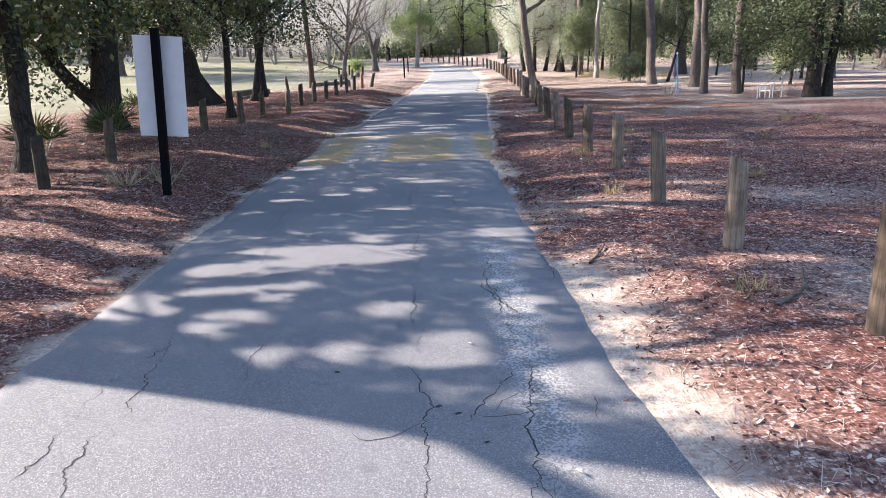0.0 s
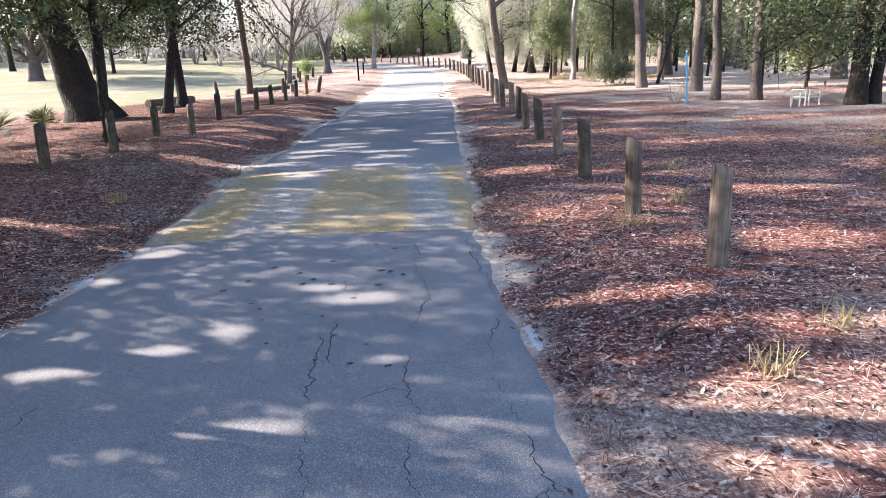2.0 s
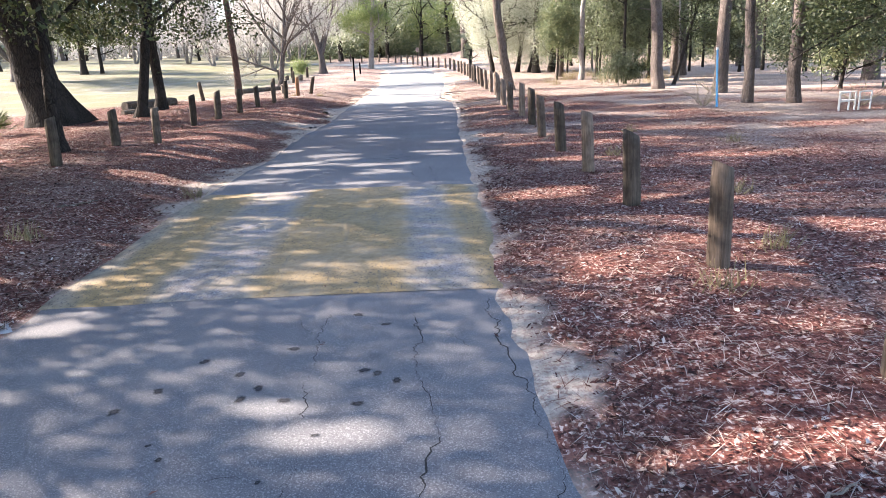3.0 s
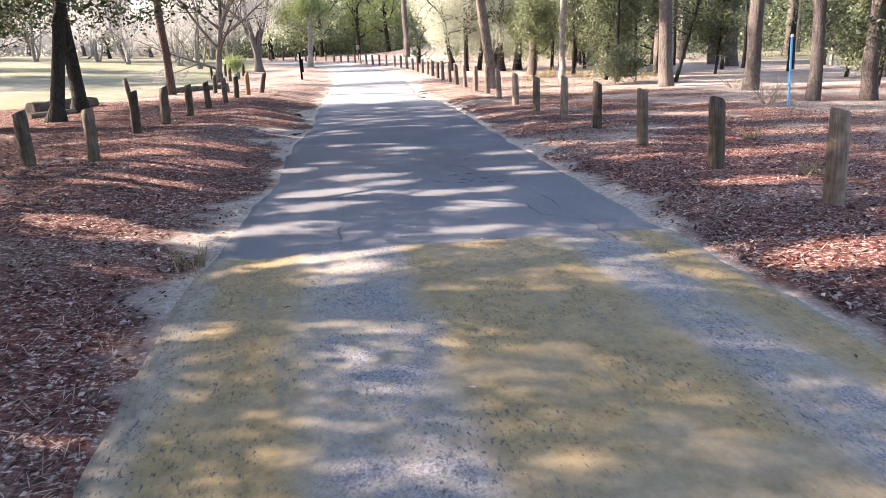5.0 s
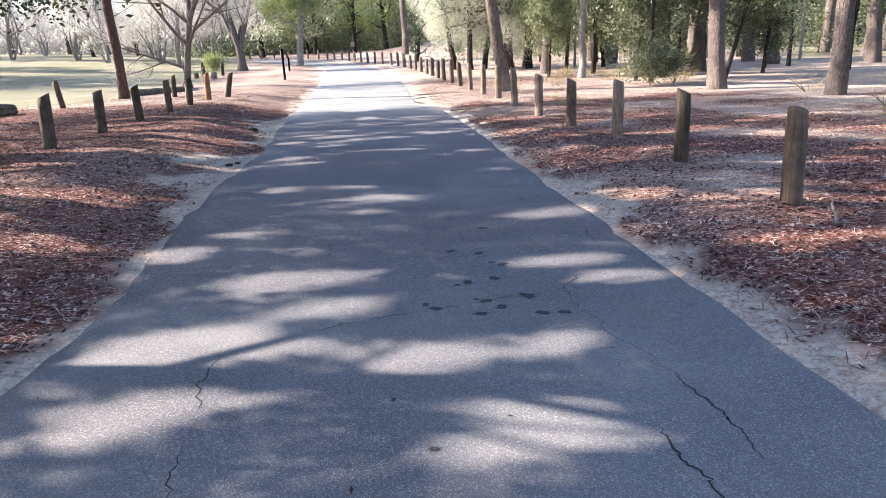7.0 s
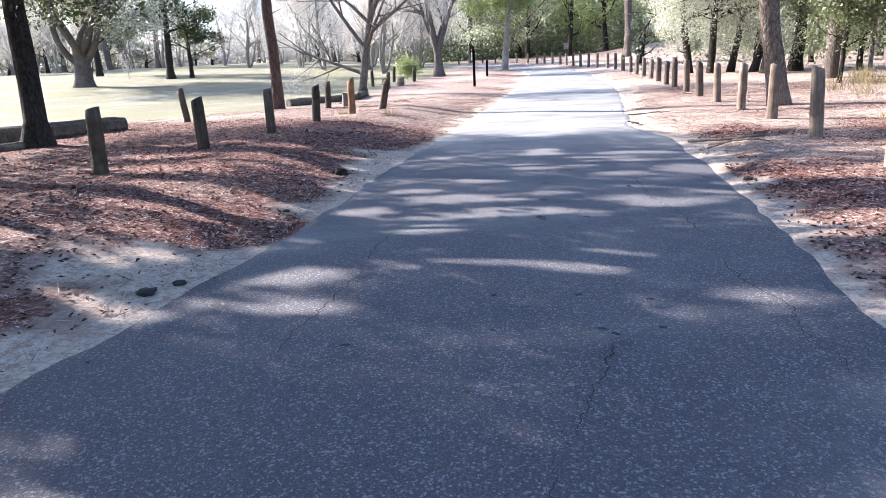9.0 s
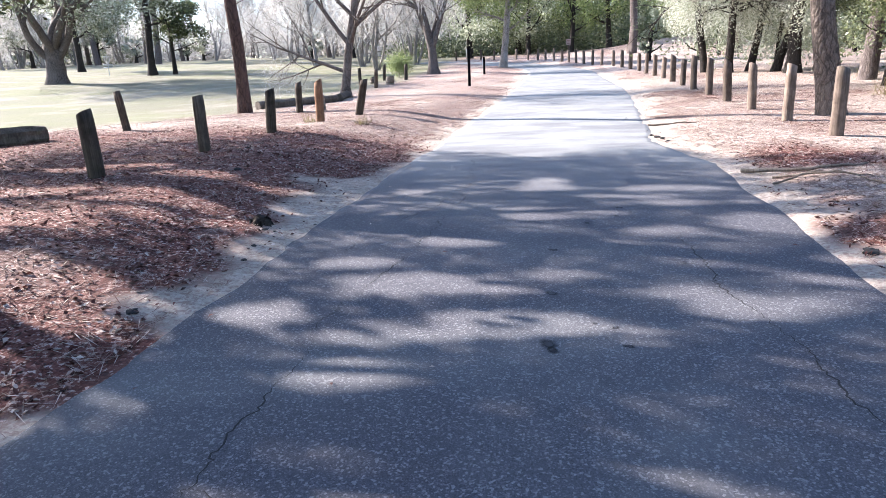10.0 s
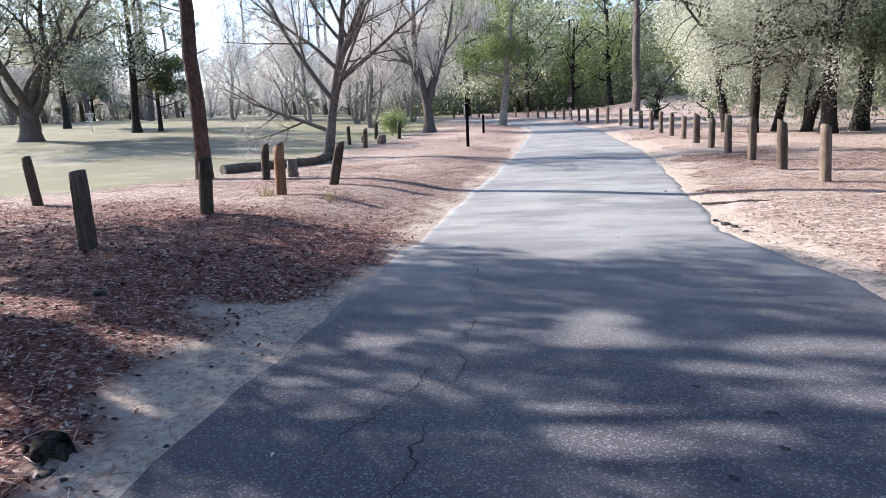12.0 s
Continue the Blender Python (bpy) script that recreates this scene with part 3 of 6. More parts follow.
def crack_line(pts, width, seed):
    """A ragged groove that follows pts on the road, with short side cracks."""
    rng = np.random.RandomState(seed)
    V, F = [], []

    def ribbon(line, w):
        line = np.array(line)
        d = np.gradient(line, axis=0)
        d /= np.linalg.norm(d, axis=1)[:, None] + 1e-9
        nrm = np.stack([-d[:, 1], d[:, 0]], 1)
        ww = w * np.clip(0.45 + 0.35 * rng.rand(len(line)) + 1.1 * vnoise(line[:, 0] * 9, line[:, 1] * 3.1, 3), 0.1, 2) * np.minimum(1, np.minimum(np.arange(len(line)) + 0.4, np.arange(len(line))[::-1] + 0.4) / 3)
        for i in range(len(line)):
            for s in (-1, 1):
                q = line[i] + nrm[i] * ww[i] * s * 0.5
                V.append((q[0], q[1], road_z(q[0], q[1]) + (0.0075 if 11.8 < q[1] < 16.6 else 0.002)))
            if i:
                a = len(V) - 4
                F.append((a, a + 1, a + 3, a + 2))

    line = []
    for (x0, y0), (x1, y1) in zip(pts, pts[1:]):
        n = max(6, int(math.hypot(x1 - x0, y1 - y0) / 0.022))
        for i in range(n):
            f = i / n
            line.append((x0 + (x1 - x0) * f, y0 + (y1 - y0) * f))
    line = np.array(line)
    run = np.arange(len(line)) * 0.022
    line[:, 0] += 0.05 * vnoise(run * 2.3, seed) + 0.04 * vnoise(run * 7.0, seed + 0.5) + 0.022 * vnoise(run * 23.0, seed + 0.7)
    line[:, 1] += 0.03 * vnoise(run * 6.0, seed + 0.3) + 0.01 * vnoise(run * 19.0, seed + 0.9)
    line += rng.normal(0, 0.0065, line.shape)
    ribbon(line, width)
    for k in range(max(1, len(line) // 60)):
        i = rng.randint(2, len(line) - 2)
        a = rng.uniform(-1.2, 1.2) + (0 if rng.rand() < 0.5 else math.pi)
        side, q = [line[i]], line[i].copy()
        for _ in range(rng.randint(5, 12)):
            a += rng.normal(0, 0.35)
            q = q + 0.045 * np.array((math.cos(a), math.sin(a)))
            side.append(q)
        ribbon(side, width * 0.6)
    return mesh_of("crack", V, F)


CRACKS = [
    ((-0.18, 1.6), (-0.21, 3.31), (-0.3, 4.63), (-0.31, 6.42), (-0.55, 9.32)),
    ((-1.98, 1.6), (-1.97, 2.62), (-1.98, 3.33), (-2.13, 4.37), (-2.45, 5.54)),
    ((-2.09, 4.27), (-2.26, 3.71), (-2.19, 3.2), (-2.22, 2.7)),
    ((-2.1, 4.4), (-1.84, 4.39), (-1.76, 4.07)),
    ((-1.47, 4.13), (-1.4, 3.79)),
    ((0.32, 1.9), (0.34, 3.2), (0.42, 3.45), (0.38, 4.16), (0.35, 5.9)),
    ((0.1, 7.2), (0.1, 8.95), (0.19, 9.36), (0.25, 9.91), (0.18, 10.64), (0.22, 11.9)),
    ((-0.5, 8.8), (-0.45, 9.77), (-0.43, 10.76), (-0.38, 11.65)),
    ((0.7, 7.4), (0.67, 8.62), (0.66, 9.07), (0.79, 9.46), (0.82, 10.14), (0.77, 11.8)),
    ((0.84, 15.4), (0.91, 16.65), (0.66, 16.93), (0.68, 17.25), (0.59, 18.04), (0.52, 19.6)),
    ((0.64, 15.8), (0.65, 16.77), (0.39, 17.04), (0.38, 17.59)),
    ((-1.69, 16.6), (-1.62, 17.45), (-1.6, 18.84)),
    ((-1.0, 20.2), (-0.7, 22.4), (-0.8, 23.6)),
    ((-1.17, 23.9), (-1.09, 25.28), (-1.14, 26.2), (-1.12, 27.32), (-0.88, 28.4), (-0.68, 30.54), (-0.73, 32.4)),
    ((1.48, 24.2), (1.37, 25.6), (1.36, 25.9), (1.44, 26.43), (1.15, 28.04), (1.22, 29.3)),
    ((-1.4, 28.7), (-1.18, 29.65), (-0.94, 30.24), (-0.66, 31.59), (-0.83, 33.2)),
    ((0.1, 20.4), (0.35, 21.8), (0.2, 23.5), (0.5, 24.6)),
    ((0.8, 4.6), (0.9, 5.6), (0.85, 6.4)),
    ((-1.9, 6.0), (-2.1, 7.4), (-2.2, 8.6)),
    ((-2.32, 24.3), (-2.2, 25.2), (-2.05, 25.8), (-1.98, 26.6)),
    ((-2.0, 28.4), (-1.98, 29.3), (-1.95, 30.1), (-1.9, 30.9)),
    ((1.95, 34.2), (2.0, 35.2), (2.1, 36.4)),
    ((0.08, 3.1), (0.14, 3.3), (0.36, 3.69)),
    ((0.39, 2.65), (0.28, 2.5), (0.2, 2.2)),
    ((0.76, 3.35), (0.75, 3.11), (0.74, 2.9)),
    ((0.91, 2.75), (0.85, 2.54)),
    ((0.67, 3.78), (0.71, 4.12)),
    ((0.2, 5.3), (0.4, 5.0), (0.55, 4.4)),
    ((-1.15, 18.88), (-0.89, 18.98), (-0.41, 19.05), (-0.1, 19.08), (0.3, 19.12), (0.56, 19.13), (0.75, 19.4)),
    ((0.62, 19.25), (0.86, 18.89), (0.95, 18.6)),
    ((1.25, 20.6), (1.15, 20.1), (1.3, 19.6)),
]
for i, pts in enumerate(CRACKS):
    child("crack", crack_line(pts, 0.0066, 100 + i), CRACK, road)


def stain_mesh(x, y, r, seed):
    """A ragged spot of old oil soaked into the asphalt, thinning out at its rim."""
    rng = np.random.RandomState(seed)
    n = 16
    a = np.linspace(0, 2 * math.pi, n, endpoint=False)
    rr = r * (1 + 0.2 * np.sin(a * 2 + rng.rand() * 6) + 0.12 * rng.randn(n))
    V, soak = [(x, y, road_z(x, y) + 0.0035)], [0.9]
    for f, k in ((0.5, 0.85), (0.8, 0.45), (1.1, 0.0)):
        for i in range(n):
            px, py = x + f * rr[i] * math.cos(a[i]), y + f * 0.85 * rr[i] * math.sin(a[i])
            V.append((px, py, road_z(px, py) + 0.0035))
            soak.append(k)
    F = []
    for i in range(n):
        j = (i + 1) % n
        F.append((0, 1 + i, 1 + j))
        for q in (1, 1 + n):
            F += [(q + i, q + n + i, q + n + j), (q + i, q + n + j, q + j)]
    me = mesh_of("oil_stain", V, F)
    layer = me.color_attributes.new("soak", "FLOAT_COLOR", "POINT")
    layer.data.foreach_set("color", np.repeat(np.array(soak, np.float32), 4))
    return me


STAINS_NEAR = [(-0.12, 3.27, 0.026), (-0.01, 3.19, 0.026), (-0.77, 3.7, 0.024), (0.13, 2.91, 0.02), (-0.61, 11.04, 0.045), (-0.21, 11.56, 0.045), (0.00, 11.36, 0.045), (-0.89, 10.73, 0.045), (-1.34, 10.59, 0.045), (-1.51, 10.39, 0.045), (-0.56, 10.38, 0.045), (-0.14, 10.29, 0.045), (-0.12, 10.68, 0.045), (-0.04, 10.63, 0.045), (-0.82, 10.43, 0.045), (-1.17, 10.94, 0.045), (0.08, 10.53, 0.045), (-0.74, 10.54, 0.045), (-0.28, 8.83, 0.028), (-0.03, 8.77, 0.032), (-0.56, 9.66, 0.021), (-0.90, 9.22, 0.022), (-0.52, 8.91, 0.023), (-1.09, 9.90, 0.026), (-1.19, 10.03, 0.023), (-0.19, 9.10, 0.021), (-0.42, 9.28, 0.019), (-0.34, 10.01, 0.027)]
STAINS_MID = [(-0.01, 20.13, 0.050), (0.19, 20.02, 0.050), (0.29, 19.72, 0.050), (0.16, 19.46, 0.050), (-0.04, 19.43, 0.050), (0.00, 19.08, 0.050), (0.29, 19.08, 0.050), (0.07, 18.96, 0.050), (0.41, 20.72, 0.050), (-0.08, 18.89, 0.050), (0.41, 18.79, 0.050), (0.28, 18.81, 0.050), (-0.33, 19.04, 0.050), (-0.12, 19.40, 0.030), (0.23, 19.78, 0.032), (0.26, 19.13, 0.035), (-0.05, 19.12, 0.024), (-0.38, 19.12, 0.038), (-0.71, 18.05, 0.020), (-0.23, 17.79, 0.014), (-0.59, 17.64, 0.031)]
STAINS_FAR = [(0.36, 25.23, 0.028), (-0.13, 25.21, 0.024), (0.75, 25.18, 0.029), (0.45, 24.75, 0.029), (0.51, 24.69, 0.028), (0.75, 24.78, 0.025), (-0.82, 24.50, 0.026), (-0.10, 24.71, 0.017), (0.54, 27.13, 0.033), (0.17, 27.07, 0.041), (0.18, 27.84, 0.046), (0.15, 27.14, 0.063), (0.21, 28.74, 0.040), (0.50, 27.35, 0.025), (0.40, 27.40, 0.021), (0.84, 30.07, 0.040), (0.78, 29.75, 0.032), (0.51, 29.51, 0.030), (0.57, 30.36, 0.025)]
for i, (x, y, r) in enumerate(STAINS_NEAR + STAINS_MID + STAINS_FAR):
    child("oil_stain", stain_mesh(x, y, r * 0.85, 600 + i), STAIN, road)


def crust_flake(y0, y1, w, right, seed):
    """A thin broken flake of pale crust along the road's edge, ragged on its inner side."""
    rng = np.random.RandomState(seed)
    ys = np.arange(y0, y1, 0.03)
    edge = road_right(ys) if right else road_left(ys)
    taper = np.minimum(1, np.minimum(ys - y0, y1 - ys) / 0.15 + 0.12)
    inner = w * taper * np.clip(0.55 + 0.5 * vnoise(ys * 7, seed) + 0.3 * vnoise(ys * 19, seed + 1) + 0.08 * rng.randn(len(ys)), 0.1, 1.4)
    s = -1 if right else 1
    rows = []
    for e, i, yy in zip(edge, inner, ys):
        xi, xo = e + s * (i + 0.015), e + s * 0.012
        zi, zo = road_z(xi, yy), road_z(xo, yy)
        rows.append([(xi, yy, zi + 0.001), (xi - s * 0.006, yy, zi + 0.009), (xo, yy, zo + 0.016), (xo - s * 0.02, yy, zo - 0.03)])
    k = np.arange(len(rows) * 4).reshape(-1, 4)
    return mesh_of("edge_crust", np.array(rows).reshape(-1, 3), np.stack([k[:-1, :-1], k[:-1, 1:], k[1:, 1:], k[1:, :-1]], -1).reshape(-1, 4))


for i, (y0, y1, w, right) in enumerate(((8.0, 8.55, 0.05, 1), (8.75, 9.5, 0.11, 1), (9.75, 10.3, 0.05, 1), (11.4, 12.0, 0.05, 1), (9.2, 10.0, 0.06, 0), (10.2, 11.9, 0.1, 0), (27.2, 28.0, 0.08, 1), (29.4, 30.2, 0.08, 1))):
    child("edge_crust", crust_flake(y0, y1, w, right, 180 + i), CRUST, road, "pale broken crust at the edge")


# ---- wooden posts ----
def post_mesh(seed, radius, height, slant):
    rng = np.random.RandomState(seed)
    n, rings = 16, 9
    V, F = [], []
    ang = np.linspace(0, 2 * math.pi, n, endpoint=False)
    lobes = 1 + 0.05 * np.sin(ang * 3 + rng.rand() * 6) + 0.03 * rng.randn(n)
    flat = rng.rand() * 6.28
    lobes = np.minimum(lobes, 0.93 / np.maximum(0.2, np.abs(np.cos(ang - flat))) * 1.0)
    for k in range(rings):
        f = k / (rings - 1)
        r = radius * (1.04 - 0.07 * f) * lobes * (1 + 0.015 * rng.randn(n))
        z = -0.25 + (height + 0.25) * f
        zz = np.full(n, z)
        if k >= rings - 2:
            zz = z - slant * np.cos(ang) * r + (0 if k == rings - 1 else -0.02)
        if k == rings - 1:
            r = r * 0.93
        V.append(np.stack([r * np.cos(ang), r * np.sin(ang), zz], 1))
    V = np.concatenate(V + [np.array([[0, 0, height + 0.004]])])
    for k in range(rings - 1):
        for i in range(n):
            F.append((k * n + i, k * n + (i + 1) % n, (k + 1) * n + (i + 1) % n, (k + 1) * n + i))
    me = bpy.data.meshes.new("post")
    top = [((rings - 1) * n + i, (rings - 1) * n + (i + 1) % n, len(V) - 1) for i in range(n)]
    me.from_pydata([tuple(v) for v in V], [], F + top)
    for p in me.polygons:
        p.use_smooth = p.index < len(F)
    return me


POST_SHAPES = [post_mesh(k, 0.086 + 0.005 * (k % 3), 0.84 + 0.012 * (k % 4), 0.35 + 0.12 * (k % 3)) for k in range(7)]
for s in POST_SHAPES:
    s.materials.append(POST_WOOD)
LEFT_SHAPES = [post_mesh(k + 50, 0.086 + 0.005 * (k % 3), 0.84 + 0.012 * (k % 4), 0.35 + 0.12 * (k % 3)) for k in range(5)]
for s in LEFT_SHAPES:
    s.materials.append(POST_SHADED)
PALE_SHAPES = [post_mesh(k + 80, 0.086 + 0.005 * (k % 3), 0.84 + 0.012 * (k % 4), 0.35 + 0.12 * (k % 3)) for k in range(5)]
for s in PALE_SHAPES:
    s.materials.append(POST_PALE)
RED_SHAPE = post_mesh(31, 0.088, 0.84, 0.6)
RED_SHAPE.materials.append(POST_RED)


def post(x, y, k, turn, lean_x=0.0, lean_y=0.0, scale=1.0, label="weathered grey-brown round timber post with a slanted top in leaf litter", shape=None, group="posts along the lane"):
    ob = new("wooden_post", shape or POST_SHAPES[k % 7])
    ob.matrix_basis = pose(x, y, ground_at(x, y), lean_x, lean_y, 0) @ pose(0, 0, 0, 0, 0, turn) @ Matrix.Diagonal((1, 1, scale, 1))
    return tagged(ob, label, "post", group)


RIGHT_POSTS = [(2.79, 3.83), (2.66, 5.7), (2.61, 7.62), (2.74, 9.95), (2.72, 11.85), (2.80, 14.05), (2.94, 16.2), (3.03, 18.2), (3.16, 20.3), (3.42, 22.55), (3.58, 24.65), (3.57, 26.5),
               (3.72, 28.7), (3.95, 31.2), (4.28, 33.9), (4.36, 36.0), (4.42, 38.1), (4.48, 40.1), (4.56, 42.1), (4.6, 44.0)]
rng = np.random.RandomState(5)
for i, (x, y) in enumerate(RIGHT_POSTS):
    dark = i in (7, 9)
    post(x, y, i, rng.uniform(-35, 35), rng.uniform(-1.5, 1.5), -1.5 + rng.uniform(-1.5, 1.5), rng.uniform(0.96, 1.03) * (1.0 if y < 30 else 1.1),
         "dark green-black round timber post with a slanted top" if dark else "weathered grey-brown round timber post with a slanted top in leaf litter", LEFT_SHAPES[i % 5] if dark else PALE_SHAPES[i % 5] if y > 27 else None)
LINE_Y, LINE_X = (44, 47.3, 50.5, 56, 61, 66.4, 72.7, 78.4, 84, 92), (4.6, 4.74, 4.81, 4.76, 4.33, 3.1, 1.67, -0.31, -3.6, -10)
y = 45.9
while y < 91:
    x = float(np.interp(y, LINE_Y, LINE_X))
    post(x, y, int(y * 7), rng.uniform(-35, 35), rng.uniform(-1.5, 1.5), rng.uniform(-2, 2), rng.uniform(0.93, 1.04), shape=PALE_SHAPES[int(y) % 5])
    y += 1.95 if y < 62 else 1.75
LEFT_POSTS = [(-5.83, 9.05, 0, 0), (-6.07, 11.5, 0, 0), (-6.15, 16.45, 0, 0), (-5.75, 18.3, 0, 0), (-5.8, 20.8, 0, -1), (-5.0, 20.95, 0, 0), (-5.35, 24.6, 1, 0), (-5.2, 26.4, 0, 0),
              (-5.05, 28.5, 0, 0), (-4.93, 30.7, 0, -4), (-4.74, 32.8, 0, -3), (-4.65, 35.0, 0, 0), (-4.1, 38.8, 0, 11), (-8.6, 36.6, 0, -9), (-6.16, 40.35, 0, 0),
              (-8.3, 54.0, 0, -3), (-6.9, 51.5, 0, 0), (-6.7, 57.0, 0, 0), (-7.9, 57.2, 0, 0)]
for i, (x, y, lx, ly) in enumerate(LEFT_POSTS):
    lab = "leaning weathered timber post beside the lawn" if abs(ly) > 8 else "dark weathered round timber post with a slanted top"
    post(x, y, i + 3, 180 + rng.uniform(-30, 30), lx + rng.uniform(-1, 1), ly + 3.0 + rng.uniform(-1, 1), rng.uniform(0.88, 0.96), lab, LEFT_SHAPES[i % 5], "posts before the lawn")
post(-4.45, 37.1, 0, 180, 0, 1, 1.0, "orange-brown timber post with a slanted top in sunlit litter", RED_SHAPE, "posts before the lawn")


# ---- trees ----
class Wood:
    """Gathers tapered limbs into one mesh."""

    def __init__(self, seed):
        self.rng = np.random.RandomState(seed)
        self.V, self.F, self.n, self.tips = [], [], 0, []

    def limb(self, pts, radii, sides, rough=0.05, flare=0.0):
        pts, radii = np.asarray(pts, float), np.asarray(radii, float)
        d = np.gradient(pts, axis=0)
        d /= np.linalg.norm(d, axis=1)[:, None] + 1e-9
        ref = np.array((1.0, 0.0, 0.0)) if abs(d[0, 0]) < 0.8 else np.array((0.0, 1.0, 0.0))
        u = ref - d * (d @ ref)[:, None]
        u /= np.linalg.norm(u, axis=1)[:, None]
        w = np.cross(d, u)
        ang = np.linspace(0, 2 * math.pi, sides, endpoint=False)
        lob = 1 + rough * self.rng.randn(1, sides) + rough * 0.6 * self.rng.randn(len(pts), sides)
        r = radii[:, None] * lob
        if flare:
            h = pts[:, 2] - pts[0, 2]
            roots = 1 + 0.35 * np.cos(ang * 4 + self.rng.rand() * 6)[None, :]
            r = r * (1 + flare * np.exp(-np.maximum(h, 0)[:, None] / (radii[0] * 1.1)) * roots)
        P = pts[:, None, :] + r[..., None] * (u[:, None, :] * np.cos(ang)[None, :, None] + w[:, None, :] * np.sin(ang)[None, :, None])
        self.V.append(P.reshape(-1, 3))
        k = np.arange(len(pts) * sides).reshape(len(pts), sides) + self.n
        kn = np.roll(k, -1, 1)
        self.F.append(np.stack([k[:-1], kn[:-1], kn[1:], k[1:]], -1).reshape(-1, 4))
        self.n += len(pts) * sides

    def grow(self, p, d, length, r, depth, kids, angle, ratio, wiggle=0.12, up=0.05, sides=6, first=0.3, end=0.35, flare=0.0, tip_from=0.35):
        rng = self.rng
        n = max(4, int(length / (0.5 if depth > 1 else 0.35)))
        n = min(n, 26)
        p, d = np.array(p, float), np.array(d, float)
        d /= np.linalg.norm(d)
        pts, ds = [p], [d]
        for i in range(n):
            d = d + rng.normal(0, wiggle, 3) + np.array((0, 0, up))
            d /= np.linalg.norm(d)
            p = p + d * length / n
            pts.append(p)
            ds.append(d)
        radii = r * (1 - (1 - end) * np.linspace(0, 1, n + 1) ** 0.9)
        self.limb(pts, radii, sides, 0.06 if depth > 1 else 0.03, flare)
        if depth == 0:
            self.tips += pts[int(n * tip_from):]
            return pts
        k = kids[0] if isinstance(kids, (tuple, list)) else kids
        rest = kids[1:] if isinstance(kids, (tuple, list)) and len(kids) > 1 else kids
        az = rng.rand() * 6.28
        for j in range(k):
            f = first + (1 - first) * (j + rng.rand() * 0.8) / k
            i = min(n, max(1, int(f * n)))
            az += 2.4 + rng.normal(0, 0.5)
            dd = ds[i]
            a = np.cross(dd, (0.3, 0.5, 0.8))
            a /= np.linalg.norm(a)
            b = np.cross(dd, a)
            th = math.radians(angle) * rng.uniform(0.7, 1.25)
            nd = dd * math.cos(th) + (a * math.cos(az) + b * math.sin(az)) * math.sin(th)
            self.grow(pts[i], nd, length * ratio * rng.uniform(0.7, 1.2) * (1.15 - 0.45 * f), radii[i] * 0.62, depth - 1, rest, angle, ratio, wiggle * 1.1, up, max(3, sides - 2), 0.25, end)
        return pts

    def mesh(self, name):
        return smooth(mesh_of(name, np.concatenate(self.V), np.concatenate(self.F)))


def leaf_arrays(rng, centres, per, spread, size, aspect=0.5, droop=0.0, face=None):
    """Small leaf blades round each centre, as kites of four corners; with face, the blades turn outward from that point."""
    c = np.repeat(np.asarray(centres, float), per, 0)
    n = len(c)
    c = c + rng.normal(0, 1, (n, 3)) * np.asarray(spread)
    d = rng.normal(0, 1, (n, 3))
    d[:, 2] = d[:, 2] * (1 - droop) - droop * 1.6
    d /= np.linalg.norm(d, axis=1)[:, None]
    s = rng.normal(0, 1, (n, 3))
    if face is not None:
        out = c - np.asarray(face, float)
        out = 0.9 * out / (np.linalg.norm(out, axis=1)[:, None] + 1e-6) + 0.6 * rng.normal(0, 1, (n, 3)) + np.array((0, 0, 0.5))
        s = np.cross(out, d)
    s -= d * (s * d).sum(1)[:, None]
    s /= np.linalg.norm(s, axis=1)[:, None]
    L = (size * rng.uniform(0.6, 1.35, n))[:, None]
    W = L * aspect * 0.5
    nrm = np.cross(d, s)
    V = np.stack([c, c + d * L * 0.5 + s * W + nrm * W * 0.25, c + d * L, c + d * L * 0.5 - s * W + nrm * W * 0.25], 1)
    return V


def leaf_mesh(name, V):
    n = len(V)
    return mesh_of(name, V.reshape(-1, 3), np.arange(n * 4).reshape(n, 4))


def strands(rng, anchors, per, length, width=0.06):
    """Hanging tufts: narrow ragged strips."""
    V, F, k = [], [], 0
    for a in anchors:
        for _ in range(per):
            p = np.array(a) + rng.normal(0, 0.25, 3)
            L, w = length * rng.uniform(0.3, 1.3), width * rng.uniform(0.5, 1.5)
            az = rng.rand() * 6.28
            side = np.array((math.cos(az), math.sin(az), 0)) * w
            for j in range(4):
                f = j / 3
                q = p + np.array((rng.normal(0, 0.03), rng.normal(0, 0.03), -L * f))
                ww = (0.4, 1.0, 0.7, 0.08)[j]
                V += [q - side * ww, q + side * ww]
                if j:
                    F.append((k + 2 * j - 2, k + 2 * j - 1, k + 2 * j + 1, k + 2 * j))
            k += 8
    return mesh_of("moss", V, F)


def lobes(rng, centre, size, k, lobe, n):
    """Clump centres gathered into rounded lobes, with gaps between the lobes."""
    out = []
    for _ in range(k):
        d = rng.normal(0, 1, 3)
        d /= np.linalg.norm(d)
        hub = np.asarray(centre, float) + d * np.asarray(size) * rng.rand() ** 0.4
        e = rng.normal(0, 1, (n, 3))
        e /= np.linalg.norm(e, axis=1)[:, None]
        out.append(hub + e * lobe * rng.uniform(0.6, 1.35) * np.array((1, 1, 0.7)) * (rng.rand(n) ** 0.35)[:, None])
    return np.concatenate(out)


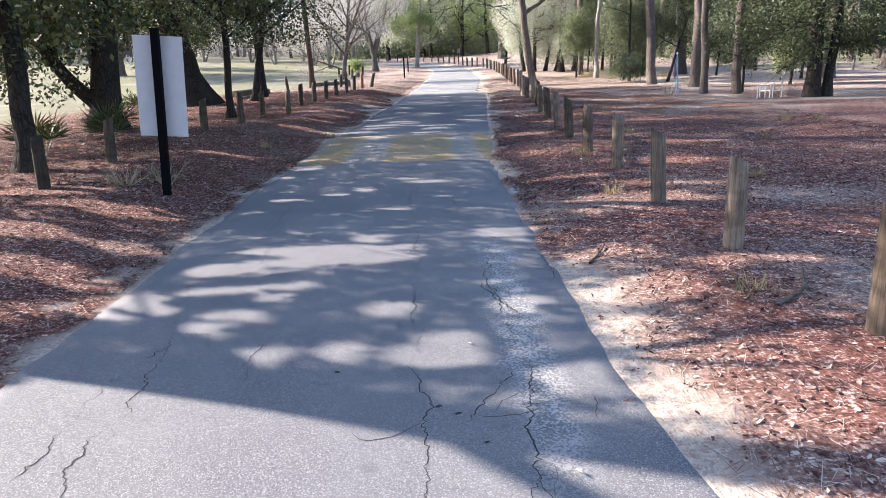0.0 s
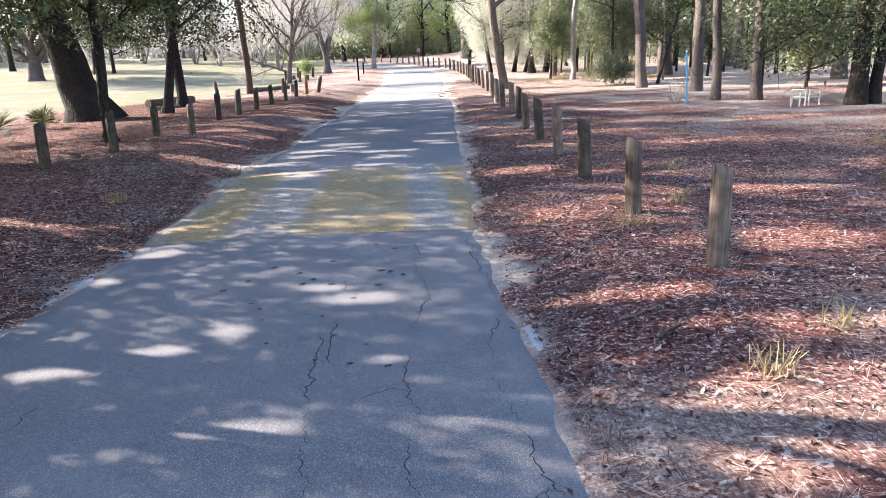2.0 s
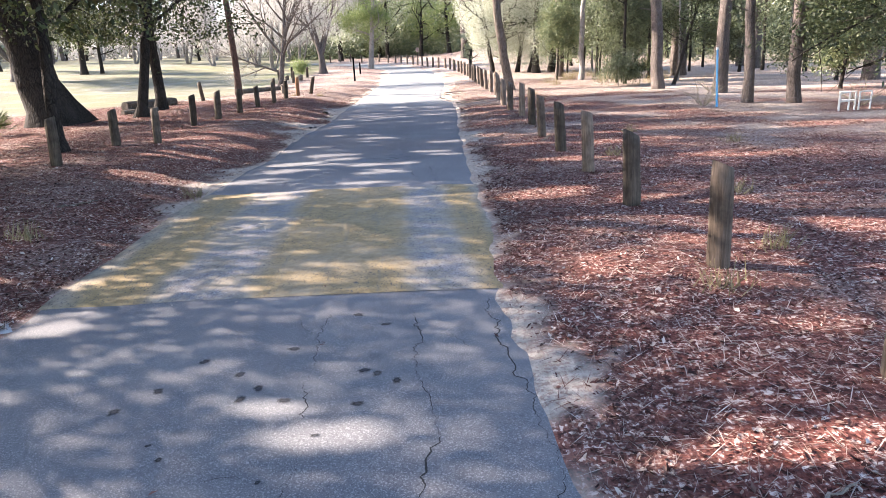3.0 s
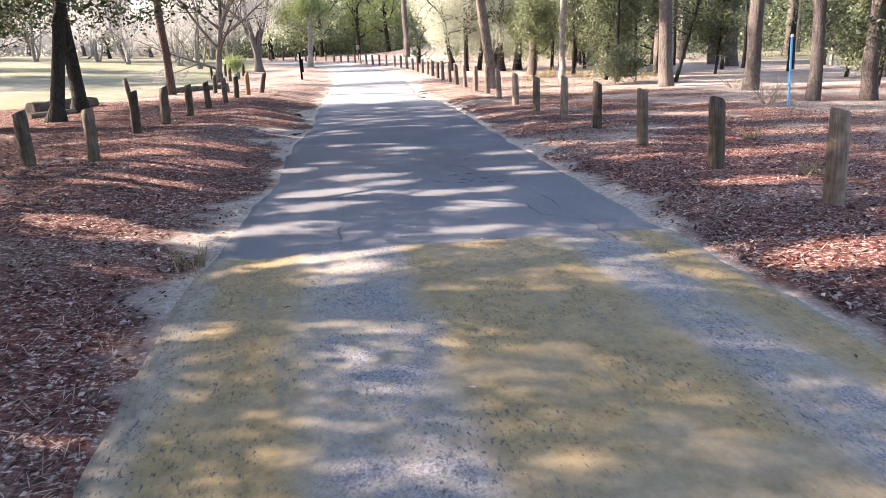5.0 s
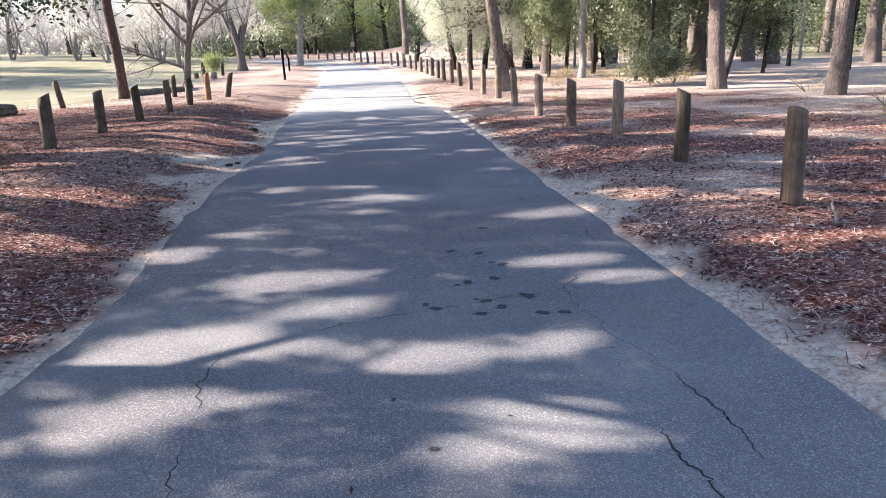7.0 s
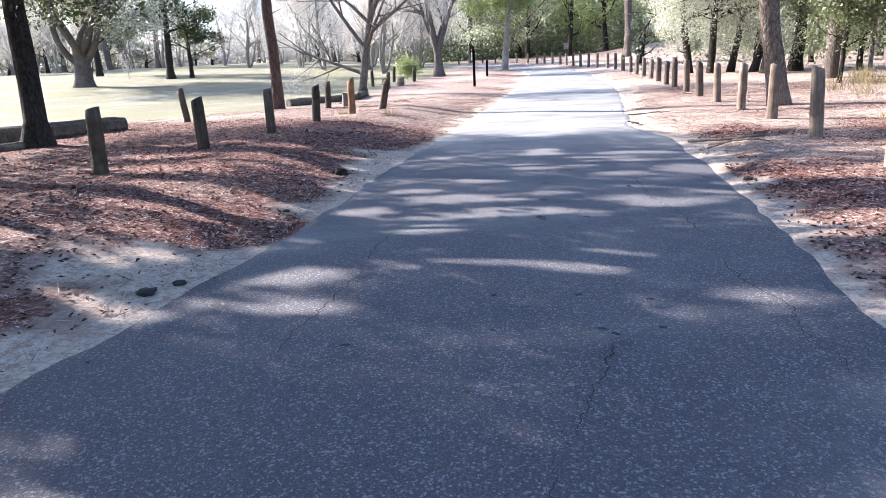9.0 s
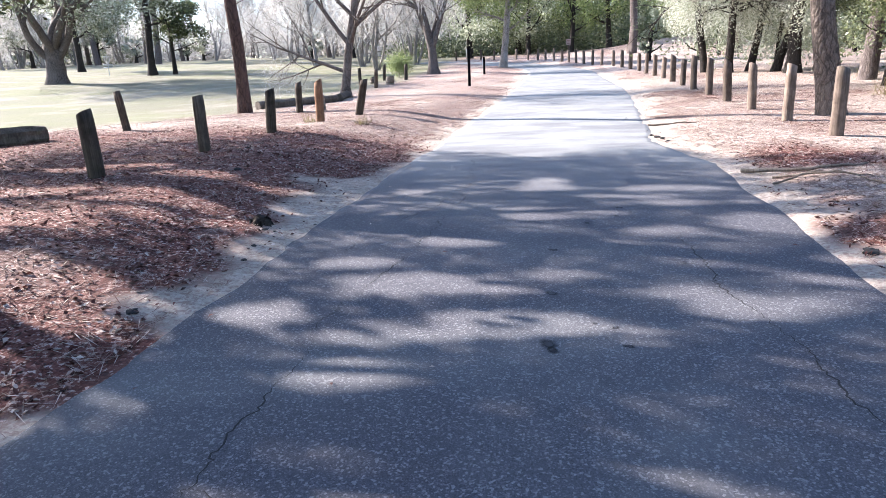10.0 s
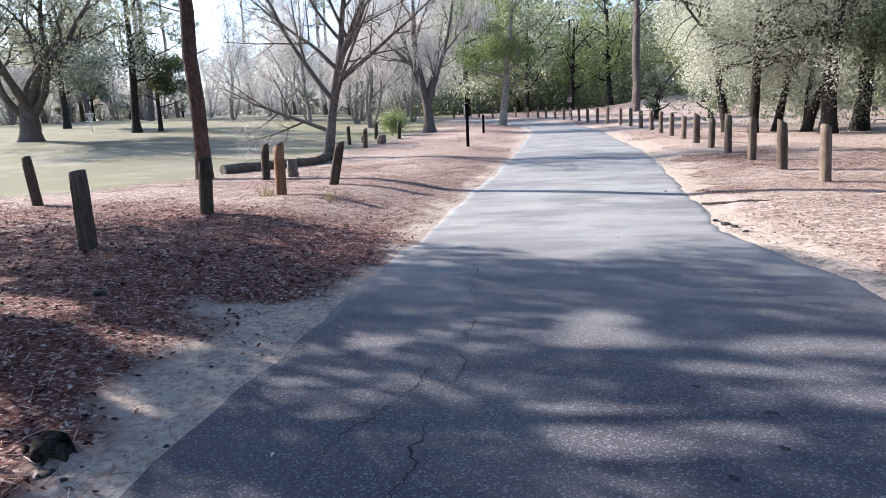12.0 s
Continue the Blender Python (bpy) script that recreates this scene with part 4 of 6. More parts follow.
def spine(base, lean, height, n=14, bend=0.0, seed=0):
    """A trunk's centre line from its base; lean: metres sideways at the top."""
    rng = np.random.RandomState(seed)
    f = np.linspace(0, 1, n)
    wob = np.cumsum(rng.normal(0, 0.035, (n, 2)), 0) * (height / 12)
    wob -= wob[0]
    return np.stack([base[0] + lean[0] * f + bend * np.sin(f * math.pi) + wob[:, 0], base[1] + lean[1] * f + wob[:, 1], base[2] + height * f], 1)


# sunlit gaps that the canopy leaves on the ground (x, y, half-length, half-width)
GAPS_START = [(-2.6, 3.77, 0.39, 0.32), (-0.03, 3.98, 0.27, 0.22), (-1.31, 3.99, 0.17, 0.09), (-0.73, 4.03, 0.14, 0.11), (-1.82, 4.61, 0.32, 0.2), (-0.46, 4.73, 0.23, 0.14), (-1.59, 5.07, 0.2, 0.1), (-1.38, 5.37, 0.22, 0.11), (-2.41, 5.9, 0.4, 0.25), (-1.2, 6.2, 0.85, 0.46),
              (-0.79, 6.78, 0.33, 0.12), (0.62, 6.87, 0.55, 0.24), (0.8, 3.6, 0.25, 0.16), (0.55, 4.6, 0.22, 0.3), (1.3, 4.2, 0.35, 0.3), (-3.7, 5.6, 0.7, 0.35), (-4.8, 6.9, 0.9, 0.3), (-2.75, 5.0, 0.5, 0.35), (-2.0, 5.3, 0.5, 0.18), (2.6, 3.2, 1.2, 0.5), (2.9, 5.2, 0.6, 0.25), (1.6, 5.9, 0.35, 0.16), (1.5, 3.7, 0.4, 0.5), (1.6, 4.8, 0.4, 0.3), (-3.2, 6.6, 0.6, 0.25), (-4.2, 8.0, 0.9, 0.3), (-5.6, 8.7, 0.8, 0.3), (-3.6, 4.8, 0.6, 0.3)]
GAPS_NEAR = [(-0.76, 8.11, 0.3, 0.05), (0.61, 8.13, 0.3, 0.06), (-2.7, 8.27, 0.3, 0.1), (0.08, 8.81, 0.24, 0.07), (-2.3, 9.0, 0.22, 0.05), (-1.65, 9.22, 0.18, 0.03), (-1.22, 9.49, 0.12, 0.04), (-2.0, 9.75, 0.2, 0.03), (-0.25, 9.97, 0.24, 0.07), (-0.72, 10.3, 0.36, 0.06), (1.9, 9.4, 0.7, 0.3), (2.6, 7.9, 0.8, 0.3),
             (-2.78, 10.88, 0.22, 0.16), (-2.65, 11.7, 0.33, 0.14), (0.79, 14.47, 0.5, 0.18), (3.2, 8.8, 1.0, 0.3), (4.4, 12.6, 1.5, 0.35), (2.0, 7.4, 0.5, 0.2), (1.8, 12.2, 0.5, 0.25), (3.6, 10.6, 0.9, 0.25), (-4.4, 12.6, 0.8, 0.2), (2.2, 15.0, 0.7, 0.25)]
GAPS_BAND = [(-1.6, 15.93, 0.33, 0.17), (-1.77, 16.36, 0.65, 0.13), (-0.45, 16.7, 0.38, 0.08), (-2.13, 17.36, 0.54, 0.17), (-0.07, 17.67, 0.5, 0.25), (-1.85, 18.22, 0.5, 0.13), (0.23, 18.4, 0.24, 0.1), (-0.6, 18.45, 0.5, 0.17), (-1.65, 18.9, 0.75, 0.24), (-1.03, 19.2, 0.38, 0.09),
             (1.06, 19.3, 0.34, 0.07), (0.7, 19.7, 0.34, 0.07), (-1.15, 19.85, 0.66, 0.17), (-4.0, 17.2, 0.9, 0.25), (4.8, 19.0, 1.2, 0.25), (3.0, 17.2, 0.7, 0.25), (5.6, 20.5, 1.5, 0.4), (7.6, 22.6, 1.8, 0.5), (9.0, 20.0, 1.5, 0.4), (6.2, 17.0, 1.2, 0.3), (3.4, 14.2, 0.6, 0.25), (2.6, 19.4, 0.6, 0.25), (-3.8, 20.5, 0.8, 0.25)]
GAPS_MID = [(-1.1, 20.52, 0.22, 0.12), (-2.18, 20.8, 0.26, 0.19), (1.16, 21.05, 0.37, 0.1), (-1.65, 21.2, 0.2, 0.14), (1.3, 21.27, 0.31, 0.15), (0.23, 21.33, 0.56, 0.1), (-0.51, 21.63, 0.22, 0.09), (-0.5, 22.27, 0.6, 0.17), (-0.35, 23.2, 0.6, 0.33), (0.05, 23.5, 0.47, 0.26),
            (-1.5, 23.12, 0.27, 0.15), (1.25, 23.48, 0.3, 0.17), (2.1, 21.4, 0.5, 0.3), (-3.6, 22.8, 0.9, 0.3), (-4.6, 21.6, 0.9, 0.3), (-4.0, 19.4, 0.7, 0.25), (-5.5, 23.5, 1.0, 0.3), (-3.4, 21.0, 0.5, 0.2), (-4.4, 24.4, 0.8, 0.3), (4.0, 23.6, 0.9, 0.3), (5.2, 25.2, 1.2, 0.35), (3.2, 20.6, 0.6, 0.25), (7.5, 26.0, 1.5, 0.4), (6.5, 24.0, 1.6, 0.4), (4.6, 22.0, 0.9, 0.3), (3.2, 25.5, 0.8, 0.3)]
GAPS_LATE = [(-1.34, 25.0, 0.33, 0.1), (1.47, 25.25, 0.27, 0.08), (-1.85, 25.6, 0.55, 0.5), (-2.9, 26.0, 0.7, 0.5), (0.56, 25.77, 0.29, 0.08), (0.0, 26.02, 0.6, 0.14), (-0.75, 26.77, 0.33, 0.1), (-0.14, 27.31, 0.89, 0.17), (-1.49, 27.53, 0.3, 0.18), (1.42, 27.66, 0.51, 0.13), (-0.42, 27.85, 0.6, 0.11),
             (0.91, 27.91, 0.5, 0.1), (1.77, 28.01, 0.53, 0.12), (-0.69, 28.07, 0.5, 0.14), (0.28, 28.2, 0.3, 0.08), (-1.13, 28.49, 0.31, 0.15), (-2.29, 28.83, 0.28, 0.19), (-4.2, 28.8, 1.1, 0.4), (-4.6, 25.6, 1.2, 0.4), (-3.2, 27.6, 0.7, 0.25), (3.4, 28.6, 0.8, 0.3), (-2.7, 24.7, 0.6, 0.35), (-3.2, 26.8, 0.7, 0.3), (-2.6, 27.2, 0.4, 0.2), (3.0, 26.6, 0.9, 0.35), (2.6, 24.2, 0.6, 0.25), (5.2, 27.4, 1.2, 0.4)]
GAPS_END = [(0.63, 28.84, 0.2, 0.07), (-0.52, 28.97, 0.22, 0.08), (1.13, 29.26, 0.22, 0.07), (0.47, 29.82, 0.32, 0.12), (0.0, 30.02, 0.16, 0.07), (1.38, 30.3, 0.36, 0.17), (0.79, 30.56, 0.2, 0.09), (1.47, 30.95, 0.24, 0.08), (-1.28, 30.97, 0.2, 0.09), (0.22, 31.13, 0.27, 0.15), (0.27, 31.48, 0.23, 0.1), (2.9, 31.2, 0.5, 0.2), (-2.9, 30.7, 0.5, 0.2), (-3.4, 29.7, 0.6, 0.25), (-2.6, 29.3, 0.3, 0.15), (2.0, 29.6, 0.5, 0.25), (1.2, 30.45, 0.5, 0.22), (1.45, 30.95, 0.5, 0.2), (0.44, 29.83, 0.4, 0.16), (2.6, 30.3, 0.6, 0.25), (-2.5, 29.9, 0.4, 0.2), (-4.0, 29.3, 0.8, 0.3), (-3.3, 29.9, 0.4, 0.15), (-3.6, 30.9, 0.6, 0.22), (-5.2, 31.4, 0.9, 0.3), (-5.0, 29.9, 0.7, 0.25), (4.4, 30.2, 1.0, 0.35)]
CAST = np.array((-SUN_AZ.x, -SUN_AZ.y)) / math.tan(SUN_EL)


def let_sun_through(V):
    """Drops the leaves that would stand in the way of a sunlit gap, or shade the open stretch past the trees."""
    c = V.mean(1)
    gx_, gy_ = c[:, 0], c[:, 1]
    for _ in range(4):
        h = c[:, 2] - land(gx_, gy_)
        gx_, gy_ = c[:, 0] + CAST[0] * h, c[:, 1] + CAST[1] * h
    keep = np.ones(len(V), bool)
    streak = vnoise(gx_ * 1.0, gy_ * 4.5, 8) + 0.5 * vnoise(gx_ * 2.6, gy_ * 9.0, 9)
    luck = np.random.RandomState(len(V)).rand(len(V))
    for x, y, a, b in GAPS_START + GAPS_NEAR + GAPS_BAND + GAPS_MID + GAPS_LATE + GAPS_END:
        inside = 0.85 - ((gx_ - x) / (1.1 * a + 0.03)) ** 2 - ((gy_ - y) / (b + 0.05)) ** 2 + 1.0 * streak
        keep &= luck > step(-0.45, 0.5, inside)
    keep &= luck > np.interp(gy_, (7.6, 8, 10.8, 12, 16, 18, 26, 28), (0.3, 0.1, 0.15, 0.65, 0.6, 0.15, 0.2, 0.45)) * step(0.1, 0.7, vnoise(gx_ * 0.7, gy_ * 2.6, 28) + 0.4 * streak) * (gx_ > -4)
    edge = np.interp(gx_, (-6, -1.8, 0.2, 1.5, 2.1, 2.6, 5), (35.6, 34.4, 33.4, 34.3, 33.9, 32.6, 32.0)) + 0.2 * vnoise(gx_ * 1.6, 2.0)
    keep &= ~((gy_ > edge) & (gx_ > -6.5) & (gx_ < 12))
    keep &= ~((gy_ < np.interp(gx_, (-3, -1.8, 1.2, 3), (3.6, 3.6, 2.5, 2.0)) + 0.12 * vnoise(gx_ * 1.2, 6.0)) & (gx_ > -7) & (gx_ < 3))
    return V[keep]


OAKS = [  # x, y, trunk radius, height, lean, crown radius, seed, fork, label
    (-8.6, 6.0, 0.26, 13.0, (0.6, 0.0), 5.8, 61, None, "dark live oak standing among red leaf litter"),
    (-7.15, 10.8, 0.17, 13.0, (0.3, 0.1), 5.6, 42, None, "dark oak trunk with low sunlit leafy twigs"),
    (-9.2, 17.6, 0.37, 14.5, (0.7, 0.3), 6.2, 43, (0.1, (-0.8, -0.1, 0.78), 5.0), "stout dark oak forking low above palmetto"),
    (-10.3, 27.4, 0.55, 15.5, (-2.4, 0.4), 7.0, 44, None, "huge leaning oak with a flared dark trunk"),
    (-6.65, 20.2, 0.12, 9.5, (0.4, 0.2), 3.2, 45, None, "slim dark oak among the posts"),
    (-8.3, 28.6, 0.16, 11.0, (1.5, 0.3), 4.2, 46, None, "slim dark twin oak with knobbly bark"),
    (-8.75, 31.8, 0.19, 13.5, (0.0, 0.4), 7.2, 47, None, "slim dark twin oak with a swollen foot"),
]


def crown_box(o):
    x, y, r, h, lean, cr = o[:6]
    return np.array((x + lean[0] * 0.8, y + lean[1] * 0.8, ground_at(x, y) + h * 0.57)), np.array((cr, cr, h * 0.5))


def fill_crowns(per_cell=5.2, seed=9):
    """Leaf clumps for the oaks, set so that together they shade the lane and its verges."""
    rng = np.random.RandomState(seed)
    boxes = [crown_box(o) for o in OAKS]
    clumps = [[] for _ in OAKS]
    cell = 0.5
    nx, ny = 44, 64
    seen = np.zeros((nx, ny))
    for _ in range(80000):
        i, j = rng.randint(nx), rng.randint(ny)
        gx0, gy0 = -7.5 + cell * (i + rng.rand()), 3.0 + cell * (j + rng.rand())
        want = per_cell * float(np.interp(gx0, (-6, -3.6, -2.6, 0.9, 1.9, 6), (0.4, 0.45, 1, 1, 0.5, 0.36)))
        if gx0 < -2.6:
            want *= 2.2 if gy0 < 15 else 1.7 if gy0 < 22 else 1.0 if gy0 < 29.5 else 2.2
        want *= 1.45 if 17 < gy0 < 26 and -0.6 < gx0 < 2 else 1.0
        want *= 0.8 if 12.2 < gy0 < 16.2 and -3 < gx0 < 1.4 else 1.0
        want *= 1 + 0.25 * float(vnoise(gx0 * 0.5, gy0 * 0.9, 44))
        if seen[i, j] >= want:
            continue
        h = 2.5 + 11.5 * rng.rand() ** 0.75
        p = np.array((gx0 - CAST[0] * h, gy0 - CAST[1] * h, float(land(gx0, gy0)) + h))
        if p[1] - 26.5 > 0.95 * abs(p[0]) and h < 7.5:
            continue
        fit = [k for k, (c, r) in enumerate(boxes) if (((p - c) / r) ** 2).sum() < 1]
        if not fit:
            continue
        clumps[fit[rng.randint(len(fit))]].append(p)
        seen[max(0, i - 1):i + 2, j] += 1
    return clumps


def oak(o, clumps, leaf=0.125, per=66):
    """A live oak by the lane: flared trunk, limbs that reach for the leaf clumps, and a broad gappy crown."""
    x, y, r, h, lean, cr, seed, fork, label = o
    z = ground_at(x, y) - 0.12
    w = Wood(seed)
    rng = w.rng
    line = spine((x, y, z), lean, h * 0.66, 16, 0.0, seed)
    w.limb(line, r * np.linspace(1, 0.5, len(line)), 14, 0.05, 0.7)
    if fork:
        a, d, L = fork
        w.grow(line[max(1, int(len(line) * a))], d, L, r * 0.62, 1, (4,), 40, 0.5, 0.08, 0.06, 8)
    for j in range(8):
        az = j * 2.4 + rng.rand()
        w.grow(line[int(len(line) * (0.42 + 0.55 * j / 8))], (math.cos(az), math.sin(az), 0.55), cr * rng.uniform(0.6, 0.9), r * 0.38, 2, (4, 4), 42, 0.5, 0.13, 0.04, 6)
    tips = np.array(w.tips)
    tips = tips[(rng.rand(len(tips)) < 0.4) & (tips[:, 2] > z + 3.2)]
    c = np.concatenate([tips, np.array(clumps).reshape(-1, 3)])
    V = let_sun_through(leaf_arrays(rng, c, per, (0.36, 0.36, 0.22), leaf, 0.5))
    tree = thing("oak_tree", label, "tree", "oaks by the lane")
    child("trunk", w.mesh("trunk"), OAK_BARK, tree, "dark furrowed bark")
    child("crown", leaf_mesh("crown", V), OAK_LEAF, tree)


CROWNS = fill_crowns()
twig = np.random.RandomState(3)
low = np.random.RandomState(14)
for k in range(90):
    x = low.uniform(-17, -10.8)
    CROWNS[2 if low.rand() < 0.6 else 0 if low.rand() < 0.5 else 1].append(np.array((x, low.uniform(15, 27), ground_at(x, 18) + low.uniform(2.3, 5.0))))
for k in range(80):
    CROWNS[1 + k % 2].append(np.array((low.uniform(-13.5, -8.2), low.uniform(11.5, 19), low.uniform(2.6, 4.4))))
for k in range(70):
    x = low.uniform(-14, -9.6)
    CROWNS[k % 3].append(np.array((x, 0.2 * x + low.uniform(15, 21), ground_at(x, 16) + low.uniform(1.1, 2.9))))
for k in range(46):
    x = low.uniform(-12.5, -8.4)
    CROWNS[k % 3].append(np.array((x, low.uniform(9.5, 15.5), ground_at(x, 12) + low.uniform(2.3, 4.2))))
for k in range(24):
    x = low.uniform(-8.8, -7.0)
    CROWNS[1].append(np.array((x, low.uniform(9.4, 11.2), ground_at(x, 10) + low.uniform(1.9, 3.3))))
CROWNS[1] += [np.array((-6.8, 10.5, 3.0 + 0.1 * k)) + twig.normal(0, 0.35, 3) for k in range(8)]
for o, c in zip(OAKS, CROWNS):
    oak(o, c)


def pine_parts(seed, h, r, lean, low, crown_r, tufts, needle=0.34, twigs=9, base=(0, 0, 0)):
    """Trunk and crown of a tall pine: bare stem, short dead stubs, tufts of needles high up."""
    w = Wood(seed)
    rng = w.rng
    line = spine((base[0], base[1], base[2] - 0.15), lean, h, 20, 0.0, seed)
    w.limb(line, r * np.linspace(1, 0.35, len(line)), 14, 0.05, 0.22)
    for j in range(5):
        i = rng.randint(3, 11)
        az = rng.rand() * 6.28
        w.grow(line[i], (math.cos(az), math.sin(az), 0.25), rng.uniform(0.3, 0.9), r * 0.12, 0, 0, 40, 0.5, 0.12, 0.02, 4)
    w.tips = []
    for j in range(twigs):
        f = low + (1 - low) * j / twigs
        i = min(19, int(f * 19))
        az = j * 2.4 + rng.rand()
        w.grow(line[i], (math.cos(az), math.sin(az), 0.2), crown_r * rng.uniform(0.6, 1.1) * (1.2 - 0.6 * (f - low) / (1 - low)), r * 0.25, 1, (5,), 45, 0.5, 0.12, 0.05, 5)
    tips = np.array(w.tips)
    pick = tips[rng.randint(0, len(tips), tufts)]
    V = leaf_arrays(rng, pick, 18, (0.12, 0.12, 0.1), needle, 0.085)
    return w, V


def pine(x, y, r, h, lean, seed, label, low=0.5, crown_r=2.8, tufts=260, bark=None):
    w, V = pine_parts(seed, h, r, lean, low, crown_r, tufts, base=(x, y, ground_at(x, y)))
    tree = thing("pine_tree", label, "tree", "pines by the lane")
    child("trunk", w.mesh("trunk"), bark or PINE_BARK, tree, "plated reddish bark" if bark is None else "pale grey bark" if bark == GREY_BARK else "dark red-brown bark")
    child("crown", leaf_mesh("crown", V), NEEDLE, tree)
    return tree


pine(-8.15, 41.3, 0.175, 19, (-0.35, 0.5), 51, "leaning slender red-barked pine between posts and lawn", 0.6, bark=RED_BARK)
pine(11.55, 29.2, 0.21, 20, (-0.4, 0.2), 52, "straight tall pine with flaking plated bark", 0.55)
pine(10.9, 33.0, 0.24, 20, (-0.5, 0.0), 53, "stout dark red pine wrapped in twigs", 0.5)
pine(10.3, 25.1, 0.15, 17, (-1.0, 0.2), 54, "pale knotty pine with a flared foot", 0.55)
pine(11.35, 24.5, 0.17, 18, (-0.4, 0.0), 55, "dark pine with ivy on its stem", 0.5)
pine(9.8, 45.2, 0.22, 20, (-0.3, 0.0), 56, "straight reddish pine behind the posts", 0.55)
pine(21.4, 44.3, 0.3, 20, (-0.4, 0.0), 57, "pale far pine on open ground", 0.55)
pine(25.0, 42.0, 0.32, 21, (-0.5, 0.0), 58, "pale far pine on open ground", 0.55)
pine(7.5, 78.2, 0.32, 20, (0.3, 0.0), 59, "dark straight pine on the sandy bank", 0.5)
pine(10.0, 41.3, 0.15, 14, (0.2, 0.0), 60, "grey slim trunk hung with vines", 0.5, bark=GREY_BARK)


def dark_cedar(x, y):
    """The dense dark evergreen with a twin stem."""
    z = ground_at(x, y)
    w = Wood(71)
    rng = w.rng
    for dx, r in ((-0.1, 0.23), (0.38, 0.15)):
        line = spine((x + dx, y, z - 0.15), (0.2 + dx * 0.4, 0), 11, 14, 0, 71 + int(dx * 10))
        w.limb(line, r * np.linspace(1, 0.4, 14), 14, 0.05, 0.35)
        for j in range(12):
            az = j * 2.4
            w.grow(line[2 + j % 11], (math.cos(az), math.sin(az), 0.1), 3.0 * rng.uniform(0.7, 1.1), r * 0.2, 1, (6,), 45, 0.5, 0.14, -0.01, 5)
    tips = np.array(w.tips)
    tips = tips[tips[:, 2] > z + 1.6]
    d = rng.normal(0, 1, (1100, 3))
    d /= np.linalg.norm(d, axis=1)[:, None]
    mass = np.array((x + 0.3, y, z + 5.6)) + d * np.array((4.3, 3.2, 5.0)) * (rng.rand(1100) ** 0.4)[:, None]
    mass = mass[mass[:, 2] > z + 1.0 + 0.8 * rng.rand(len(mass))]
    V = leaf_arrays(rng, np.concatenate([mass, tips[rng.randint(0, len(tips), 600)]]), 44, (0.26, 0.26, 0.2), 0.13, 0.34, 0.25)
    tree = thing("cedar_tree", "dense dark green evergreen with a twin trunk", "tree")
    child("trunk", w.mesh("trunk"), OAK_BARK, tree)
    child("crown", leaf_mesh("crown", V), CEDAR_LEAF, tree)


dark_cedar(12.8, 21.9)


def leaning_oak():
    """The oak behind the posts, with pale flaky bark, that leans over the lane."""
    x, y = 5.4, 36.8
    z = ground_at(x, y)
    w = Wood(81)
    line = spine((x, y, z - 0.15), (-1.0, 0.2), 8.5, 16, -0.15, 81)
    w.limb(line, 0.215 * np.linspace(1, 0.6, 16), 16, 0.07, 0.3)
    for j in range(6):
        az = j * 2.4
        w.grow(line[7 + j % 8], (math.cos(az), math.sin(az), 1.0), 3.6, 0.13, 2, (4, 4), 42, 0.5, 0.13, 0.04, 6)
    tips = np.array(w.tips)
    V = leaf_arrays(w.rng, tips, 10, (0.3, 0.3, 0.25), 0.15, 0.5)
    V = V[V.mean(1)[:, 2] > z + 4.5]
    tree = thing("oak_tree", "grey-brown leaning oak behind the row of posts", "tree")
    child("trunk", w.mesh("trunk"), make_bark("flaky_bark", (0.03, 0.024, 0.02), (0.095, 0.073, 0.062), (0.21, 0.175, 0.15), 13, 0.03), tree, "pale flaking bark")
    child("crown", leaf_mesh("crown", V), OAK_LEAF, tree)


leaning_oak()


def drooping_tree(x, y, z_off=0.0):
    """The broad grey-green tree whose boughs hang down to the posts."""
    z = ground_at(x, y)
    w = Wood(91)
    rng = w.rng
    for dx, dy in ((0, 0), (0.9, 0.5), (-0.7, 0.8), (1.6, -0.4)):
        line = spine((x + dx, y + dy, z - 0.1), (dx * 1.2, dy), 6.5, 12, 0, int(91 + dx * 10))
        w.limb(line, 0.16 * np.linspace(1, 0.5, 12), 8, 0.06, 0.3)
        for j in range(9):
            az = j * 2.4 + dx
            w.grow(line[4 + j % 8], (math.cos(az), math.sin(az), 0.45), 4.0 * rng.uniform(0.7, 1.05), 0.07, 1, (7,), 40, 0.5, 0.1, -0.075, 5)
    tips = np.array(w.tips)
    c = []
    for hub in lobes(rng, (x + 0.9, y, z + 4.6), (4.3, 3.8, 4.2), 130, 0.01, 1):
        size = rng.uniform(0.4, 0.85)
        lobe = lobes(rng, hub, (0.01, 0.01, 0.01), 1, size, int(14 + 22 * size))
        out = np.array((hub[0] - x, hub[1] - y, 0.0)) * 0.06
        for step_down in range(3):
            c.append(lobe[rng.rand(len(lobe)) < 1 - 0.3 * step_down] + out * step_down - np.array((0, 0, 0.42 * step_down)))
    c = np.concatenate(c + [tips[rng.rand(len(tips)) < 0.15]])
    c = c[c[:, 2] > z + 0.35 + 0.5 * rng.rand(len(c))]
    V = leaf_arrays(rng, c, 15, (0.26, 0.26, 0.26), 0.095, 0.32, 0.5, (x + 0.9, y, z + 3.5))
    V = V[V.mean(1)[:, 0] > np.interp(V.mean(1)[:, 2] - z, (0, 2, 4, 6, 8), (6.6, 5.4, 4.4, 3.7, 3.7))]
    tree = thing("drooping_tree", "broad grey-green tree with boughs hanging behind the posts", "tree")
    child("trunk", w.mesh("trunk"), OAK_BARK, tree, "dark slender stems")
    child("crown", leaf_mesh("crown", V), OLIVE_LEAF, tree)


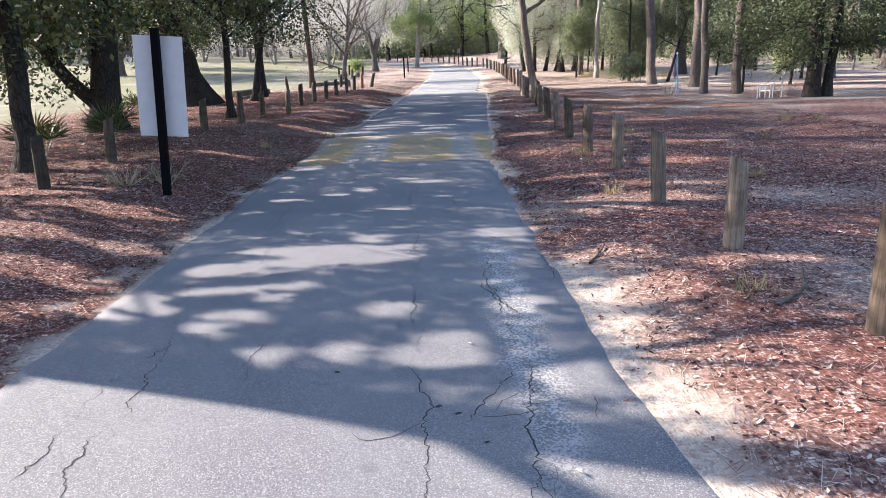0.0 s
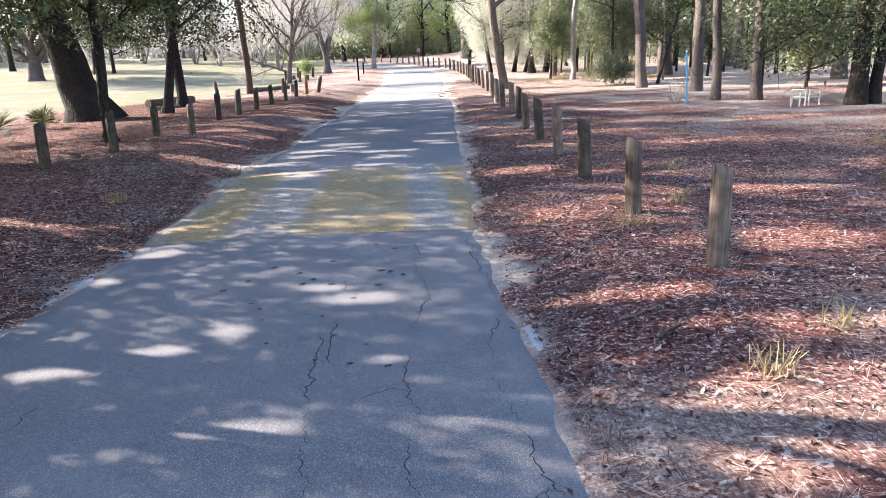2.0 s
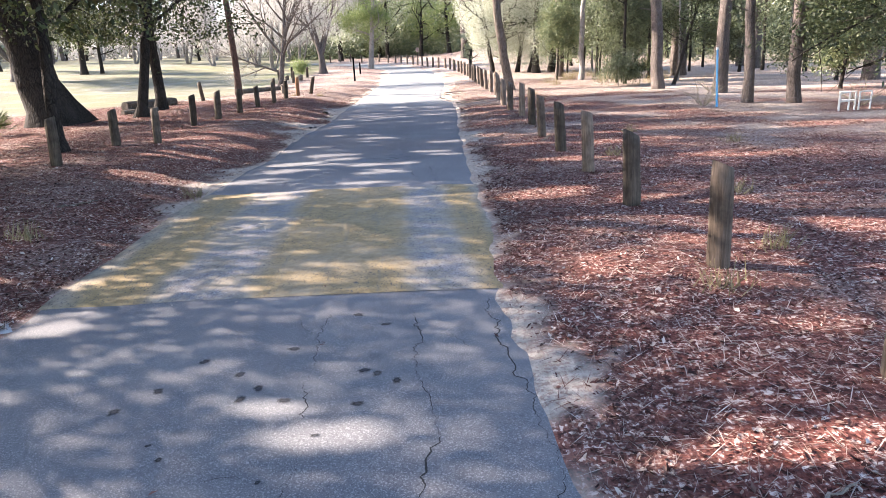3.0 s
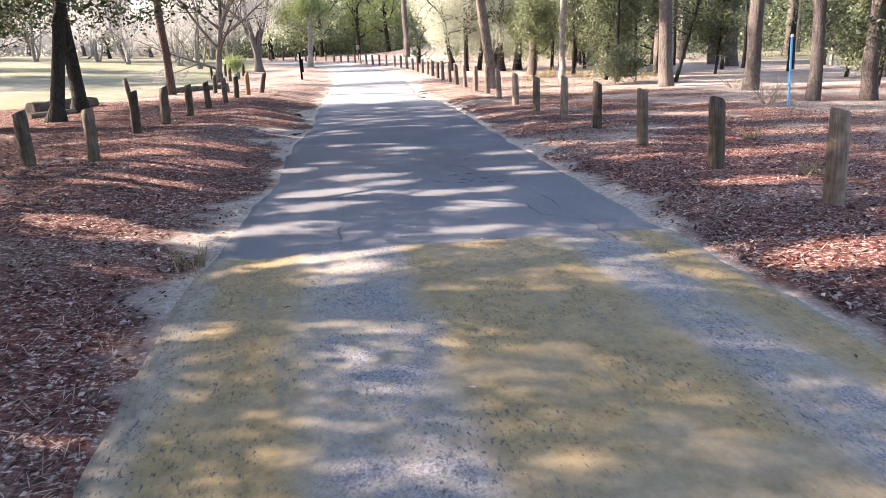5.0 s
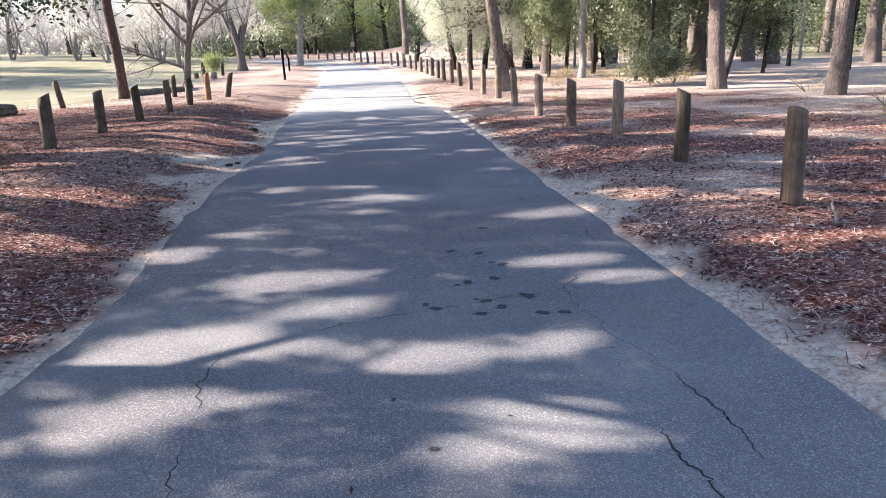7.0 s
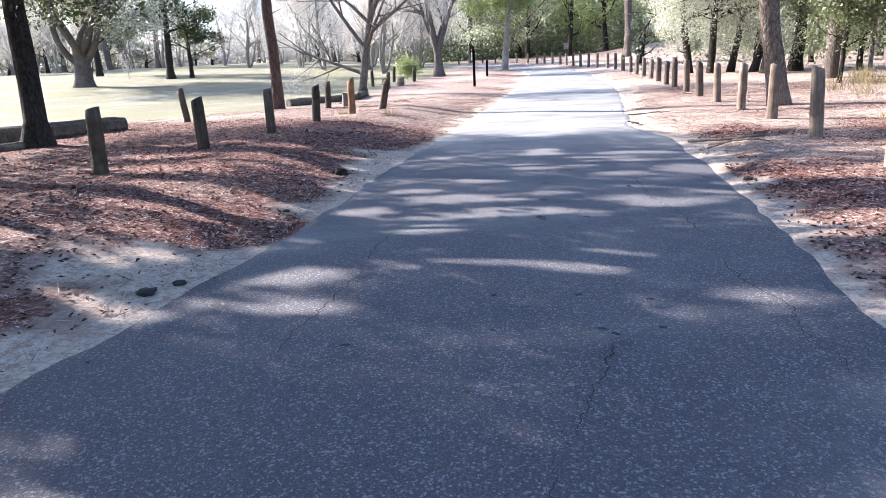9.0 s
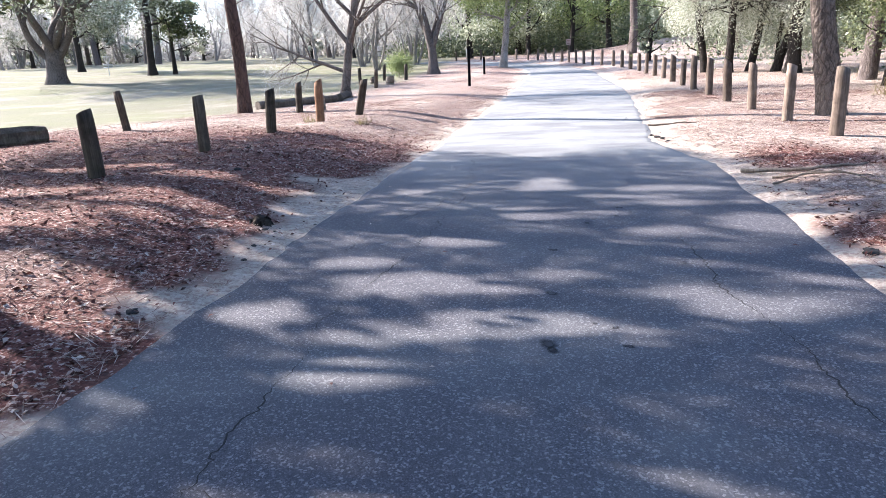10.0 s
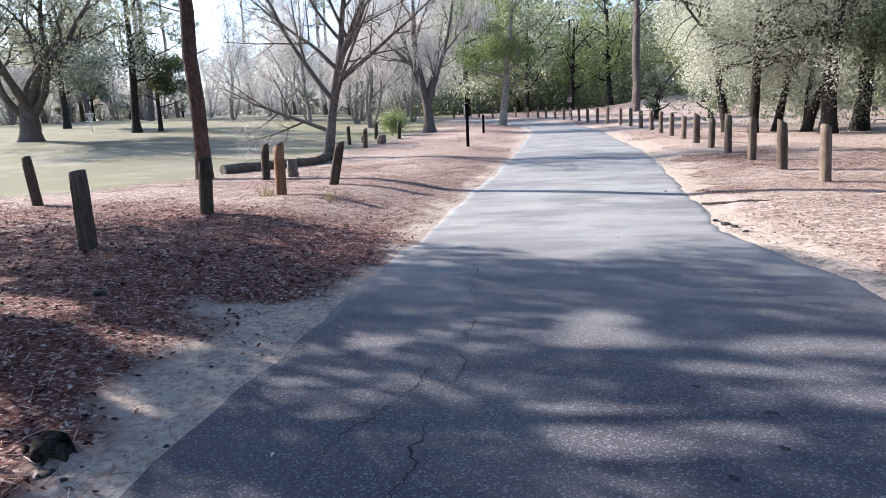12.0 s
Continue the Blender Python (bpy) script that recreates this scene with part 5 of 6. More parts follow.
drooping_tree(7.6, 51.5)


def bare_tree(x, y, r, seed, label, stems, moss=0, twig_depth=3, height=9.0, kids=(5, 5, 4)):
    """A leafless grey tree: several stems, spreading branches, fine twigs, and moss where it hangs."""
    z = ground_at(x, y)
    w = Wood(seed)
    main = None
    for d, L, rr, up in stems:
        start = (x, y, z - 0.1) if main is None else min(main, key=lambda p: abs(p[2] - z - up))
        grown = w.grow(start, d, L, r * rr, twig_depth, kids, 40, 0.5, 0.06, 0.03, 9, 0.25, 0.2, 0.6 if main is None else 0)
        main = main or grown
    tree = thing("bare_tree", label, "tree")
    child("trunk", w.mesh("trunk"), BROWN_BARK, tree, "grey-brown bark, bare spreading branches")
    tips = np.array(w.tips)
    V = leaf_arrays(w.rng, tips[w.rng.randint(0, len(tips), 6500)], 3, (0.2, 0.2, 0.2), 0.38, 0.013)
    child("twig_spray", leaf_mesh("twig_spray", V), MOSS_AND_HAZE, tree, "pale fine twigs")
    if moss:
        a = tips[w.rng.randint(0, len(tips), moss)]
        a = a[a[:, 2] > z + 2.4]
        child("moss", strands(w.rng, a, 14, 0.55, 0.014), MOSS_AND_HAZE, tree, "hanging grey moss")
    return tree


bare_tree(-7.0, 47.2, 0.18, 101, "leafless spreading tree with a low sweeping limb by the lawn",
          [((-0.03, 0, 1), 8.5, 1.0, 0), ((0.2, 0.05, 1), 7.0, 0.8, 1.3), ((-0.9, 0.1, 0.35), 4.6, 0.42, 0.75), ((-0.6, -0.1, 0.85), 6.0, 0.5, 1.9), ((0.75, 0.1, 0.65), 5.0, 0.4, 2.2), ((-0.75, 0.3, 0.7), 5.0, 0.4, 2.9), ((0.6, -0.3, 0.8), 4.6, 0.36, 3.3)], 0, kids=(7, 6, 4))
bare_tree(-6.0, 61.8, 0.33, 102, "grey tree thickly hung with moss beside the lane", [((-0.1, 0, 1), 8.0, 0.9, 0), ((0.4, 0, 1), 6.5, 0.5, 1.6), ((-0.55, 0.3, 1), 6.0, 0.45, 1.9)], 240)


def leafy_tree(x, y, r, seed, label, crown_at, crown_size, leaf_mat, n=420, per=34, leaf=0.17, lean=(0, 0), h=7.0, bark=None, name="leafy_tree", droop=0.2):
    """A small tree with an uneven crown of clumps round its branches."""
    z = ground_at(x, y)
    w = Wood(seed)
    rng = w.rng
    line = spine((x, y, z - 0.12), lean, h, 14, 0, seed)
    w.limb(line, r * np.linspace(1, 0.4, 14), 12, 0.05, 0.4)
    for j in range(9):
        az = j * 2.4 + rng.rand()
        w.grow(line[4 + j], (math.cos(az), math.sin(az), 0.5), crown_size[0] * rng.uniform(0.6, 1.0), r * 0.35, 1, (6,), 42, 0.5, 0.13, 0.02, 5)
    small = min(crown_size)
    c = lobes(rng, (x + crown_at[0], y + crown_at[1], z + crown_at[2]), np.array(crown_size) * 0.85, max(8, n // 18), small * 0.3, 16)
    tips = np.array(w.tips)
    c = np.concatenate([c, tips[rng.rand(len(tips)) < 0.3]])
    c = c[c[:, 2] > z + 0.5]
    tree = thing(name, label, "tree")
    child("trunk", w.mesh("trunk"), bark or GREY_BARK, tree)
    child("crown", leaf_mesh("crown", leaf_arrays(rng, c, per, (0.28, 0.28, 0.22), leaf, 0.48, droop, (x + crown_at[0], y + crown_at[1], z + crown_at[2]))), leaf_mat, tree)
    return tree


leafy_tree(-2.35, 68.8, 0.26, 111, "yellow-green tree with a leaning pale trunk at the bend", (-0.6, 0, 6.0), (3.2, 3.0, 3.4), GREEN_LEAF, 420, 50, 0.13, lean=(0.9, 0), h=8)
leafy_tree(-29.0, 69.8, 0.27, 113, "slim dark tree on the lawn with a high crown", (0, 0, 10), (3.6, 3.4, 4.5), HAZY_LEAF, 260, 40, 0.14, (0.3, 0), 12, OAK_BARK, "lawn_tree")
leafy_tree(-28.0, 71.2, 0.17, 114, "small bushy dark green tree on the lawn", (0.6, 0, 4.8), (3.2, 2.6, 2.6), OAK_LEAF, 330, 44, 0.14, (0.3, 0), 6, OAK_BARK, "lawn_tree")
leafy_tree(-42.0, 79.0, 0.3, 116, "broad evergreen beyond the lawn", (0, 0, 8), (5, 5, 4.0), HAZY_LEAF, 420, 44, 0.17, (0, 0), 10, OAK_BARK, "lawn_tree")
leafy_tree(10.9, 38.2, 0.07, 117, "tall dark shrub with ivy among the pines", (0.2, 0, 3.6), (1.7, 1.5, 2.6), DARK_LEAF, 260, 64, 0.099, (0.2, 0), 5, OAK_BARK, "tall_shrub")
leafy_tree(13.2, 40.0, 0.08, 118, "tall dark shrub among the pines", (0, 0, 3.8), (2.0, 1.7, 2.6), DARK_LEAF, 300, 64, 0.106, (-0.2, 0), 5.5, OAK_BARK, "tall_shrub")
leafy_tree(12.3, 34.9, 0.08, 119, "leaning thin tree against the red pine", (0.9, 0, 4.6), (1.5, 1.4, 1.7), OAK_LEAF, 120, 56, 0.099, (1.3, 0), 5.0, OAK_BARK, "thin_tree")
leafy_tree(11.9, 25.3, 0.05, 120, "ivy-clad twiggy shrub before a pine", (-0.1, 0.2, 2.6), (1.3, 1.1, 1.7), DARK_LEAF, 130, 52, 0.086, (0.1, 0), 4, OAK_BARK, "tall_shrub")
leafy_tree(9.4, 49.8, 0.24, 121, "dark trunk under the hanging boughs", (0.6, 0.6, 8), (3, 3, 3.5), OAK_LEAF, 200, 28, 0.2, (0, 0), 9, OAK_BARK, "shaded_tree")
leafy_tree(10.6, 50.4, 0.26, 122, "dark trunk under the hanging boughs", (0.6, 0.6, 8), (3, 3, 3.5), OAK_LEAF, 200, 28, 0.2, (0.3, 0), 9, OAK_BARK, "shaded_tree")
leafy_tree(-7.6, 59.6, 0.03, 123, "small yellow-green bush by the mossy tree", (0, 0, 0.55), (0.6, 0.5, 0.35), GREEN_LEAF, 60, 40, 0.08, (0, 0), 1.0, None, "bush", 0.0)
leafy_tree(10.1, 35.6, 0.03, 124, "low bush with dark and yellow-green leaves", (0, 0, 0.8), (0.8, 0.7, 0.6), DARK_LEAF, 60, 50, 0.08, (0, 0), 1.2, None, "bush", 0.0)

for k, (x, y, w_, h_) in enumerate(((9.0, 42.5, 1.3, 2.4), (12.0, 44.5, 1.6, 3.0), (14.6, 45.5, 1.7, 3.0), (11.0, 48.0, 1.7, 3.2), (16.5, 38.5, 1.5, 2.6), (18.5, 33.0, 1.6, 2.6), (15.5, 28.5, 1.3, 2.2))):
    leafy_tree(x, y, 0.07, 130 + k, "dark leafy shrub among the pines", (0, 0, h_), (w_, w_ * 0.9, h_ * 0.85), DARK_LEAF if k % 3 else SHRUB_LEAF, 230, 60, 0.10, (0.2, 0), h_ * 1.5, OAK_BARK, "tall_shrub")


def lawn_oak(x, y):
    """The old live oak on the lawn: a short bole that parts low into many rising limbs."""
    z = ground_at(x, y)
    w = Wood(112)
    rng = w.rng
    bole = spine((x, y, z - 0.2), (0.1, 0), 2.6, 8, 0, 112)
    w.limb(bole, 0.52 * np.linspace(1, 0.85, 8), 18, 0.07, 0.5)
    for j, (az, up, L) in enumerate(((0.1, 0.8, 8.5), (0.9, 1.1, 8), (2.2, 1.3, 8), (3.1, 0.75, 9), (4.0, 1.0, 8), (5.2, 1.2, 8.5), (5.9, 0.6, 8), (1.6, 1.8, 8))):
        w.grow(bole[4 + j % 4], (math.cos(az), math.sin(az), up), L, 0.25, 2, (6, 5), 40, 0.5, 0.11, 0.0, 10, 0.3, 0.3)
    tips = np.array(w.tips)
    c = np.concatenate([tips[rng.rand(len(tips)) < 0.55], lobes(rng, (x, y, z + 7.6), (9.5, 7.5, 3.6), 46, 1.5, 16), lobes(rng, (x + 6, y - 1, z + 3.8), (3.6, 3.0, 0.8), 9, 1.0, 14)])
    tree = thing("lawn_oak", "massive low-branching live oak alone on the lawn", "tree")
    child("trunk", w.mesh("trunk"), BROWN_BARK, tree, "stout grey-brown limbs")
    child("crown", leaf_mesh("crown", leaf_arrays(rng, c, 24, (0.32, 0.32, 0.22), 0.17, 0.48, 0.2, (x, y, z + 6))), HAZY_LEAF, tree)


lawn_oak(-30.0, 61.0)


# ---- woods: a few grown trees, repeated with turns and sizes ----
def proto_pine(seed, h, low):
    w, V = pine_parts(seed, h, 0.27, (0.4, 0.2), low, 3.2, 150, 0.5, 8)
    t = thing("pine_tree", "tall pine in the woods with a bare plated trunk", "tree", "pines of the woods")
    child("trunk", w.mesh("trunk"), PINE_BARK, t)
    child("crown", leaf_mesh("crown", V), NEEDLE, t)
    return t


def proto_broad(seed, h, mat, label, n=260, leaf=0.34, low=1.0):
    w = Wood(seed)
    rng = w.rng
    line = spine((0, 0, -0.3), (0.3, 0.2), h * 0.75, 12, 0, seed)
    w.limb(line, 0.26 * np.linspace(1, 0.4, 12), 8, 0.05, 0.4)
    for j in range(7):
        az = j * 2.4
        w.grow(line[3 + j], (math.cos(az), math.sin(az), 0.5), h * 0.3, 0.09, 1, (4,), 42, 0.5, 0.13, 0.03, 4)
    c = lobes(rng, (0, 0, h * 0.53), (h * 0.3, h * 0.3, h * 0.43), max(12, n // 9), h * 0.095, 9)
    c = c[c[:, 2] > low]
    t = thing("woodland_tree", label, "tree", "trees of the woods")
    child("trunk", w.mesh("trunk"), OAK_BARK, t)
    child("crown", leaf_mesh("crown", leaf_arrays(rng, c, 18, (h * 0.024,) * 3, leaf * 1.12, 0.5, 0.25, (0, 0, h * 0.45))), mat, t)
    return t


def proto_bare(seed, h):
    w = Wood(seed)
    for d, L, rr in (((0.05, 0, 1), h * 0.75, 0.16), ((0.35, 0.25, 1), h * 0.6, 0.11), ((-0.45, 0.1, 1), h * 0.55, 0.1)):
        w.grow((0, 0, -0.3), d, L, rr, 2, (5, 4), 38, 0.5, 0.08, 0.03, 7, 0.25, 0.3)
    tips = np.array(w.tips)
    t = thing("bare_woodland_tree", "pale leafless tree at the far side of the lawn", "tree", "trees beyond the lawn")
    child("trunk", w.mesh("trunk"), GREY_BARK, t)
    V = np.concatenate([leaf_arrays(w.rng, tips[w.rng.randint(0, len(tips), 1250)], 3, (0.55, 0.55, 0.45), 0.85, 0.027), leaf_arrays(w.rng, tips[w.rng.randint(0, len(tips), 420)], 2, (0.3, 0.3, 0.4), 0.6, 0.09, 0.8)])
    child("twig_spray", leaf_mesh("twig_spray", V), MOSS_AND_HAZE, t, "pale twigs and hanging moss")
    return t


def scatter(proto, spots, rng, s0=0.8, s1=1.25):
    for i, (x, y) in enumerate(spots):
        m = pose(x, y, ground_at(x, y), 0, 0, rng.uniform(0, 360)) @ Matrix.Scale(rng.uniform(s0, s1), 4)
        if i == 0:
            proto.matrix_basis = m
        else:
            copy_thing(proto, m)


def strewn(rng, n, x0, x1, y0, y1, gap):
    out = []
    for _ in range(n * 30):
        p = (rng.uniform(x0, x1), rng.uniform(y0, y1))
        if all(math.hypot(p[0] - q[0], p[1] - q[1]) > gap for q in out):
            out.append(p)
        if len(out) == n:
            break
    return out


def proto_slim(seed, h, bark):
    """A slim shaded stem of the understorey with a few leafy boughs high up."""
    w = Wood(seed)
    rng = w.rng
    line = spine((0, 0, -0.2), (rng.uniform(-0.5, 0.5), 0.2), h, 12, 0.1, seed)
    w.limb(line, 0.085 * np.linspace(1, 0.45, 12), 8, 0.06, 0.3)
    for j in range(6):
        az = j * 2.4
        w.grow(line[5 + j], (math.cos(az), math.sin(az), 0.5), 1.6, 0.03, 1, (4,), 42, 0.5, 0.14, 0.03, 4)
    t = thing("slim_tree", "slim shaded stem standing among the pines", "tree", "slim trees among the pines")
    child("trunk", w.mesh("trunk"), bark, t)
    tips = np.array(w.tips)
    child("crown", leaf_mesh("crown", leaf_arrays(rng, tips[rng.randint(0, len(tips), 120)], 14, (0.2, 0.2, 0.15), 0.09, 0.5, 0.2)), SHRUB_LEAF, t)
    return t


wr = np.random.RandomState(17)
slim = np.random.RandomState(23)
scatter(proto_slim(231, 8.5, OAK_BARK), strewn(slim, 12, 9.5, 22, 37, 54, 1.4), slim, 0.8, 1.3)
scatter(proto_slim(232, 9.5, GREY_BARK), strewn(slim, 10, 10, 26, 36, 56, 1.6), slim, 0.7, 1.2)
scatter(proto_pine(201, 19, 0.55), strewn(wr, 12, 14.5, 40, 30, 62, 3.5), wr)
scatter(proto_pine(202, 21, 0.6), strewn(wr, 10, 12, 34, 52, 85, 3.5), wr)
scatter(proto_pine(203, 20, 0.6), strewn(wr, 13, -110, -26, 112, 150, 5) + strewn(wr, 4, -70, -45, 95, 110, 5), wr)
back = [(-9 + 6.6 * i + wr.uniform(-1.5, 1.5), 104 - 0.12 * i + wr.uniform(-6, 8)) for i in range(8)]
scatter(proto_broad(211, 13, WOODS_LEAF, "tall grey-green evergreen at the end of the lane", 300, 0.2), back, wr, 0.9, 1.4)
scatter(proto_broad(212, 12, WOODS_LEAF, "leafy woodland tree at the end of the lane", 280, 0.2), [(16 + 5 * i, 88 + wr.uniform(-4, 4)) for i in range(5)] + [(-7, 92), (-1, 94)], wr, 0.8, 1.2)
scatter(proto_broad(213, 11, DARK_LEAF, "dark evergreen deep in the woods", 240, 0.22, 2.0), strewn(wr, 14, 18, 60, 66, 95, 5) + strewn(wr, 10, 36, 62, 30, 66, 5), wr, 0.8, 1.2)
scatter(proto_broad(214, 5, WOODS_LEAF, "grey-green understorey shrub in the woods", 130, 0.22, 0.2), strewn(wr, 9, 13, 30, 46, 70, 3) + [(9.4, 64), (12, 70), (6.8, 66)], wr, 0.6, 1.1)
scatter(proto_broad(215, 10, GREEN_LEAF, "light green tree beside the sandy bank", 240, 0.17, 1.0), [(3.4, 92), (6.8, 89), (-2, 98), (13.5, 82)], wr, 0.8, 1.1)
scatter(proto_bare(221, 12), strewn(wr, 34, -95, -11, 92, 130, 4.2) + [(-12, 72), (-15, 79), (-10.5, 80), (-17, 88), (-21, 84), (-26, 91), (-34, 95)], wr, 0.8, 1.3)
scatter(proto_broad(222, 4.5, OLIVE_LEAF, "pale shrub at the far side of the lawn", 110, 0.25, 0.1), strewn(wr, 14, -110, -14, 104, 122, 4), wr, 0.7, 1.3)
scatter(proto_broad(223, 12, HAZY_LEAF, "evergreen beyond the lawn", 220, 0.4, 0.6), strewn(wr, 6, -120, -52, 86, 130, 9), wr, 0.8, 1.2)


def belt(name, label, mat, xs, ys, low, high, n, per, leaf, seed, deep=4.0, rough=1.0):
    """A far wood seen as one mass: ragged clumps of leaves between two heights along a line."""
    rng = np.random.RandomState(seed)
    f = rng.rand(n) * (len(xs) - 1)
    x = np.interp(f, np.arange(len(xs)), xs) + rng.normal(0, deep, n)
    y = np.interp(f, np.arange(len(ys)), ys) + rng.normal(0, deep, n)
    top = low + (high - low) * np.clip(0.62 + 0.38 * rough * vnoise(f * 9.0, seed) + 0.2 * vnoise(f * 31.0, seed + 2), 0.1, 1.3)
    z = land(x, y) + low + (top - low) * rng.rand(n) ** 0.8
    V = leaf_arrays(rng, np.stack([x, y, z], 1), per, (1.0, 1.0, 0.8), leaf, 0.5, 0.2, (0, 300, 0))
    ob = new(name, leaf_mesh(name, V))
    ob.data.materials.append(mat)
    return tagged(ob, label, "woods", kind="stuff")


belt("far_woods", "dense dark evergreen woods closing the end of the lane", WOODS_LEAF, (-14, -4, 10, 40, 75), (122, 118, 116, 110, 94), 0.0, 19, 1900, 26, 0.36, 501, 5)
# The next two belts use dark leaves to stand in for deep woodland shade.
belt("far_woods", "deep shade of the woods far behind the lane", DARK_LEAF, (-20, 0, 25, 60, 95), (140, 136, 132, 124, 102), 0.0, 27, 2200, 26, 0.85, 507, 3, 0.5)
belt("far_woods", "understorey at the end of the lane, its shadow put into dark leaves", DARK_LEAF, (-14, -6, 4, 22, 40), (106, 104, 106, 102, 96), 0.0, 3.2, 1100, 26, 0.4, 502, 2.5)
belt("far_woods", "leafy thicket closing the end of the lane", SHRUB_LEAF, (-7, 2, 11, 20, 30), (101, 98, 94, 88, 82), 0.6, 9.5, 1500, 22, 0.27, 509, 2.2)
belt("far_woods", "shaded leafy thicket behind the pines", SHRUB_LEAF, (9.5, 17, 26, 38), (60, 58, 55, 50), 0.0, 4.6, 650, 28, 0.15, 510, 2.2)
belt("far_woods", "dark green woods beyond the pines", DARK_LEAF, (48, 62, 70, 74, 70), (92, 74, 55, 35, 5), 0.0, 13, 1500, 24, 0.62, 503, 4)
belt("far_woods", "haze-pale winter woods beyond the lawn", MOSS_AND_HAZE, (-30, -70, -115, -150), (142, 150, 140, 110), 0.0, 8.5, 1000, 24, 0.6, 504, 5, 1.4)
belt("far_woods", "haze-pale brush along the far side of the lawn", MOSS_AND_HAZE, (-14, -40, -80, -130), (128, 134, 134, 112), 0.0, 4.2, 1700, 24, 0.5, 508, 4, 1.0)
belt("far_woods", "pale green woods beyond the lawn", HAZY_LEAF, (-60, -110, -140, -150), (140, 128, 90, 40), 0.0, 10.0, 900, 24, 0.7, 505, 5, 1.5)
belt("far_woods", "dark green thicket among the pines", DARK_LEAF, (16, 26, 36, 44), (74, 66, 72, 60), 0.0, 4.5, 420, 26, 0.34, 506, 2.5)


# ---- signs, poles and rails ----
BLACK = make_plain("black_paint", (0.003, 0.003, 0.004), 0.95, 0.0, 0.3)
BLACK.node_tree.nodes["Principled BSDF"].inputs["Specular IOR Level"].default_value = 0.08
ALU = make_plain("dull_grey_sheet", (0.42, 0.41, 0.44), 0.45, 0.0, 0.25, 4)
BLUE = make_plain("blue_plastic", (0.06, 0.29, 0.56), 0.4, 0.0, 0.25, 8)
WHITE = make_plain("chalky_white_paint", (0.55, 0.535, 0.51), 0.6, 0.0, 0.35, 9)
STEEL = make_plain("zinc_steel", (0.45, 0.46, 0.47), 0.4, 0.8, 0.3)
BROWN = make_plain("brown_board", (0.16, 0.10, 0.06), 0.7)


def lane_sign(x, y):
    z = ground_at(x, y)
    s = thing("lane_sign", "back of a grey sheet sign on a black square post", "sign")
    s.matrix_basis = pose(x, y, z, 0, 4.5, 4)
    bm = bmesh.new()
    box(bm, (0.1, 0.1, 2.55), (0, 0, 1.03), 0.008)
    part("post", bm, BLACK, s, "black square post")
    bm = bmesh.new()
    box(bm, (0.27, 0.006, 1.36), (-0.185, 0.07, 1.53), 0.002, pose(0, 0, 0, 0, 0, 9))
    part("panel", bm, ALU, s, "bare grey back of the sign sheet")
    bm = bmesh.new()
    box(bm, (0.31, 0.006, 1.36), (0.18, 0.085, 1.53), 0.002, pose(0, 0, 0, 0, 0, -6))
    part("panel", bm, ALU, s, "bare grey back of the sign sheet")


lane_sign(-4.05, 9.02)


def marker_post(x, y, h):
    s = thing("marker_post", "slim black marker post with a white tag beside the lane", "post")
    s.matrix_basis = pose(x, y, ground_at(x, y), 0, 0, 8)
    bm = bmesh.new()
    box(bm, (0.11, 0.11, h + 0.3), (0, 0, h / 2 - 0.15), 0.01)
    part("post", bm, BLACK, s)
    bm = bmesh.new()
    box(bm, (0.05, 0.012, 0.34), (-0.085, 0.0, h - 0.25), 0.003)
    part("tag", bm, WHITE, s, "small white tag")


marker_post(-2.68, 50.3, 1.55)
marker_post(-2.75, 58.5, 0.9)


def far_sign(x, y):
    s = thing("small_sign", "small faded pinkish notice on a post beyond the bend", "sign")
    s.matrix_basis = pose(x, y, ground_at(x, y), 0, 0, 0)
    bm = bmesh.new()
    box(bm, (0.1, 0.1, 1.6), (0, 0, 0.5), 0.01)
    part("post", bm, POST_WOOD, s)
    bm = bmesh.new()
    box(bm, (0.34, 0.03, 0.42), (0, -0.07, 1.25), 0.006)
    part("board", bm, make_plain("faded_pink_board", (0.36, 0.25, 0.23), 0.7), s, "faded pinkish board with bars")
    for k in range(3):
        bm = bmesh.new()
        box(bm, (0.22, 0.004, 0.04), (0, -0.088, 1.36 - 0.11 * k), 0.0)
        part("bar", bm, BROWN, s, "faded brown bar")


far_sign(2.45, 77.5)


def blue_pole(x, y):
    s = thing("blue_pole", "bright blue plastic pole with a white cap in litter", "pole")
    s.matrix_basis = pose(x, y, ground_at(x, y), 0, -3.5, 0)
    bm = bmesh.new()
    bmesh.ops.create_cone(bm, cap_ends=True, segments=16, radius1=0.027, radius2=0.025, depth=1.75, matrix=pose(0, 0, 0.68))
    part("pole", bm, BLUE, s)
    bm = bmesh.new()
    bmesh.ops.create_cone(bm, cap_ends=True, segments=16, radius1=0.038, radius2=0.026, depth=0.06, matrix=pose(0, 0, 1.58))
    part("cap", bm, WHITE, s, "white cap")


blue_pole(9.0, 24.35)


def rail_frame(x, y, turn):
    s = thing("white_rail", "low white pipe frame on the straw", "rail", "white pipe frames")
    s.matrix_basis = pose(x, y, ground_at(x, y), 0, 0, turn) @ Matrix.Scale(0.72, 4)
    for dx in (-0.24, 0.24):
        bm = bmesh.new()
        bmesh.ops.create_cone(bm, cap_ends=True, segments=10, radius1=0.028, radius2=0.028, depth=0.75, matrix=pose(dx, 0, 0.27))
        part("leg", bm, WHITE, s)
    for h in (0.62, 0.34):
        bm = bmesh.new()
        bmesh.ops.create_cone(bm, cap_ends=True, segments=10, radius1=0.025, radius2=0.025, depth=0.5, matrix=pose(0, 0, h, 0, 90, 0))
        part("bar", bm, WHITE, s)


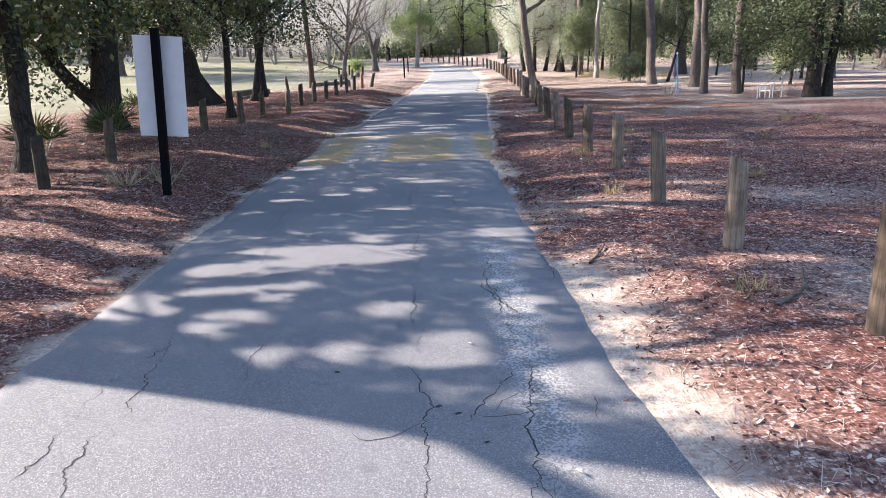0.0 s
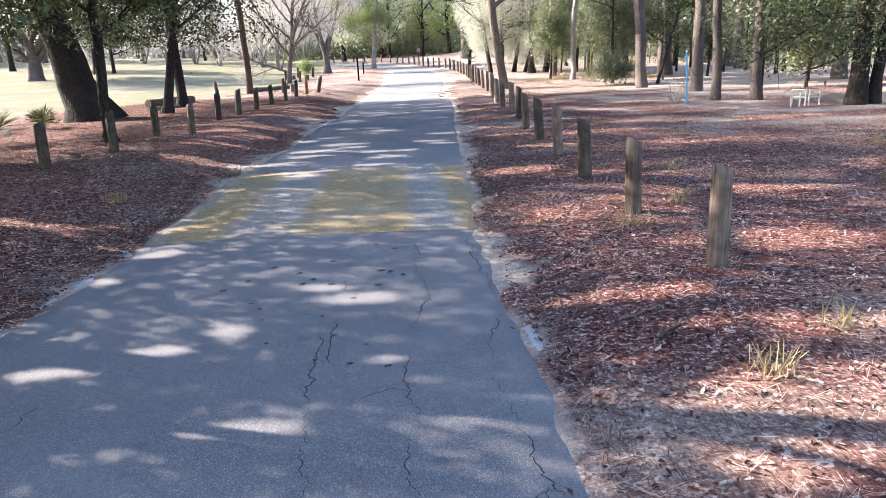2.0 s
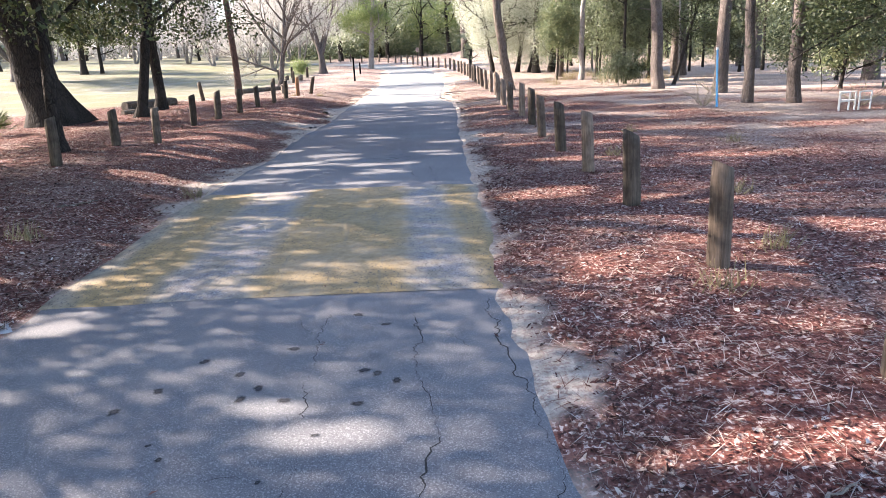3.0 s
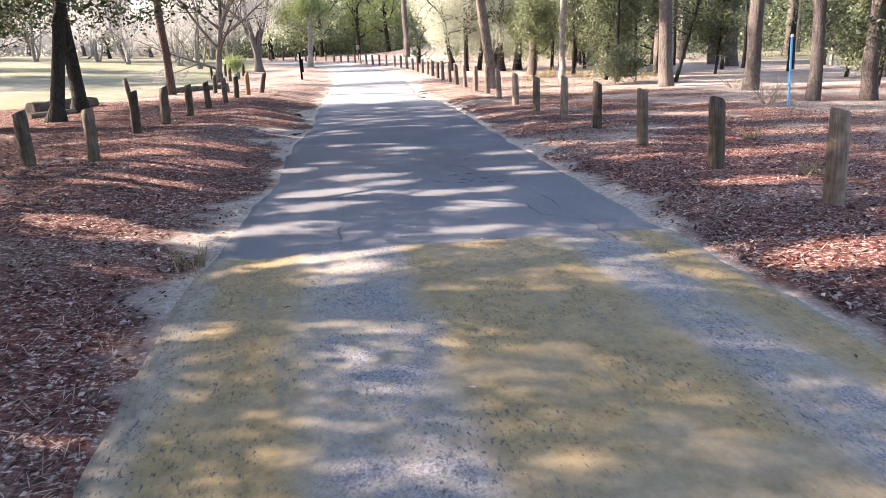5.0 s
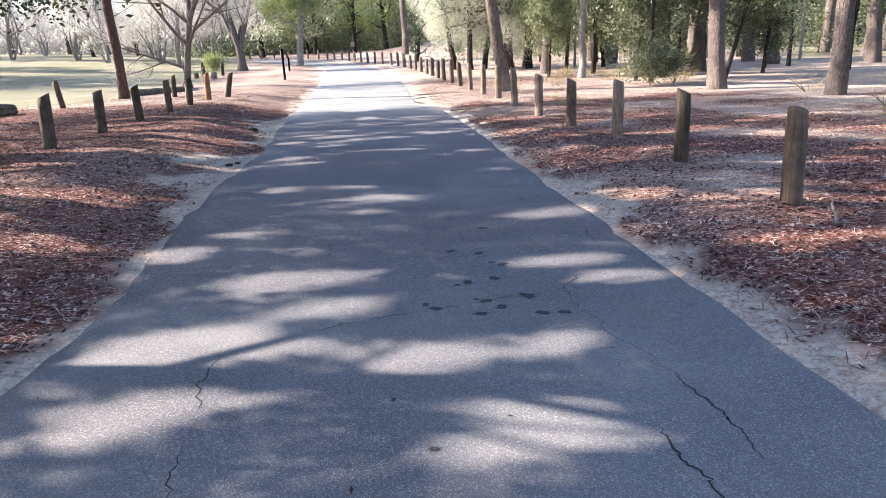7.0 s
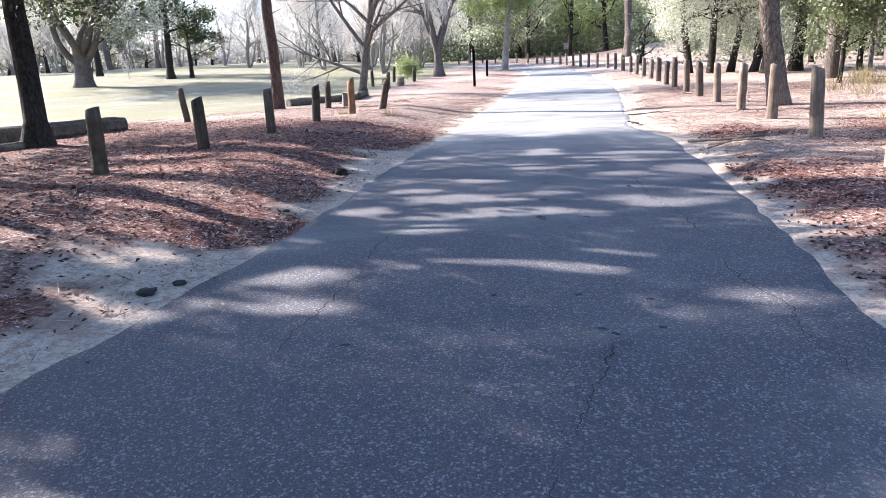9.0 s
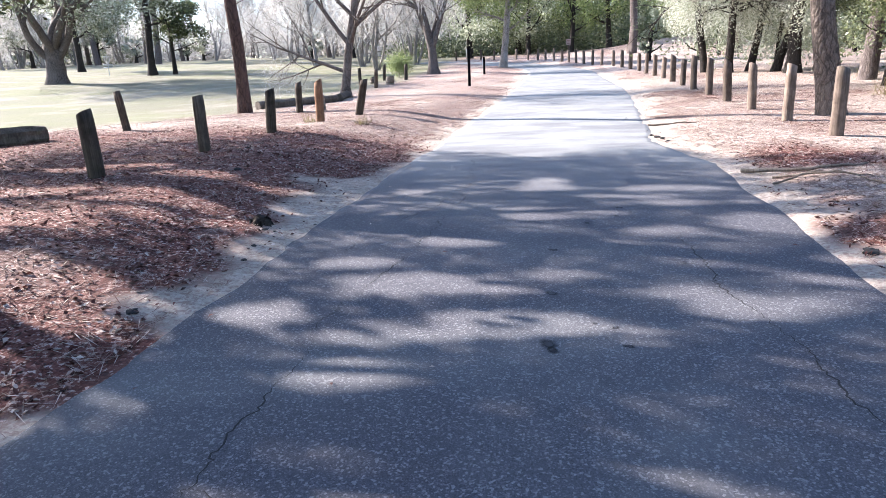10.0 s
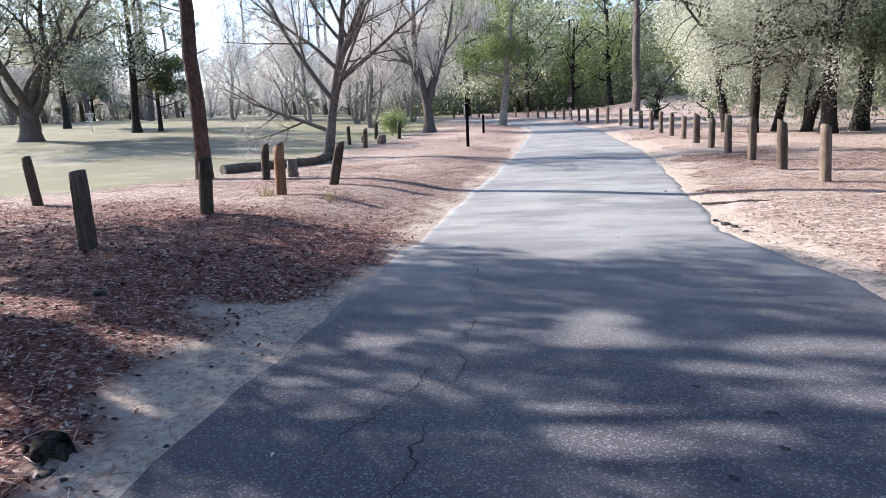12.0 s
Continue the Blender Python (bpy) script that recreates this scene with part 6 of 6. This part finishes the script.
for i, (x, y, a) in enumerate(((11.0, 22.0, 20), (11.25, 22.25, -50), (11.6, 22.1, 10))):
    rail_frame(x, y, a)


def disc_basket(x, y):
    s = thing("disc_basket", "steel pole with a hanging chain basket on the lawn", "basket")
    s.matrix_basis = pose(x, y, ground_at(x, y))
    bm = bmesh.new()
    bmesh.ops.create_cone(bm, cap_ends=True, segments=10, radius1=0.03, radius2=0.03, depth=1.75, matrix=pose(0, 0, 0.72))
    part("pole", bm, STEEL, s)
    for h, r, nm in ((0.62, 0.33, "hoop"), (0.82, 0.33, "hoop"), (1.42, 0.28, "hoop")):
        bm = bmesh.new()
        bmesh.ops.create_cone(bm, cap_ends=False, segments=20, radius1=r, radius2=r, depth=0.06, matrix=pose(0, 0, h))
        bmesh.ops.solidify(bm, geom=bm.faces[:], thickness=0.02)
        part(nm, bm, STEEL, s)
    for k in range(12):
        a = k * math.pi / 6
        bm = bmesh.new()
        box(bm, (0.012, 0.012, 0.6), (0.17 * math.cos(a), 0.17 * math.sin(a), 1.12), 0, pose(0, 0, 0, 0, 0, math.degrees(a)) @ pose(0, 0, 0, 0, 18, 0))
        part("chain", bm, STEEL, s)


disc_basket(-33.5, 71.0)


# ---- logs, stumps, sticks ----
def log_mesh(L, r, seed, sides=14):
    w = Wood(seed)
    n = 10
    pts = np.stack([np.linspace(-L / 2, L / 2, n), 0.05 * np.cumsum(w.rng.normal(0, 1, n)) * r, np.zeros(n)], 1)
    w.limb(pts, r * np.linspace(1.05, 0.9, n) * (1 + 0.05 * w.rng.randn(n)), sides, 0.05)
    V = np.concatenate(w.V)
    F = [tuple(int(i) for i in f) for f in np.concatenate(w.F)]
    F += [tuple(range(sides)), tuple(range((n - 1) * sides, n * sides))]
    me = bpy.data.meshes.new("log")
    me.from_pydata([tuple(v) for v in V], [], F)
    return me


def log(a, b, r, seed, label):
    a, b = Vector((*a, ground_at(*a) + r * 0.75)), Vector((*b, ground_at(*b) + r * 0.75))
    ob = new("fallen_log", log_mesh((b - a).length, r, seed))
    ob.data.materials.append(LOG_WOOD)
    ob.matrix_basis = Matrix.Translation((a + b) / 2) @ (b - a).to_track_quat("X", "Z").to_matrix().to_4x4()
    return tagged(ob, label, "log", "logs along the lawn")


log((-10.4, 32.6), (-9.35, 35.2), 0.19, 301, "thick dark log lying at the edge of the lawn")
log((-8.3, 42.5), (-6.6, 44.9), 0.15, 302, "long dark log lying between posts and lawn")
log((-6.55, 45.0), (-6.9, 47.3), 0.15, 303, "pale sunlit log lying at a bare tree")
log((-9.5, 30.2), (-8.6, 32.0), 0.09, 304, "dark log lying behind slim oaks")


def stump(x, y, r, h, seed):
    ob = new("stump", log_mesh(h, r, seed))
    ob.data.materials.append(LOG_WOOD)
    ob.matrix_basis = pose(x, y, ground_at(x, y) + h * 0.35, 0, -90, seed * 40)
    return tagged(ob, "short cut log standing near the posts", "stump", "stumps by the lawn")


stump(-5.75, 40.9, 0.13, 0.5, 311)
stump(-6.7, 53.5, 0.2, 0.45, 312)
stump(-7.9, 55.0, 0.15, 0.4, 313)


def stick(pts, r, seed, label="fallen bare stick on the ground"):
    w = Wood(seed)
    P = np.array([(x, y, ground_at(x, y) + 0.02 + dz) for x, y, dz in pts])
    t = np.linspace(0, len(P) - 1, 12)
    Q = np.stack([np.interp(t, np.arange(len(P)), P[:, i]) for i in range(3)], 1) + w.rng.normal(0, 0.008, (12, 3))
    w.limb(Q, r * np.linspace(1, 0.5, 12), 6, 0.08)
    ob = new("stick", w.mesh("stick"))
    ob.data.materials.append(LOG_WOOD)
    return tagged(ob, label, "stick", "sticks on the ground")


stick([(2.35, 31.6, 0.02), (2.9, 31.35, 0.03), (3.6, 31.5, 0.02)], 0.025, 321)
stick([(2.55, 31.2, 0.01), (3.1, 30.9, 0.06), (3.3, 30.5, 0.0)], 0.014, 322)
stick([(2.45, 30.9, 0.0), (2.9, 31.1, 0.05), (3.4, 30.8, 0.0)], 0.012, 323)
stick([(2.35, 4.3, 0.0), (2.7, 4.55, 0.02), (2.85, 4.9, 0.03)], 0.02, 324)
stick([(1.75, 8.75, 0.0), (2.0, 8.95, 0.01)], 0.014, 325)
stick([(1.6, 9.1, 0.0), (1.95, 9.2, 0.02)], 0.012, 326)
stick([(3.0, 19.6, 0.0), (3.3, 20.0, 0.08)], 0.016, 327)
stick([(1.3, 5.6, 0.0), (1.55, 6.05, 0.02)], 0.016, 328)
stick([(-4.2, 15.2, 0.0), (-3.9, 15.6, 0.02)], 0.014, 329)
stick([(2.15, 36.6, 0.0), (2.7, 36.5, 0.01), (3.0, 36.45, 0.0)], 0.02, 330)


def cut_stub(x, y):
    """The rotten dark stub at the lane's edge, with the ends of its roots."""
    z = ground_at(x, y)
    s = thing("rotten_stub", "rotten dark stub in sandy rubble at the road edge", "stump")
    w = Wood(341)
    w.limb([(x, y, z - 0.06), (x, y, z + 0.04), (x + 0.02, y, z + 0.07), (x + 0.02, y, z + 0.075), (x + 0.02, y, z + 0.02)], [0.10, 0.085, 0.07, 0.05, 0.001], 16, 0.28)
    child("stub", w.mesh("stub"), OAK_BARK, s)
    for k in range(4):
        a = k * 1.6 + 0.3
        w = Wood(342 + k)
        L = 0.11 + 0.05 * w.rng.rand()
        w.limb([(x + 0.08 * math.cos(a), y + 0.08 * math.sin(a), z + 0.05), (x + L * 0.7 * math.cos(a + 0.2), y + L * 0.7 * math.sin(a + 0.2), z + 0.035), (x + L * math.cos(a), y + L * math.sin(a), z - 0.01)], [0.02, 0.014, 0.006], 6, 0.15)
        child("root", w.mesh("root"), OAK_BARK, s)


cut_stub(-2.4, 29.45)


def stones(spots, seed):
    rng = np.random.RandomState(seed)
    for x, y, r in spots:
        bm = bmesh.new()
        bmesh.ops.create_icosphere(bm, subdivisions=2, radius=r * 0.7)
        for v in bm.verts:
            v.co *= rng.uniform(0.62, 1.1)
            v.co.z *= 0.45
        me = bpy.data.meshes.new("lump")
        bm.to_mesh(me)
        bm.free()
        me.materials.append(CRACK)
        ob = new("asphalt_lump", me)
        ob.matrix_basis = pose(x, y, ground_at(x, y) + r * 0.2, 0, 0, rng.uniform(0, 360))
        tagged(ob, "broken dark asphalt lump at the crumbling edge", "rubble", "lumps of broken asphalt")


stones([(-2.3, 29.3, 0.05), (-2.2, 28.85, 0.045), (-2.55, 28.7, 0.03), (-2.12, 28.5, 0.04), (-2.35, 25.2, 0.1), (-2.25, 25.4, 0.07), (-2.3, 27.4, 0.06), (2.05, 35.1, 0.09), (2.1, 34.9, 0.07), (2.13, 34.6, 0.06),
        (2.0, 35.35, 0.06), (2.3, 28.6, 0.09), (-3.2, 6.1, 0.05), (1.95, 38.2, 0.05), (-4.1, 32.9, 0.07), (-3.5, 31.3, 0.08), (2.5, 22.0, 0.06)], 351)


rub = np.random.RandomState(8)
stones([(-2.34 + 0.16 * rub.randn(), 29.45 + 0.25 * rub.randn(), 0.018 + 0.022 * rub.rand()) for _ in range(20)], 352)


# ---- palmettos, saplings, tufts ----
def palmetto(x, y, seed, label, fans=11, size=0.62):
    rng = np.random.RandomState(seed)
    z = ground_at(x, y)
    s = thing("palmetto", label, "palmetto", "palmettos")
    for k in range(fans):
        az, el = k * 2.4 + rng.rand(), rng.uniform(0.5, 1.35)
        d = np.array((math.cos(az) * math.cos(el), math.sin(az) * math.cos(el), math.sin(el)))
        stalk = size * rng.uniform(0.5, 1.0)
        hub = np.array((x, y, z)) + d * stalk
        side = np.cross(d, (0, 0, 1))
        side /= np.linalg.norm(side)
        upv = np.cross(side, d)
        V, F = [], []
        for j in range(15):
            a = (j - 7) * 0.19
            ray = d * math.cos(a) + side * math.sin(a) + upv * 0.12 * rng.randn()
            L = size * (0.95 - 0.02 * abs(j - 7)) * rng.uniform(0.85, 1.1)
            tip = hub + ray * L + np.array((0, 0, -0.1 * L))
            wv = np.cross(ray, upv) * 0.017
            k0 = len(V)
            V += [hub, hub + ray * L * 0.5 + wv, tip, hub + ray * L * 0.5 - wv]
            F.append((k0, k0 + 1, k0 + 2, k0 + 3))
        k0 = len(V)
        base, wv = np.array((x, y, z - 0.03)), side * 0.008
        V += [base - wv, base + wv, hub + wv, hub - wv]
        F.append((k0, k0 + 1, k0 + 2, k0 + 3))
        child("fan_leaf", mesh_of("fan", V, F), OAK_LEAF, s)


palmetto(-8.0, 12.6, 361, "dark green fan palmetto under oaks", 12, 0.6)
palmetto(-7.6, 14.6, 362, "dark green fan palmetto under oaks", 11, 0.7)
palmetto(-9.6, 20.5, 363, "dark fan palmetto beside the leaning oak", 10, 0.7)
palmetto(-10.4, 24.6, 364, "fan palmetto before a flared oak", 9, 0.45)
palmetto(11.2, 36.0, 365, "dark green fan palmetto among the pines", 12, 0.8)
palmetto(10.7, 36.6, 366, "dark green fan palmetto among the pines", 10, 0.7)


def tuft(x, y, rng, n, size):
    z = ground_at(x, y)
    c = np.stack([x + rng.normal(0, size * 0.4, n), y + rng.normal(0, size * 0.4, n), np.full(n, z)], 1)
    d = np.stack([rng.normal(0, 0.5, n), rng.normal(0, 0.5, n), np.ones(n)], 1)
    d /= np.linalg.norm(d, axis=1)[:, None]
    L = (size * rng.uniform(0.5, 1.3, n))[:, None]
    a = rng.rand(n) * 6.28
    s = np.stack([np.cos(a), np.sin(a), 0 * a], 1) * 0.006
    return np.stack([c - s, c + s, c + d * L + s * 0.3, c + d * L - s * 0.3], 1)


TUFTS = [(2.95, 8.7), (4.4, 8.9), (2.5, 11.4), (3.4, 12.2), (6.4, 12.6), (2.2, 8.2), (2.9, 3.9), (4.2, 14.3), (8.4, 15.5), (8.9, 15.1), (2.3, 4.6), (-2.9, 16.4), (3.7, 17.4), (5.0, 20.2), (-4.6, 37.0), (-3.4, 36.5), (5.5, 30.6), (5.2, 31.2), (5.7, 33.0), (-3.9, 13.9), (6.2, 18.1)]
tr = np.random.RandomState(400)
V = [tuft(x, y, tr, 45, 0.2) for x, y in TUFTS]
ob = new("grass_tufts", leaf_mesh("grass_tufts", np.concatenate(V)))
ob.data.materials.append(DRY_GRASS)
tagged(ob, "thin dry grass tufts among fallen leaves", "grass", kind="stuff")
V = [tuft(7.5 + 6.5 * tr.rand(), 36 + 10 * tr.rand(), tr, 60, 0.42) for _ in range(26)]
ob = new("tall_grass", leaf_mesh("tall_grass", np.concatenate(V)))
ob.data.materials.append(DRY_GRASS)
tagged(ob, "tall straw-coloured grass behind the posts", "grass", kind="stuff")


def dry_shrub(x, y, seed, size=0.55):
    """A small dead shrub of pale brittle twigs."""
    w = Wood(seed)
    z = ground_at(x, y)
    for k in range(11):
        a = k * 2.4
        w.grow((x + 0.05 * math.cos(a), y + 0.05 * math.sin(a), z - 0.02), (math.cos(a), math.sin(a), 0.9 + 0.5 * w.rng.rand()), size * w.rng.uniform(0.6, 1.1), 0.011, 1, (5,), 35, 0.5, 0.16, 0.0, 4)
    ob = new("dry_shrub", w.mesh("dry_shrub"))
    ob.data.materials.append(BLEACHED_GRASS)
    tagged(ob, "dead shrub of pale brittle twigs in leaf litter", "shrub", "dead shrubs")


for k, (x, y) in enumerate(((-4.75, 9.25), (-4.3, 9.6), (12.3, 23.2), (8.9, 24.9), (11.9, 30.5))):
    dry_shrub(x, y, 470 + k, 0.5 if k < 2 else 0.9)


# ---- fallen leaves and pine straw ----
def lie(rng, n, length, aspect, tilt, x, y, lift):
    z = land(x, y) + bumps(x, y) + 0.015 + lift
    a = rng.rand(n) * 6.28
    t = rng.normal(0, tilt, n)
    d = np.stack([np.cos(a), np.sin(a), t], 1)
    s = np.stack([-np.sin(a), np.cos(a), rng.normal(0, tilt, n)], 1)
    L = (length * rng.uniform(0.5, 1.3, n))[:, None]
    W = L * aspect * 0.5
    c = np.stack([x, y, z], 1)
    up = np.array((0, 0, 1.0))
    return np.stack([c - d * L * 0.5, c + s * W + up * W * 0.5, c + d * L * 0.5, c - s * W + up * W * 0.5], 1)


def folded_leaves(name, V):
    """Leaves creased along the midrib: two faces each."""
    n = len(V)
    mid = V[:, [0, 2]].mean(1) - np.array((0, 0, 0.006))
    P = np.concatenate([V, mid[:, None]], 1).reshape(-1, 3)
    k = np.arange(n) * 5
    F = np.concatenate([np.stack([k, k + 1, k + 2, k + 4], 1), np.stack([k, k + 4, k + 2, k + 3], 1)])
    return mesh_of(name, P, F)


def lobed_leaves(name, rng, V):
    """Leaves near the lane: a wavy outline of eight corners, creased along the midrib and curled."""
    n = len(V)
    base, right, tip, left = V[:, 0], V[:, 1], V[:, 2], V[:, 3]
    d, c = tip - base, (base + tip) / 2
    up = np.array((0, 0, 1.0))
    L = np.linalg.norm(d, axis=1)[:, None]
    rows = [base]
    for side in (right, left):
        out = side - c
        for f, k in ((0.28, 0.75), (0.5, 1.0), (0.78, 0.6)):
            kk = k * rng.uniform(0.6, 1.2, (n, 1))
            rows.append(base + d * (f + rng.uniform(-0.05, 0.05, (n, 1))) + out * kk)
    rows.append(tip + up * L * rng.uniform(-0.05, 0.3, (n, 1)))
    for f in (0.3, 0.7):
        rows.append(base + d * f - up * 0.004)
    P = np.stack(rows, 1)
    k = np.arange(n)[:, None] * 10
    faces = [k + np.array(q)[None, :] for q in ((0, 1, 2, 8), (8, 2, 3, 9), (9, 3, 7, 9), (0, 8, 5, 4), (8, 9, 6, 5))]
    del faces[2]
    F4 = np.concatenate(faces)
    F3 = np.concatenate([k + np.array((9, 3, 7))[None, :], k + np.array((9, 7, 6))[None, :]])
    tri = np.concatenate([F4[:, [0, 1, 2]], F4[:, [0, 2, 3]], F3])
    return mesh_of(name, P.reshape(-1, 3), tri)


def strewn_spots(rng, n, far):
    y = 1.0 + (far - 1.0) * rng.rand(n) ** 1.15
    side = rng.rand(n) < 0.5
    out = rng.rand(n) ** 1.4
    x = np.where(side, road_right(y) - 0.05 + out * 8.5, road_left(y) + 0.05 - out * 10.5)
    lawn, sand, pale = cover(x, y)
    thick = 0.55 + 0.45 * vnoise(x * 1.3, y * 1.3, 21)
    keep = rng.rand(n) < np.clip((1 - lawn) * (1 - 0.96 * sand) * (0.35 + thick), 0, 1)
    return x[keep], y[keep]


lr = np.random.RandomState(77)
x, y = strewn_spots(lr, 190000, 56)
V = lie(lr, len(x), np.where(y < 13, 0.042, 0.044), 0.46, 0.38, x, y, 0.012 * lr.rand(len(x)))
# These leaves take the paler colour that stands for sunlight.
sunlit_pale = cover(x, y)[2] > 0.35 + 0.3 * lr.rand(len(x))
V[sunlit_pale] = V[sunlit_pale].mean(1)[:, None] + 0.68 * (V[sunlit_pale] - V[sunlit_pale].mean(1)[:, None])
sparse = (y > 8) | (lr.rand(len(x)) < 0.5)
x, y, V, sunlit_pale = x[sparse], y[sparse], V[sparse], sunlit_pale[sparse]
close = (y < 13) & (x > -6.5) & (x < 5.5) & ~sunlit_pale
ob = new("leaf_litter", lobed_leaves("leaf_litter", lr, V[close]))
ob.data.materials.append(LITTER)
tagged(ob, "curled lobed brown leaves thick on red mulch", "leaf litter", kind="stuff")
for mask, mat, lab in ((~sunlit_pale & ~close, LITTER, "curled brown and tan fallen leaves strewn over the ground"), (sunlit_pale, PALE_LITTER, "pale fallen leaves, coloured as sunlit, strewn over open ground")):
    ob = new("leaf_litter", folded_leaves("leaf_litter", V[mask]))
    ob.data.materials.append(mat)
    tagged(ob, lab, "leaf litter", kind="stuff")
x, y = strewn_spots(lr, 240000, 44)
V = lie(lr, len(x), 0.2, np.interp(y, (3, 12), (0.017, 0.028))[:, None], 0.10, x, y, 0.012 * lr.rand(len(x)))
ob = new("pine_straw", leaf_mesh("pine_straw", V))
ob.data.materials.append(STRAW)
tagged(ob, "reddish pine needles lying thick beside the lane", "pine straw", kind="stuff")
x = lr.uniform(-2.6, 2.0, 500)
y = lr.uniform(1.5, 36, 500)
ok = on_road(x, y, -0.1) & (lr.rand(500) < 0.15 + 0.8 * (np.minimum(x - road_left(y), road_right(y) - x) < 0.4))
V = lie(lr, int(ok.sum()), 0.045, 0.42, 0.1, x[ok], y[ok], 0.012)
ob = new("road_leaves", leaf_mesh("road_leaves", V))
ob.data.materials.append(LITTER)
tagged(ob, "few dry leaves blown onto the lane", "leaf litter", kind="stuff")
